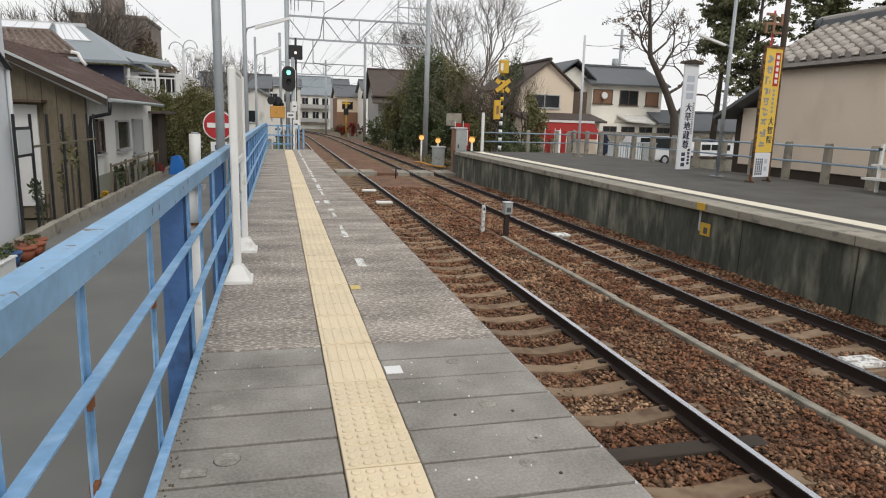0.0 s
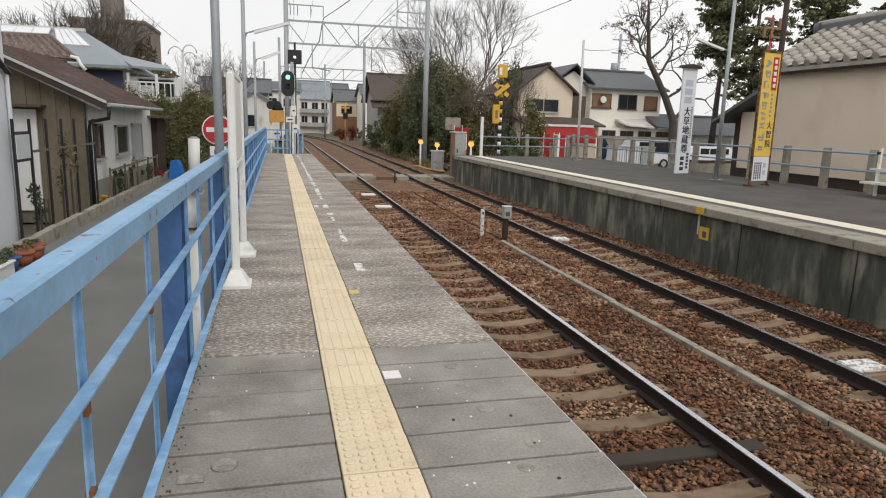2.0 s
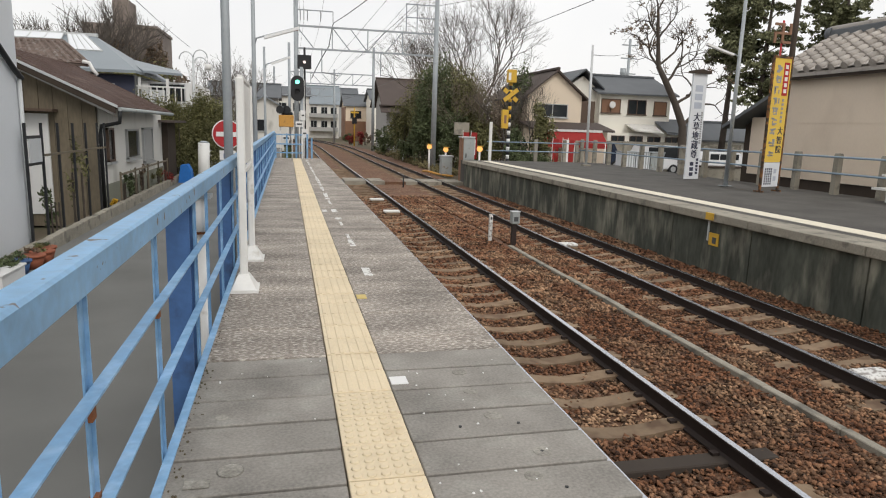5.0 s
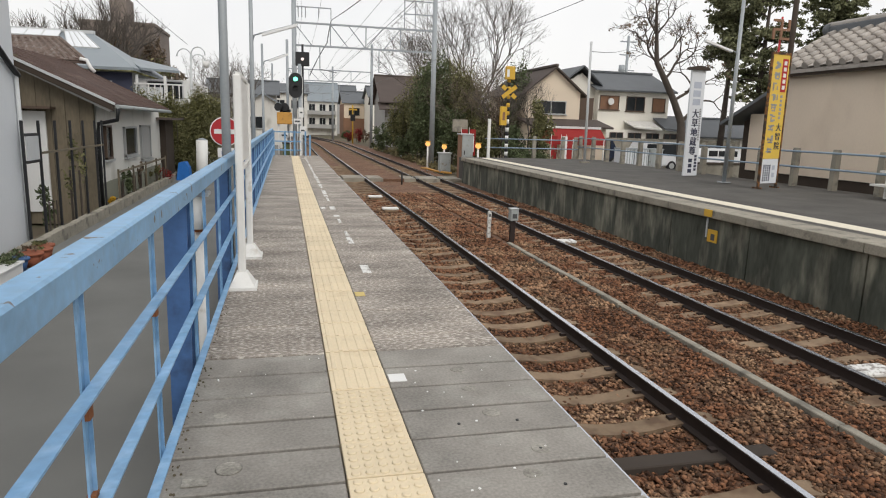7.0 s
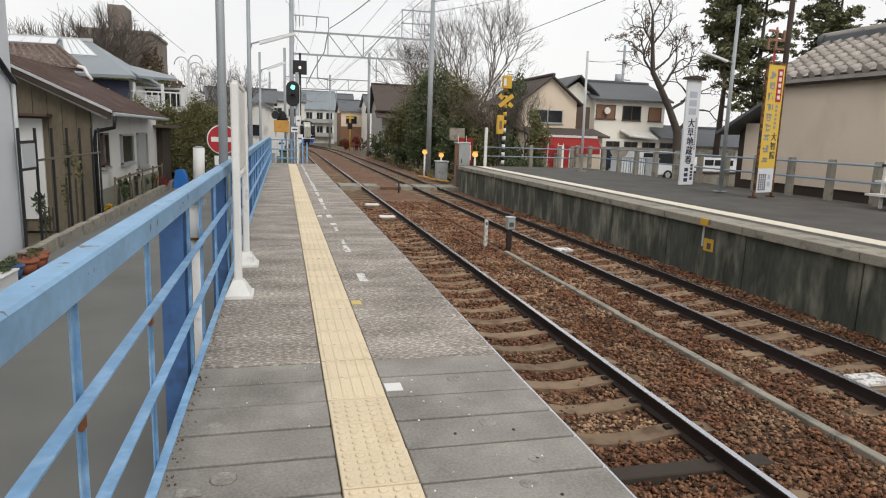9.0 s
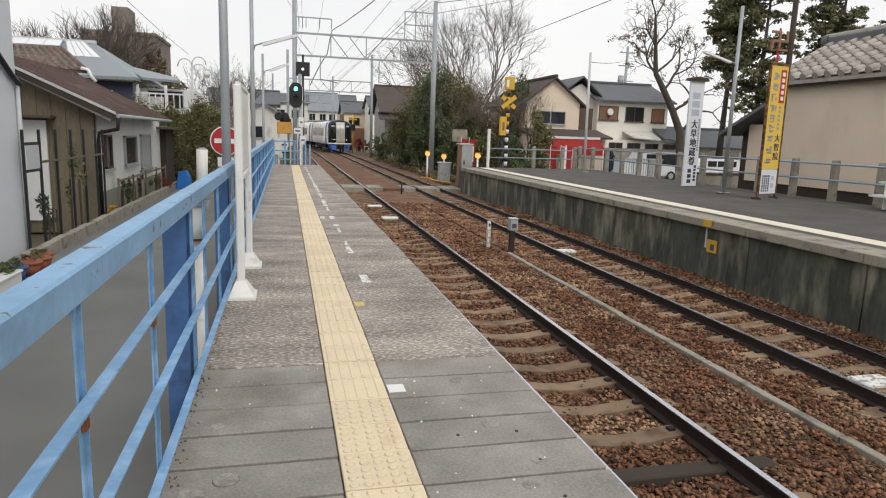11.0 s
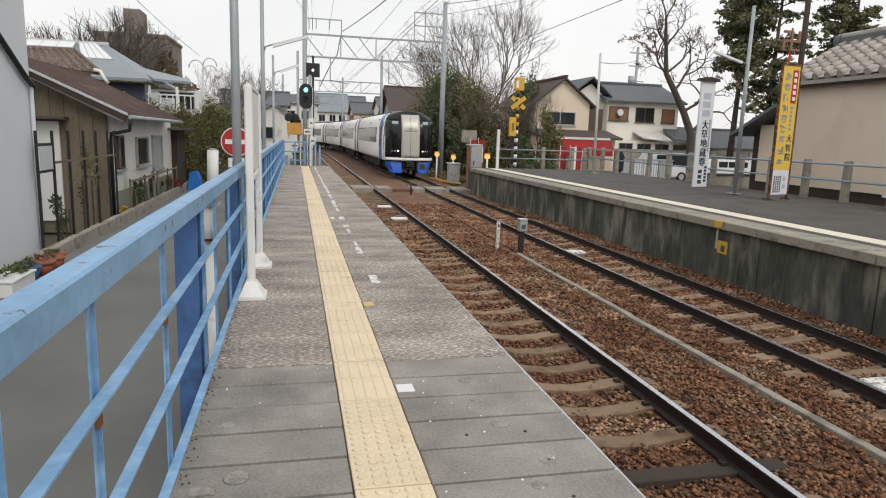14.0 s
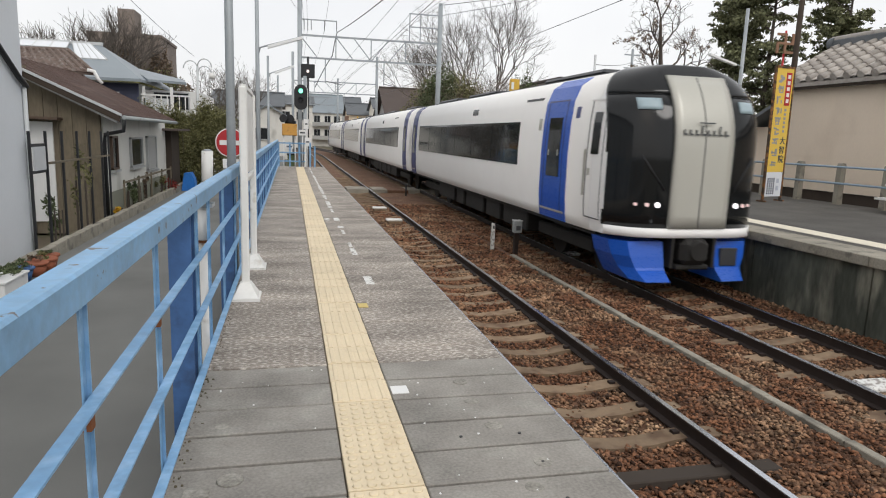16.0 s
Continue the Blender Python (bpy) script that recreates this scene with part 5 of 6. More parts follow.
ribs(*[(x, y, z + 0.02) for x, y, z in UP], 0.27, 0.06, "tile_roll", "roof_tile_brown", h1)
for k in range(5):
    lo_, hi_ = Vector(UP[0]).lerp(Vector(UP[3]), k / 5), Vector(UP[1]).lerp(Vector(UP[2]), k / 5)
    part("tile_course", cyl(BM(), lo_, hi_, 0.035, n=5), "roof_tile_brown", h1)
part("upper_wall", box(BM(), -8.60, -7.77, 24.75, 28.2, -1.2, 3.19), "boards", h1)
part("upper_ridge", cyl(BM(), UP[3], UP[2], 0.09, n=8), "roof_tile_brown", h1)
part("back_slope", roof_slope(UP[3], UP[2], (-7.67, 28.6, 3.15), (-9.30, 28.6, 3.24), 0.1), "roof_tile_brown", h1)
part("verge_trim", tube(BM(), [(-6.55, 24.5, 3.21), (-6.35, 24.5, 3.17), (-6.25, 24.5, 2.95), (-6.13, 24.5, 2.79)], 0.06, 8), "white", h1, "white gutter elbow")
for y0, y1, z0, z1, mt in ((18.0, 18.6, 0.3, 1.15, "bronze"), (20.05, 21.55, 0.26, 1.1, "black"), (22.2, 23.65, 0.05, 1.13, "plaster")):
    fr = BM()
    for a, c, d, e in ((y0, y1, z0, z0 + 0.05), (y0, y1, z1 - 0.05, z1), (y0, y0 + 0.05, z0, z1), (y1 - 0.05, y1, z0, z1)):
        box(fr, -4.40, -4.33, a, c, d, e)
    w = part("window", fr, "alu" if mt != "bronze" else "bronze", h1)
    part("pane", box(BM(), -4.39, -4.37, y0 + 0.05, y1 - 0.05, z0 + 0.05, z1 - 0.05), "glass" if mt != "plaster" else "grey_wall", w)
    part("sill", box(BM(), -4.40, -4.29, y0 - 0.04, y1 + 0.04, z0 - 0.06, z0), "alu", w)
part("door", box(BM(), -6.25, -5.42, 17.19, 17.25, -0.9, 1.45), "white", h1, "white front door"), part("door_canopy", box(BM(), -6.5, -5.2, 16.85, 17.25, 1.5, 1.56), "bronze", h1)
part("porch", box(BM(), -4.7, -4.2, 25.62, 27.3, -1.2, 1.3), "dark_wood_and_shade", h1, "dark timber porch"), part("porch_roof", box(BM(), -4.75, -3.85, 25.0, 27.7, 1.3, 1.38), "roof_dull", h1)

# white building by the street
wh = thing("house", "white-walled house end standing close to the street", "house")
part("wall", box(BM(), -9, -4.28, 2.5, 12.35, -1.2, 5.4), "white_wall", wh)
part("roof", roof_slope((-4.0, 2.2, 5.35), (-4.0, 12.6, 5.35), (-6.6, 12.6, 6.6), (-6.6, 2.2, 6.6)), "tile_dark", wh)
part("downpipe", tube(BM(), [(-4.22, 9.5, 3.6), (-4.22, 12.0, 2.15), (-4.22, 12.32, 2.0)], 0.045, 8), "black", wh, "slanting black pipe")
part("corner_pipe", cyl(BM(), (-4.24, 12.28, -0.9), (-4.24, 12.28, 2.0), 0.035, n=8), "galv_light", wh)

# iron fence and garden edge
iron = thing("iron_fence", "tall thin black iron posts with a pale rail before a house", "fence")
for y in (12.1, 12.85, 13.7, 14.6, 15.45, 16.35, 16.95):
    part("bar", box(BM(), -4.185, -4.145, y - 0.02, y + 0.02, -0.85, 1.28), "black", iron)
part("rail", box(BM(), -4.17, -4.14, 12.85, 16.95, 0.70, 0.74), "boards", iron)
part("plate", box(BM(), -4.16, -4.14, 12.2, 12.75, 0.62, 1.02), "galv_light", iron)
part("plate_frame", box(BM(), -4.18, -4.155, 12.15, 12.8, 0.57, 0.62), "black", iron), part("plate_frame", box(BM(), -4.18, -4.155, 12.15, 12.8, 1.02, 1.07), "black", iron)
kerb = thing("garden_kerb", "low concrete block kerb along the street gardens", "kerb")
for k in range(38):
    part("block", box(BM(), -4.12, -3.98, 9.0 + 0.5 * k + 0.005, 9.5 + 0.5 * k - 0.005, -1.2, -0.68 + 0.01 * ((k * 7) % 3), 0.012), "coping", kerb)
structure("garden_ground", box(BM(), -4.38, -4.12, 9, 28, -1.2, -0.78), "earth", "narrow bed of dark garden soil", "soil")
for k in range(9):
    if k % 2 == 0:
        part("picket", box(BM(), -4.17, -4.13, 18.2 + 0.85 * k - 0.03, 18.2 + 0.85 * k + 0.03, -0.8, 0.05), "boards", iron)
part("rail", box(BM(), -4.17, -4.14, 18.2, 25.1, -0.05, 0.0), "boards", iron)


# ---- plants ----
def leaf_cloud(acc, rng, centre, radii, n, size):
    """Small leaf blades in clumps inside an uneven ellipsoid, added to the list acc."""
    c, r = np.array(centre, float), np.array(radii, float)
    k = max(3, n // 55)
    clumps = rng.normal(size=(k, 3))
    clumps /= np.linalg.norm(clumps, axis=1)[:, None]
    clumps *= rng.uniform(0.35, 1.0, (k, 1)) ** 0.6
    p = c + (clumps[np.arange(n) % k] + rng.normal(size=(n, 3)) * 0.20) * r
    u, v = rng.normal(size=(n, 3)), rng.normal(size=(n, 3))
    u /= np.linalg.norm(u, axis=1)[:, None]
    v -= u * (u * v).sum(1)[:, None]
    v /= np.linalg.norm(v, axis=1)[:, None]
    s = size * rng.uniform(0.5, 1.3, (n, 1))
    acc.append(np.stack([p - u * s, p - v * s * 0.45, p + u * s, p + v * s * 0.45], 1).reshape(-1, 3))


def leaf_mesh(acc, material):
    w = np.concatenate(acc)
    me = bpy.data.meshes.new("foliage")
    me.vertices.add(len(w)), me.loops.add(len(w)), me.polygons.add(len(w) // 4)
    me.vertices.foreach_set("co", w.astype(np.float32).ravel())
    me.loops.foreach_set("vertex_index", np.arange(len(w), dtype=np.int32))
    me.polygons.foreach_set("loop_start", np.arange(0, len(w), 4, dtype=np.int32))
    me.update(), me.validate()
    me.materials.append(M[material])
    return me


def shrub(name, label, cat, x, y, z, radii, n, size, leaf, seed, lobes=1, trunk=0.0, group=""):
    rng = np.random.default_rng(seed)
    sh = thing(name, label, cat, group)
    acc = []
    rx, ry, rz_ = radii
    for i in range(lobes):
        off = np.array((rng.uniform(-0.6, 0.6) * rx, rng.uniform(-0.6, 0.6) * ry, rng.uniform(-0.5, 0.5) * rz_)) if lobes > 1 else np.zeros(3)
        f = 0.6 if lobes > 1 else 1.0
        leaf_cloud(acc, rng, (x + off[0], y + off[1], z + rz_ + off[2]), (rx * f, ry * f, rz_ * f), n // lobes, size)
    tagged(part("foliage", leaf_mesh(acc, leaf), None, sh), kind="stuff")
    t = BM()
    for i in range(4):
        a = rng.uniform(0, 6.28)
        cyl(t, (x + 0.1 * math.cos(a), y + 0.1 * math.sin(a), z - 0.2), (x + rx * 0.5 * math.cos(a), y + ry * 0.4 * math.sin(a), z + rz_ * 1.3), max(0.02, trunk or rx * 0.05), 0.015, n=6)
    tagged(part("stem", t, "bark", sh), kind="stuff")
    return sh


def branch(bm, rng, p, d, length, r, level, spread, up=0.12, kids=(3, 5)):
    n = 3 if level > 1 else 2
    q = p.copy()
    for i in range(n):
        d = (d + Vector(rng.normal(size=3)) * 0.16 + Vector((0, 0, up))).normalized()
        e = q + d * (length / n)
        cyl(bm, q, e, r * (1 - 0.25 * i / n), r * (1 - 0.25 * (i + 1) / n), n=7 if r > 0.06 else (5 if r > 0.02 else 3), caps=False)
        q = e
    if level <= 0:
        return
    m = int(rng.integers(kids[0], kids[1] + 1))
    for i in range(m):
        a = d.orthogonal().normalized()
        a.rotate(Matrix.Rotation(6.283 * (i + rng.random() * 0.6) / m, 3, d))
        nd = (d * (1.0 - 0.25 * rng.random()) + a * spread * rng.uniform(0.6, 1.3)).normalized()
        start = q if i < 2 else p.lerp(q, rng.uniform(0.55, 1.0))
        branch(bm, rng, start, nd, length * rng.uniform(0.58, 0.82), r * 0.58, level - 1, spread, up, kids)


def bare_tree(label, x, y, z, height, r, seed, levels=4, spread=0.7, lean=(0, 0), material="bark_pale", kids=(3, 4), group="bare trees", trunk_part=0.34):
    rng = np.random.default_rng(seed)
    tr = thing("bare_tree", label, "tree", group)
    t = BM()
    p, d = cs(x, y, z), Vector((lean[0], lean[1], 1)).normalized()
    hgt = height * trunk_part
    q = p + d * hgt
    cyl(t, p - cs(0, 0, 0.3), p + d * hgt * 0.5, r * 1.25, r, n=10, caps=False)
    cyl(t, p + d * hgt * 0.5, q, r, r * 0.8, n=10, caps=False)
    part("trunk", t, material, tr)
    b = BM()
    for i in range(4):
        a = Vector((math.cos(1.57 * i + rng.random()), math.sin(1.57 * i + rng.random()), 0))
        branch(b, rng, q - d * hgt * 0.12 * i, (d + a * spread).normalized(), height * 0.27, r * 0.55, levels, spread * 0.75, 0.1, kids)
    tagged(part("branchwork", b, material, tr), kind="stuff")
    return tr


def pine(label, x, y, z, height, crown, seed, low=0.4):
    rng = np.random.default_rng(seed)
    tr = thing("pine_tree", label, "tree", "pine trees")
    part("trunk", cyl(BM(), (x, y, z - 0.3), (x + 0.3, y, z + height * 0.95), 0.26, 0.06, n=10), "bark", tr)
    b, acc = BM(), []
    for i in range(44):
        h = z + height * rng.uniform(low, 1.0)
        a, ln = rng.uniform(0, 6.28), crown * rng.uniform(0.4, 1.0) * (1.3 - 0.6 * (h - z) / height)
        e = cs(x + ln * math.cos(a), y + ln * math.sin(a), h + rng.uniform(-0.2, 0.5))
        cyl(b, (x + 0.2, y, h - 0.3), e, 0.05, 0.02, n=5)
        for k in range(4):
            c = cs(x, y, h).lerp(e, 0.4 + 0.22 * k)
            leaf_cloud(acc, rng, c + cs(rng.uniform(-.3, .3), rng.uniform(-.3, .3), 0.1), (0.62, 0.62, 0.36), 95, 0.14)
    tagged(part("branchwork", b, "bark", tr), kind="stuff")
    tagged(part("needles", leaf_mesh(acc, "leaf_pine"), None, tr), kind="stuff")


def gnarled_tree():
    rng = np.random.default_rng(7)
    tr = thing("bare_tree", "gnarled leafless street tree with knotted dark limbs", "tree", "bare trees")
    pts = [cs(22.5, 34, -1.2), cs(22.2, 34, 2.0), cs(21.6, 34, 3.2), cs(20.9, 34, 4.35), cs(20.3, 34, 5.25), cs(20.15, 34, 6.7), cs(20.0, 34, 8.2)]
    rad = [0.27, 0.22, 0.19, 0.17, 0.14, 0.10, 0.07]
    t = BM()
    for i in range(6):
        cyl(t, pts[i], pts[i + 1], rad[i], rad[i + 1], n=9, caps=False)
    part("trunk", t, "bark", tr)
    b = BM()
    for i, d, ln, r, lv in ((1, (0.85, 0.1, 0.8), 1.9, 0.10, 4), (2, (0.9, 0.2, 0.55), 1.5, 0.09, 4), (3, (0.75, -0.2, 0.75), 1.5, 0.08, 4), (3, (-0.5, 0.3, 0.8), 1.2, 0.06, 4), (4, (-0.85, 0.1, 0.5), 1.2, 0.07, 4), (4, (0.8, 0.2, 0.7), 1.3, 0.07, 4),
                            (5, (-0.6, -0.2, 0.8), 1.1, 0.06, 4), (5, (0.7, 0.1, 0.8), 1.1, 0.06, 4), (6, (-0.3, 0, 1), 1.0, 0.05, 4), (6, (0.4, 0, 1), 1.0, 0.05, 4)):
        branch(b, rng, pts[i], Vector(d).normalized(), ln, r, lv, 0.8, 0.04, (2, 4))
    ends = [v.co.copy() for v in b.verts if v.co.z > 4.0]
    tagged(part("branchwork", b, "bark", tr), kind="stuff")
    acc = []
    for i in range(60):
        leaf_cloud(acc, rng, ends[int(rng.integers(len(ends)))], (0.28, 0.28, 0.22), 26, 0.075)
    tagged(part("dry_leaves", leaf_mesh(acc, "leaf_brown"), None, tr, "clinging brown leaves"), kind="stuff")


# shrubs and trees right of the line, behind the crossing
SHRUBS = ((9.5, 47, 1.2, 1.8, 3200, "leaf_dark"), (9.9, 45.5, 1.3, 3.6, 7500, "leaf_dark"), (11.0, 47, 1.7, 3.8, 8000, "leaf_olive"), (12.5, 45, 1.5, 3.3, 5200, "leaf_olive"), (13.4, 46, 1.5, 2.6, 2600, "leaf_brown"),
          (11.0, 43.5, 1.2, 1.8, 3600, "leaf_dark"), (12.6, 43, 1.4, 1.7, 3600, "leaf_olive"), (14.6, 44, 1.3, 2.4, 1800, "leaf_brown"), (15.5, 43.5, 0.9, 3.4, 6500, "leaf_dark"), (10.2, 56, 1.8, 1.7, 2600, "leaf_dark"),
          (8.9, 60, 1.1, 1.3, 1500, "leaf_dark"), (13.6, 37.5, 0.9, 1.5, 2200, "leaf_dark"), (14.7, 37, 0.8, 2.1, 2200, "leaf_olive"), (12.4, 54, 2.0, 2.4, 3000, "leaf_brown"), (9.7, 55, 1.2, 2.6, 3800, "leaf_olive"), (10.9, 53, 1.5, 3.6, 5200, "leaf_olive"), (9.0, 50, 0.8, 1.3, 1500, "leaf_dark"))
WORDS = {"leaf_dark": "dense dark evergreen shrub beside the track", "leaf_olive": "tall olive-green evergreen shrub beside the track", "leaf_brown": "thin brown winter shrub with dry leaves",
         "leaf_pine": "dark green conifer shrub beside the crossing"}
for i, (x, y, rx, rz_, n, lf) in enumerate(SHRUBS):
    shrub("shrub", WORDS[lf], "shrub", x, y, -1.2, (rx, 1.2, rz_), int(n * 1.7), 0.095, lf, 40 + i, 10, 0.05, "trackside shrubs")
bare_tree("tall leafless tree with a fine spreading crown", 16.9, 58, -1.2, 14.0, 0.19, 3, 5, 0.6, kids=(3, 4))
bare_tree("leafless tree with a dense crown of twigs", 12.9, 59, -1.2, 11.0, 0.15, 5, 5, 0.62, kids=(3, 4))
bare_tree("leafless tree with many upright twigs", 21.0, 66, -1.2, 9.5, 0.12, 9, 4, 0.6)
bare_tree("slender leafless tree by the far platform", 15.2, 40, -1.0, 5.6, 0.06, 12, 4, 0.6)
bare_tree("slender leafless tree by the crossing", 13.8, 41, -1.0, 5.6, 0.06, 13, 4, 0.6)
for i, (x, y, hh) in enumerate(((12.5, 44.6, 8.4), (13.3, 45.2, 7.6), (14.1, 44.2, 6.6), (11.7, 48.0, 9.2), (14.9, 43.2, 5.4))):
    bare_tree("brown twiggy leafless bush beside the shrubs", x, y, -1.2, hh, 0.055, 210 + i, 5, 0.55, kids=(3, 4), material="bark_brown", group="bare bushes", trunk_part=0.12)
gnarled_tree()
pine("tall dark pine with layered boughs", 31.0, 39, -0.9, 13.5, 2.7, 31, 0.30)
pine("tall dark pine with layered boughs", 30.0, 41, -0.9, 12.0, 1.9, 32, 0.6)
pine("tall dark pine behind the tiled roof", 36.0, 38, -0.9, 13.0, 2.7, 33, 0.55)
pine("tall dark pine behind the tiled roof", 40.0, 36, -0.9, 13.0, 2.6, 34, 0.6)
rng_g = np.random.default_rng(77)
acc_g = []
for _ in range(170):
    gy_ = rng_g.uniform(34.5, 66)
    leaf_cloud(acc_g, rng_g, (8.55 + abs(rng_g.normal()) * 0.7, gy_, -1.1 + rng_g.uniform(0, 0.12)), (0.22, 0.3, 0.16), 40, 0.085)
grass = part("dry_grass", leaf_mesh(acc_g, "leaf_straw"), None)
tagged(grass, "dull straw-coloured weeds along the track edge", "grass", kind="stuff")
# left side plants
for i in range(5):
    shrub("hedge", "clipped olive-green hedge beside the street", "hedge", -5.5 + 0.62 * i, 29.0 + 0.3 * (i % 2), -1.2, (0.8, 0.6, 1.80), 15000, 0.05, "leaf_hedge" if i % 2 else "leaf_olive", 70 + i, 9, 0.03, "hedge plants")
for i, (x, y, r, h, lf) in enumerate(((-4.25, 19.2, 0.16, 0.35, "leaf_dark"), (-4.25, 20.1, 0.18, 0.40, "leaf_dark"), (-4.25, 21.6, 0.18, 0.35, "leaf_brown"), (-4.22, 23.2, 0.2, 0.3, "leaf_olive"), (-4.2, 24.6, 0.3, 0.33, "leaf_red"), (-4.25, 15.0, 0.2, 0.8, "leaf_olive"), (-4.3, 13.6, 0.2, 0.45, "leaf_dark"), (-4.2, 17.9, 0.12, 0.1, "leaf_yellow"))):
    shrub("garden_plant", "small garden plant beside the kerb", "plant", x, y, -0.78, (r, r, h), 260, 0.05, lf, 90 + i, 1, 0.012, "garden plants")
for i, (x, y, mt, lf) in enumerate(((-3.86, 10.55, "blue_dark", "leaf_dark"), (-3.80, 10.95, "terracotta", "leaf_brown"), (-3.78, 11.3, "terracotta", "leaf_olive"), (-3.86, 11.65, "terracotta", "leaf_dark"))):
    pt = thing("flower_pot", "small planted flower pot on the street edge", "flower pot", "flower pots")
    part("pot", cyl(BM(), (x, y, -0.9), (x, y, -0.70), 0.12, 0.17, n=16), mt, pt)
    part("rim", cyl(BM(), (x, y, -0.72), (x, y, -0.69), 0.185, 0.185, n=16), mt, pt)
    acc = []
    leaf_cloud(acc, np.random.default_rng(i), (x, y, -0.64), (0.13, 0.13, 0.07), 130, 0.03)
    tagged(part("foliage", leaf_mesh(acc, lf), None, pt), kind="stuff")
trough_p = thing("planter_box", "white plastic planter box with low green plants", "planter")
part("box", box(BM(), -3.98, -3.66, 9.45, 10.25, -0.9, -0.70, 0.01), "white", trough_p), part("rim", box(BM(), -4.0, -3.64, 9.43, 10.27, -0.70, -0.67, 0.006), "white", trough_p)
acc = []
leaf_cloud(acc, np.random.default_rng(9), (-3.82, 9.85, -0.62), (0.14, 0.38, 0.09), 420, 0.035)
tagged(part("foliage", leaf_mesh(acc, "leaf_dark"), None, trough_p), kind="stuff")
bare_tree("large leafless tree behind the houses", -16.2, 60, -1.2, 11.5, 0.26, 41, 4, 0.62)
bare_tree("large leafless tree behind the houses", -14.4, 61, -1.2, 12.0, 0.24, 42, 4, 0.6)
bare_tree("small leafless tree at the street's end", -3.2, 48, -1.2, 7.4, 0.12, 43, 4, 0.7)
bare_tree("small leafless tree at the street's end", -5.4, 52, -1.2, 7.4, 0.12, 44, 4, 0.7)
for i, (x, r, h) in enumerate(((-14.5, 2.6, 3.4), (-11.5, 2.6, 3.6), (-8.6, 1.9, 3.2), (-12.8, 2.0, 3.9))):
    shrub("tree_mass", "dense dull evergreen trees behind the houses", "tree", x, 57, -0.5, (r, 1.4, h * 0.9), 4500, 0.17, "leaf_olive" if i % 2 else "leaf_brown", 60 + i, 6, 0.1, "trees behind the houses")

for i, (x, y, z, r, h, lf) in enumerate(((-11.3, 64.6, 2.6, 0.9, 3.0, "leaf_brown"), (-10.4, 64, 0.5, 1.1, 3.4, "leaf_olive"), (-12.6, 64.6, 1.5, 1.5, 3.2, "leaf_olive"), (-16.0, 64.0, 2.5, 1.6, 3.0, "leaf_olive"), (-11.2, 50, 0.4, 1.9, 2.0, "leaf_hedge"), (-14.4, 63.5, 3.0, 1.6, 2.8, "leaf_brown"))):
    shrub("tree_mass", "ivy-grown dull evergreen thicket against the concrete block", "tree", x, y, z, (r, 1.0, h), 4200, 0.13, lf, 160 + i, 7, 0.08, "trees behind the houses")

# ---- other buildings ----
h2 = thing("house", "two-storey house with a blue-grey metal roof and white balcony", "house")
part("wall", box(BM(), -12, -6.2, 30.2, 37, -1.2, 3.2), "grey_wall", h2)
part("dark_wall", box(BM(), -8.6, -6.15, 30.1, 30.2, 1.5, 3.15), "navy_ink", h2)
part("roof", roof_slope((-12.5, 29.6, 3.3), (-5.95, 29.6, 3.34), (-8.5, 34, 5.05), (-12.5, 34, 5.05)), "roof_blue", h2)
part("roof", roof_slope((-5.95, 29.6, 3.34), (-5.95, 38, 3.34), (-8.5, 34.2, 5.05), (-8.5, 34, 5.05)), "roof_blue", h2)
part("ridge", box(BM(), -12.5, -8.4, 33.9, 34.1, 5.02, 5.16), "galv_light", h2)
SOLAR = (((-12.4, 33.05), (-9.65, 33.05), (-9.75, 33.9), (-12.4, 33.9)), ((-8.98, 31.85), (-7.7, 31.8), (-8.9, 33.88), (-9.62, 33.85)))
for quad in SOLAR:
    up = [(x, y, 3.3 + 0.42 * (y - 29.6)) for x, y in quad]
    panel = part("solar_panel", roof_slope(*up, 0.08), "panel_glass", h2, "pale solar water panel")
    for k in range(5):
        u = k / 4
        part("panel_frame", cyl(BM(), Vector(up[0]).lerp(Vector(up[1]), u), Vector(up[3]).lerp(Vector(up[2]), u), 0.022, n=5), "alu", panel)
    for i, j in ((0, 1), (3, 2)):
        part("panel_frame", cyl(BM(), up[i], up[j], 0.022, n=5), "alu", panel)
part("annex_wall", box(BM(), -6.2, -3.9, 31.2, 37, -1.2, 3.0), "white", h2)
part("annex_roof", roof_slope((-5.86, 30.60, 3.41), (-4.34, 30.60, 3.35), (-5.23, 36.00, 3.82), (-7.86, 36.00, 4.36), 0.1), "roof_blue", h2)
part("balcony_floor", box(BM(), -6.1, -3.8, 30.3, 31.2, 1.95, 2.05), "white", h2), part("balcony_wall", box(BM(), -6.1, -5.0, 30.3, 30.36, 2.05, 2.62), "galv_light", h2)
for k in range(10):
    part("baluster", box(BM(), -6.05 + 0.24 * k, -6.01 + 0.24 * k, 30.28, 30.32, 2.05, 2.75), "white", h2)
part("balcony_rail", box(BM(), -6.1, -3.8, 30.26, 30.34, 2.72, 2.78), "white", h2)
for x in (-6.0, -4.9, -3.9):
    part("balcony_post", box(BM(), x - 0.05, x + 0.05, 30.3, 30.4, 1.95, 3.1), "white", h2)
window(h2, -5.8, -4.3, 2.15, 2.95, 31.2, "alu", 2), window(h2, -8.3, -6.9, 1.9, 2.8, 30.1, "alu", 2)

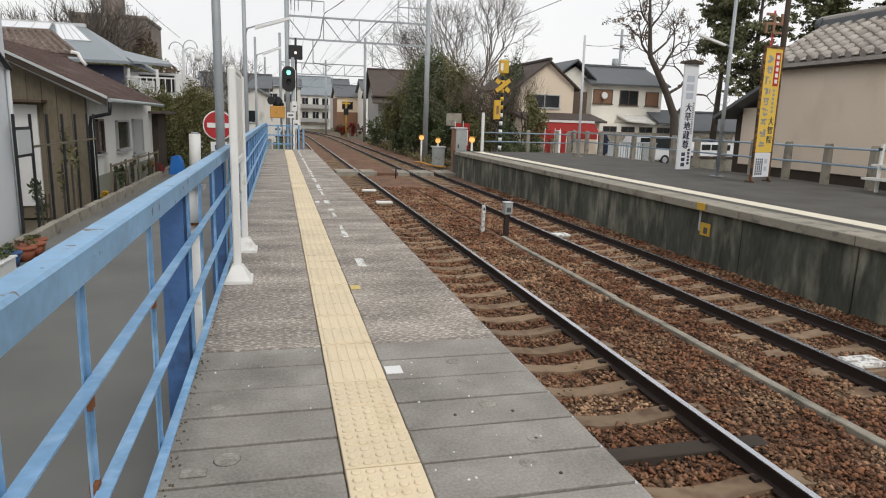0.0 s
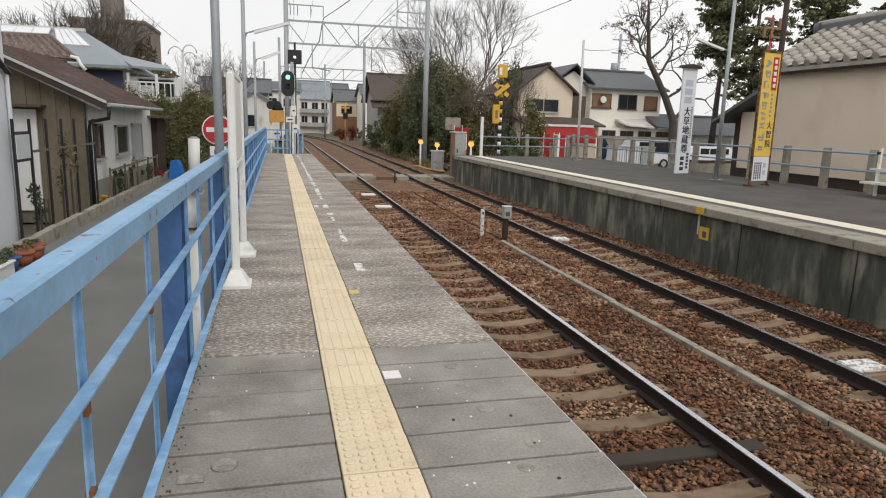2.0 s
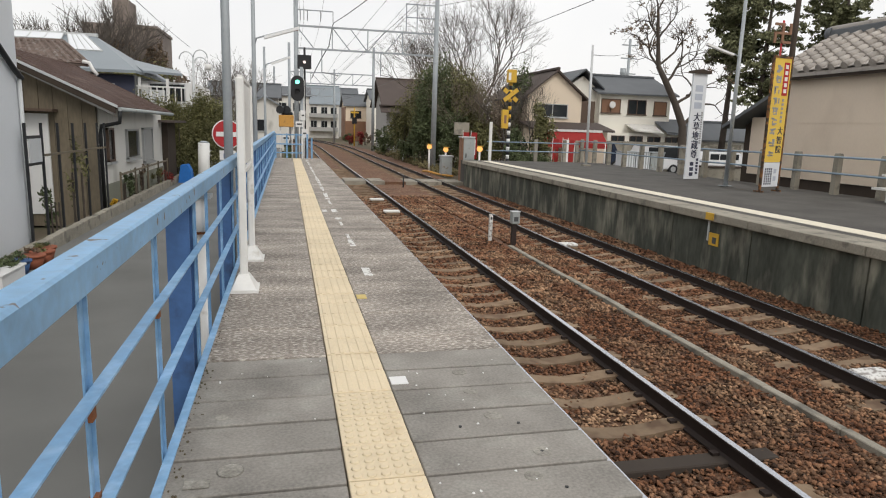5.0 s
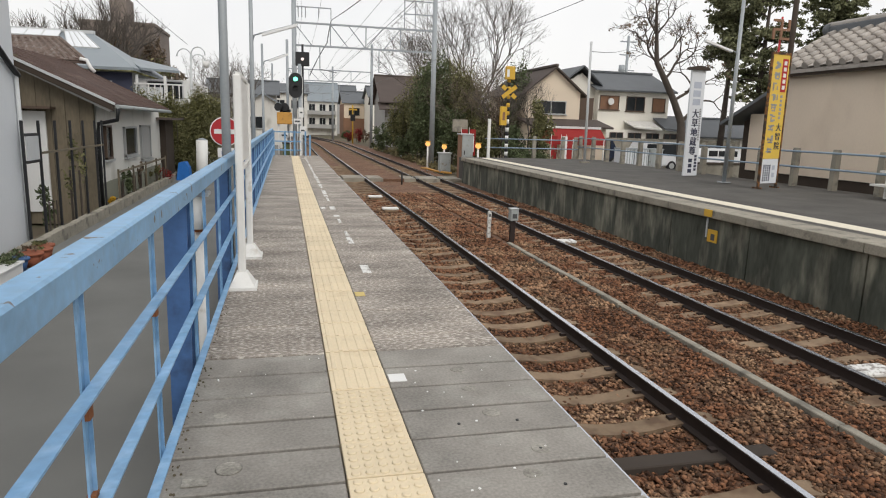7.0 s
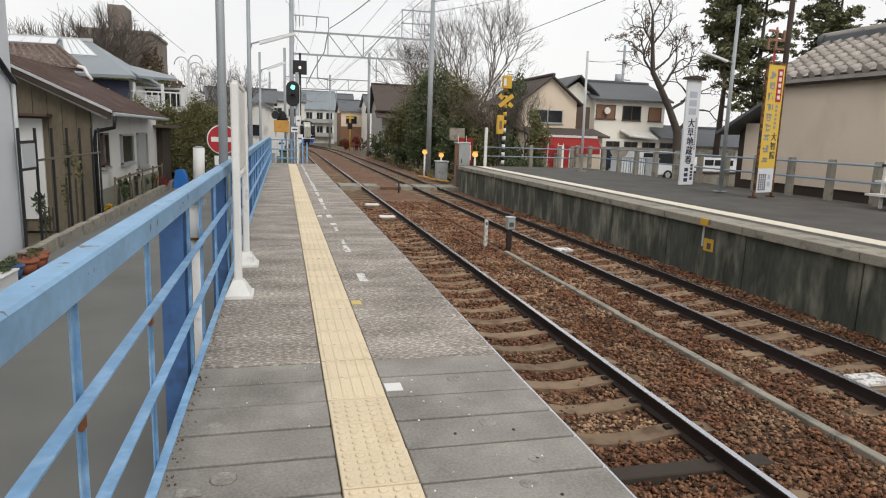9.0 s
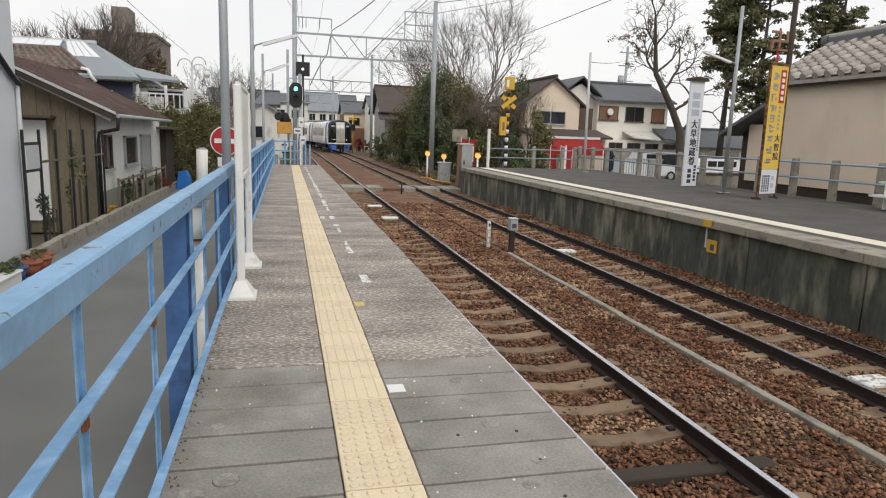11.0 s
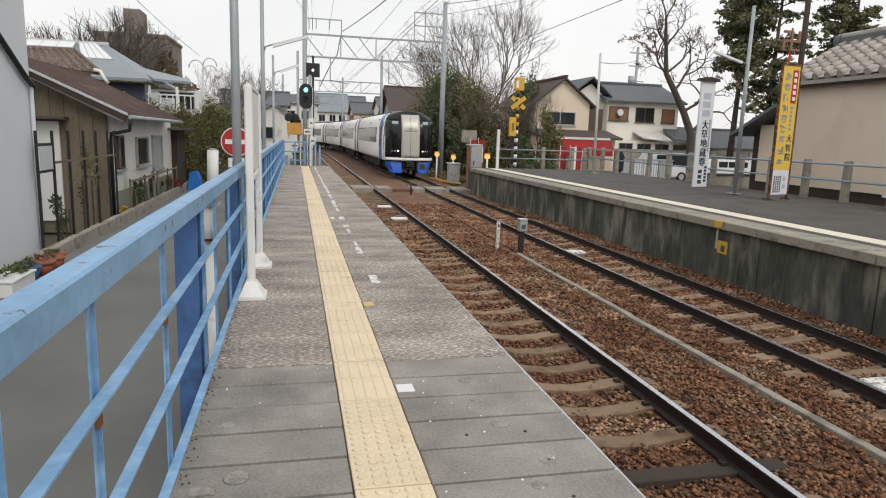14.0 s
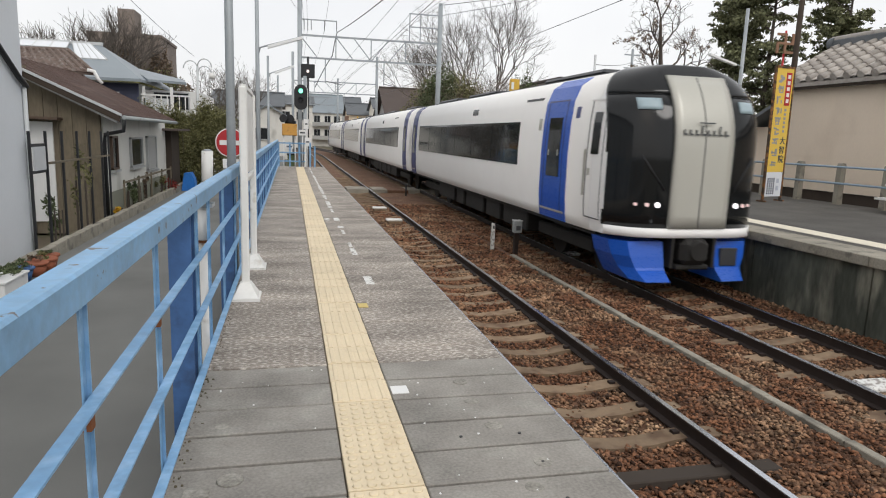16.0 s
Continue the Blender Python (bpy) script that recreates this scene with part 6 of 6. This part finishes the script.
blk = thing("apartment_block", "dull brown concrete block standing behind bare trees", "building")
part("wall", box(BM(), -17.5, -11.4, 66, 74, -1.2, 9.4), "brick", blk), part("tower", box(BM(), -15.2, -13.8, 67, 70, 9.4, 11.9), "brick", blk), part("parapet", box(BM(), -17.6, -11.3, 65.9, 74.1, 9.4, 9.65), "brick", blk)
for k in range(3):
    part("pilaster", box(BM(), -16.6 + 2.2 * k, -16.3 + 2.2 * k, 65.85, 66.0, -1.2, 9.4), "brick", blk)

low = gable_house("low white house with a pale green roof beside the line", -4.2, 64, 0, 4.4, 9, -1.2, 2.6, 3.9, "plaster", "roof_blue", 0.4, "y")
window(low, 0.8, 2.2, 0.6, 1.7, 0, "alu", 2)
low2 = gable_house("grey house behind the platform end", -9.0, 84, 0, 8.0, 8, -1.2, 4.6, 6.2, "grey_wall", "tile_dark", 0.4)
window(low2, 4.5, 6.5, 2.6, 3.8, 0, "alu", 2)
low3 = gable_house("grey house behind the platform end", -2.4, 112, 0, 6.0, 8, -1.2, 6.0, 7.4, "plaster", "tile_dark", 0.4)
for x in (0.8, 3.4):
    window(low3, x, x + 1.6, 3.4, 4.7, 0, "alu", 2)
low4 = gable_house("low dull house by the railway bend", -26, 96, 0, 14.0, 8, -1.2, 4.0, 5.6, "grey_wall", "roof_dull", 0.4)
low5 = gable_house("low dull house by the railway bend", -46, 92, 0, 18.0, 8, -1.2, 4.6, 6.2, "plaster", "tile_dark", 0.4)
far_a = gable_house("distant white three-storey house by the line", 3.9, 131, 0, 6.0, 8, -1.2, 5.6, 8.9, "plaster", "roof_blue", 0.4)
for x in (0.6, 2.6, 4.4):
    for z in (0.8, 3.4):
        window(far_a, x, x + 1.2, z, z + 1.3, 0, "alu", 2)
for z in (0.1, 2.7):
    part("balcony", box(BM(), 0.2, 5.8, -1.1, 0.0, z, z + 0.75), "grey_wall", far_a)
far_b = gable_house("distant beige house with a dark roof by the line", 9.6, 112, 0, 5.2, 8, -1.2, 4.8, 6.6, "cream", "tile_dark", 0.4)
window(far_b, 0.8, 2.6, 2.6, 3.8, 0, "bronze", 2)
part("timber_cladding", box(BM(), 0.0, 5.2, -0.08, 0.0, -1.2, 2.1), "brown_box", far_b), part("timber_cladding", box(BM(), -0.08, 0.0, 0.0, 8.0, -1.2, 4.4), "brown_box", far_b)
far_c = gable_house("distant pale house with a grey roof by the line", 13.0, 104, 0, 6, 8, -1.2, 5.6, 7.2, "ivory", "tile_dark", 0.4)
far_d = gable_house("distant grey house with a slate roof", 1.5, 150, 0, 14, 8, -1.2, 7.4, 9.6, "grey_wall", "tile_dark", 0.4)
bh = gable_house("house with a broad dull brown tiled roof behind shrubs", 10.9, 74, 0, 10.5, 9, -1.2, 4.2, 6.9, "grey_wall", "roof_dull", 0.7)
part("lower_roof", roof_slope((-0.8, -1.4, 3.0), (6.0, -1.4, 3.0), (6.0, 0.2, 3.8), (-0.8, 0.2, 3.8)), "roof_dull", bh)
window(bh, 0.8, 2.4, 1.2, 2.6, 0, "bronze", 2), window(bh, 3.0, 4.6, 1.2, 2.6, 0, "bronze", 2)
for i, (x, y, lf) in enumerate(((8.6, 92, "leaf_red"), (9.6, 90, "leaf_red"), (10.6, 91, "leaf_brown"), (9.0, 97, "leaf_dark"))):
    shrub("shrub", "dull red and brown shrub by the distant crossing", "shrub", x, y, -1.2, (0.9, 0.8, 0.9), 500, 0.16, lf, 120 + i, 3, 0.04, "far shrubs")
fx = thing("crossing_signal", "distant level crossing signal on a striped post", "crossing signal")
part("post", cyl(BM(), (8.3, 84, -1.2), (8.3, 84, 3.6), 0.09, n=8), "yellow", fx), part("lamp_box", box(BM(), 8.0, 8.6, 83.8, 84, 1.6, 2.4), "black", fx), part("cross_board", box(BM(), 7.8, 8.8, 83.7, 83.75, 2.9, 3.1), "yellow", fx, m=None)

pk = gable_house("cream rendered two-storey house with a brown gable roof", 15.65, 42, 0, 3.9, 8, -1.2, 3.95, 5.5, "cream", "roof_dull", 0.35, "y")
window(pk, 0.72, 2.9, 2.38, 3.26, 0, "alu", 2)
part("lower_roof", roof_slope((-0.5, -2.4, 1.65), (5.3, -2.4, 1.60), (5.3, 0.1, 2.1), (-0.5, 0.1, 2.1)), "roof_dull", pk), part("lower_wall", box(BM(), -0.2, 5.0, -1.9, 0, -1.2, 1.6), "cream", pk)
part("annex", box(BM(), 3.9, 5.4, 1.0, 7, -1.2, 3.6), "bronze", pk)
wt = gable_house("ivory two-storey house with a grey slate gable roof", 22.9, 46, 0, 5.9, 7, -1.2, 4.6, 5.95, "ivory", "tile_dark", 0.45)
part("side_gable", prism(BM(), [(-2.3, -1.2), (0.0, -1.2), (0.0, 4.7), (-1.2, 5.6), (-2.3, 4.9)], "y", 0.6, 6), "ivory", wt)
part("side_roof", roof_slope((-2.9, 0.0, 4.9), (-2.9, 6.8, 4.9), (-1.3, 6.8, 6.1), (-1.3, 0.0, 6.1)), "tile_dark", wt), part("side_roof", roof_slope((0.3, 0.0, 4.75), (0.3, 6.8, 4.75), (-1.3, 6.8, 6.1), (-1.3, 0.0, 6.1)), "tile_dark", wt)
window(wt, 0.1, 1.7, 2.95, 4.0, 0, "bronze", 2, glass="brown_box"), window(wt, 2.3, 3.85, 2.9, 4.0, 0, "bronze", 2), window(wt, 4.5, 5.6, 2.9, 3.95, 0, "bronze", 1, glass="brown_box")
part("dish", cyl(BM(), (0.9, -0.25, 3.55), (0.9, -0.32, 3.55), 0.26, 0.24, n=16), "white", wt, "small white satellite dish")
part("porch_roof", roof_slope((2.2, -1.6, 1.75), (4.6, -1.6, 1.6), (4.6, 0, 2.2), (2.2, 0, 2.2), 0.1), "plaster", wt)
part("lower_wall", box(BM(), 0.3, 6.4, -1.0, 0, -1.2, 1.5), "ivory", wt)
for k in range(4):
    window(wt, 0.6 + 1.5 * k, 1.7 + 1.5 * k, -0.2, 1.3, -1.0, "bronze", 2)
part("lower_roof", roof_slope((4.7, -1.8, 1.7), (7.6, -1.8, 1.5), (7.6, 0.3, 2.6), (4.7, 0.3, 2.6), 0.1), "tile_dark", wt)
shed = gable_house("low grey shed with a slate roof behind the parked cars", 30.0, 47, 0, 9, 5, -1.2, 1.4, 2.6, "plaster", "tile_dark", 0.5)

aw = thing("red_awning", "long red cloth awning with a white upper edge", "awning")
part("cloth", roof_slope((15.5, 38.6, 0.75), (19.9, 38.6, 0.85), (19.9, 39.4, 1.5), (15.5, 39.4, 1.45), 0.03), "red_cloth", aw)
part("valance", box(BM(), 15.5, 19.9, 38.58, 38.62, 0.45, 0.78), "red_cloth", aw), part("edge", box(BM(), 15.5, 19.9, 39.3, 39.4, 1.45, 1.6), "white", aw)
for x in (15.6, 17.7, 19.8):
    part("pole", cyl(BM(), (x, 38.6, -1.2), (x, 38.6, 0.8), 0.04, n=8), "white_steel", aw)
for x, y, c in ((15.1, 35.5, "red_cloth"), (15.5, 35.0, "white"), (16.0, 35.4, "red_cloth")):
    fb_ = thing("red_banner", "narrow cloth banner on a pole beside the lane", "banner", "temple banners")
    part("cloth", box(BM(), x - 0.18, x + 0.18, y, y + 0.02, -0.4, 1.0), c, fb_), part("pole", cyl(BM(), (x - 0.2, y, -1.2), (x - 0.2, y, 1.1), 0.02, n=6), "white_steel", fb_)

# tiled hall at right
hall = thing("temple_hall", "long beige clad building with a grey tiled roof", "building")
part("wall", box(BM(), 16.2, 20.2, 1.0, 20.55, 0.17, 2.15), "beige", hall)
part("upper_wall", box(BM(), 16.2, 20.2, 1.0, 19.2, 2.15, 3.5), "beige", hall)
# foundation coloured dark all over for the shadow it lies in
part("base", box(BM(), 16.27, 20.1, 1.0, 20.5, -1.25, 0.17), "dark_wood_and_shade", hall)
for k in range(9):
    part("cladding_joint", box(BM(), 16.192, 16.2, 1.0, 19.2 if k > 4 else 20.5, 0.5 + 0.36 * k, 0.504 + 0.36 * k), "beige", hall)
part("roof", roof_slope((15.8, 1.0, 3.5), (15.8, 19.4, 3.5), (18.2, 19.4, 4.87), (18.2, 1.0, 4.87), 0.12), "tile_grey", hall)
part("roof", roof_slope((20.6, 1.0, 3.5), (20.6, 19.4, 3.5), (18.2, 19.4, 4.87), (18.2, 1.0, 4.87), 0.12), "tile_grey", hall)
part("gable", prism(BM(), [(16.2, 3.4), (20.2, 3.4), (18.2, 4.75)], "y", 19.0, 19.15), "plaster", hall)
part("eave_board", box(BM(), 15.86, 15.92, 1.0, 19.35, 3.30, 3.42), "dark_wood_and_shade", hall)
part("soffit", box(BM(), 15.92, 16.2, 1.0, 19.2, 3.36, 3.40), "dark_wood_and_shade", hall)
part("low_roof", roof_slope((15.6, 19.15, 2.85), (15.6, 21.4, 1.85), (20, 21.4, 1.95), (20, 19.15, 2.95), 0.12), "tile_dark", hall)
part("low_wall", box(BM(), 16.4, 20, 20.55, 21.1, -1.25, 2.0), "dark_wood_and_shade", hall)
part("ridge", box(BM(), 18.05, 18.35, 1.0, 19.55, 4.85, 5.13, 0.04), "tile_dark", hall)
part("ridge_cap", cyl(BM(), (18.2, 1.0, 5.15), (18.2, 19.65, 5.15), 0.12, n=10), "tile_grey", hall)
part("ridge_end", cyl(BM(), (18.2, 19.5, 5.02), (18.2, 19.72, 5.02), 0.22, n=12), "tile_dark", hall)
for i in range(26):
    y = 19.25 - 0.48 * i
    a, c = cs(15.76, y, 3.54), cs(18.1, y, 4.88)
    for k in range(8):
        p0, p1 = a.lerp(c, k / 8), a.lerp(c, min(1.0, (k + 1.12) / 8))
        part("cover_tile", cyl(BM(), p0 + cs(0, 0, 0.03), p1, 0.125, 0.108, n=9), "tile_grey", hall)
        q0, q1 = p0 + cs(0, -0.24, 0.0), p1 + cs(0, -0.24, -0.01)
        part("pan_tile", box(BM(), -0.5 * (q1 - q0).length, 0.5 * (q1 - q0).length, -0.12, 0.12, -0.012, 0.012), "tile_grey", hall, m=Matrix.Translation((q0 + q1) / 2 + cs(0, 0, 0.015)) @ pose(0, 0, 0, 0, -math.degrees(math.atan2(1.34, 2.34)) + 1.5, 0))

# temple sign on a pole
ts = thing("temple_sign", "reddish brown temple emblem on a slim pole", "sign")
part("pole", cyl(BM(), (24.85, 30, -1.2), (24.85, 30, 7.4), 0.05, n=8), "red", ts)
em = BM()  # four-armed emblem
for a, c, d, e in ((-0.06, 0.06, -0.5, 0.5), (-0.5, -0.06, -0.06, 0.06), (0.06, 0.5, -0.06, 0.06), (0.06, 0.5, -0.5, -0.38), (-0.5, -0.06, 0.38, 0.5), (-0.5, -0.38, -0.5, -0.06), (0.38, 0.5, 0.06, 0.5)):
    box(em, 24.78 + a, 24.78 + c, 29.85, 29.93, 6.75 + d, 6.75 + e)
part("emblem", em, "brown_box", ts)
pole_k = thing("utility_pole", "dark utility pole behind the tiled hall", "utility pole")
part("pole", cyl(BM(), (26.0, 30.5, -1.2), (26.0, 30.5, 11.5), 0.17, 0.13, n=10), "dark_wood_and_shade", pole_k)
pole_u = thing("utility_pole", "distant grey utility pole with transformer and crossarms", "utility pole")
part("pole", cyl(BM(), (31.5, 58, -1.2), (31.5, 58, 10.2), 0.16, 0.12, n=10), "galv", pole_u)
for z in (9.6, 8.4, 7.0):
    part("crossarm", box(BM(), 30.7, 32.3, 57.95, 58.05, z, z + 0.1), "galv", pole_u)
part("transformer", cyl(BM(), (30.9, 57.8, 6.6), (30.9, 57.8, 7.5), 0.28, n=12), "galv", pole_u)


# ---- parked cars, bins and street things ----
def parked_car(label, x, y, rz, paint, van=False):
    c = thing("car", label, "car", "parked cars", pose(x, y, -0.96, 0, 0, rz))
    L, H = (3.6, 1.75) if van else (4.2, 1.45)
    pr = [(-L / 2, 0.28), (L / 2, 0.28), (L / 2, 0.75), (L / 2 - 0.15, 0.9), (L / 2 - (0.5 if van else 1.0), 0.95), (L / 2 - (0.9 if van else 1.6), H), (-L / 2 + 0.35, H), (-L / 2 + 0.05, 0.95), (-L / 2, 0.8)]
    b = prism(BM(), pr, "y", -0.8, 0.8)
    bmesh.ops.bevel(b, geom=list(b.edges), offset=0.06, segments=2, affect="EDGES")
    part("body", b, paint, c)
    for sg in (-1, 1):
        for a, e in ((-L / 2 + 0.5, -0.25), (-0.17, L / 2 - (1.05 if van else 1.65))):
            part("side_window", box(BM(), a, e, min(sg * 0.79, sg * 0.815), max(sg * 0.79, sg * 0.815), 0.98, H - 0.12), "glass", c)
        for xw in (-L / 2 + 0.75, L / 2 - 0.75):
            wv = part("wheel", cyl(BM(), (xw, sg * 0.62, 0.3), (xw, sg * 0.83, 0.3), 0.3, n=18), "black", c)
            part("rim", cyl(BM(), (xw, sg * 0.82, 0.3), (xw, sg * 0.845, 0.3), 0.18, n=12), "alu", wv)
        part("headlight", box(BM(), L / 2 - 0.06, L / 2 + 0.02, sg * 0.6 - 0.15, sg * 0.6 + 0.15, 0.62, 0.76), "alu", c)
    return c


parked_car("white parked hatchback behind the platform fence", 26.2, 36.9, 180, "car_white")
parked_car("white parked van behind the platform fence", 22.6, 37.6, 180, "car_white", True)
parked_car("dark parked car behind the platform fence", 28.6, 40.0, 0, "car_dark")
parked_car("dark parked car beside the lane", 20.4, 41.0, 0, "car_dark", True)
for k in range(3):
    st = thing("storage_box", "grey-blue corrugated storage box behind the fence", "storage box", "storage boxes")
    x = 18.1 + 0.9 * k
    part("body", box(BM(), x, x + 0.82, 33.2, 33.9, -1.2, 0.42), "white_wall" if k < 2 else "grey_box", st)
    for j in range(5):
        part("rib", box(BM(), x + 0.08 + 0.16 * j, x + 0.12 + 0.16 * j, 33.17, 33.2, -1.1, 0.4), "grey_box", st)
    part("lid", box(BM(), x - 0.03, x + 0.85, 33.15, 33.95, 0.42, 0.48), "galv", st)
for x in (17.6, 19.1):
    cbx = thing("crate", "beige covered crate on the ground behind the fence", "crate", "crates")
    part("body", box(BM(), x, x + 1.2, 25.0, 25.8, -1.2, 0.1), "coping", cbx), part("lid", box(BM(), x - 0.04, x + 1.24, 24.96, 25.84, 0.1, 0.16), "dark_wood_and_shade", cbx)
bw = thing("block_wall", "low dull brown block wall behind the parked cars", "wall")
part("wall", box(BM(), 22.0, 34.0, 44.0, 44.2, -1.2, 0.9), "coping", bw)
hd2 = shrub("hedge", "low clipped green hedge behind the end fence", "hedge", 12.6, 33.0, -1.1, (1.9, 0.4, 0.75), 2200, 0.06, "leaf_dark", 151, 6, 0.03)

ne = thing("no_entry_sign", "round red no-entry sign with a white bar", "road sign")
part("disc", cyl(BM(), (-1.5, 18.0, 1.08), (-1.5, 18.02, 1.08), 0.38, n=32), "white", ne), part("red_disc", cyl(BM(), (-1.5, 17.985, 1.08), (-1.5, 18.0, 1.08), 0.35, n=32), "red", ne)
part("bar", box(BM(), -1.77, -1.23, 17.97, 17.986, 1.02, 1.14), "white", ne), part("post", cyl(BM(), (-1.5, 18.06, -0.95), (-1.5, 18.06, 1.5), 0.035, n=8), "galv_light", ne)
part("plate", box(BM(), -1.7, -1.3, 17.98, 18.0, 0.42, 0.66), "white", ne), part("marking", box(BM(), -1.6, -1.4, 17.97, 17.981, 0.46, 0.58), "blue_dark", ne)
tk = thing("bollard", "white cylindrical bollard beside the street", "bollard")
part("body", cyl(BM(), (-2.82, 24, -1.0), (-2.78, 24, 0.66), 0.19, n=16), "white_steel", tk), part("cap", cyl(BM(), (-2.78, 24, 0.66), (-2.78, 24, 0.72), 0.19, 0.08, n=16), "galv", tk)
tp = thing("blue_tarp", "bundle under a bright blue tarpaulin", "tarpaulin")
part("cover", prism(BM(), [(-3.95, -0.9), (-3.45, -0.9), (-3.5, -0.45), (-3.62, -0.22), (-3.85, -0.25)], "y", 25.9, 26.5), "blue_tarp", tp)
sl = thing("street_lamp", "slim ornate street lamp with curled arms", "street lamp")
part("pole", cyl(BM(), (-3.9, 30, -1.1), (-3.78, 30, 4.0), 0.06, 0.045, n=10), "galv_light", sl)
for sg, z in ((1, 4.0), (1, 3.7), (-1, 3.9)):
    pts = [(-3.78 + sg * (0.28 - 0.28 * math.cos(a)), 30, z + 0.32 * math.sin(a)) for a in [math.pi * k / 8 for k in range(9)]]
    part("curl", tube(BM(), pts, 0.025, 6), "galv_light", sl)
part("lantern", cyl(BM(), (-3.2, 30, 3.5), (-3.2, 30, 3.75), 0.12, 0.16, n=12), "white", sl)


motions()
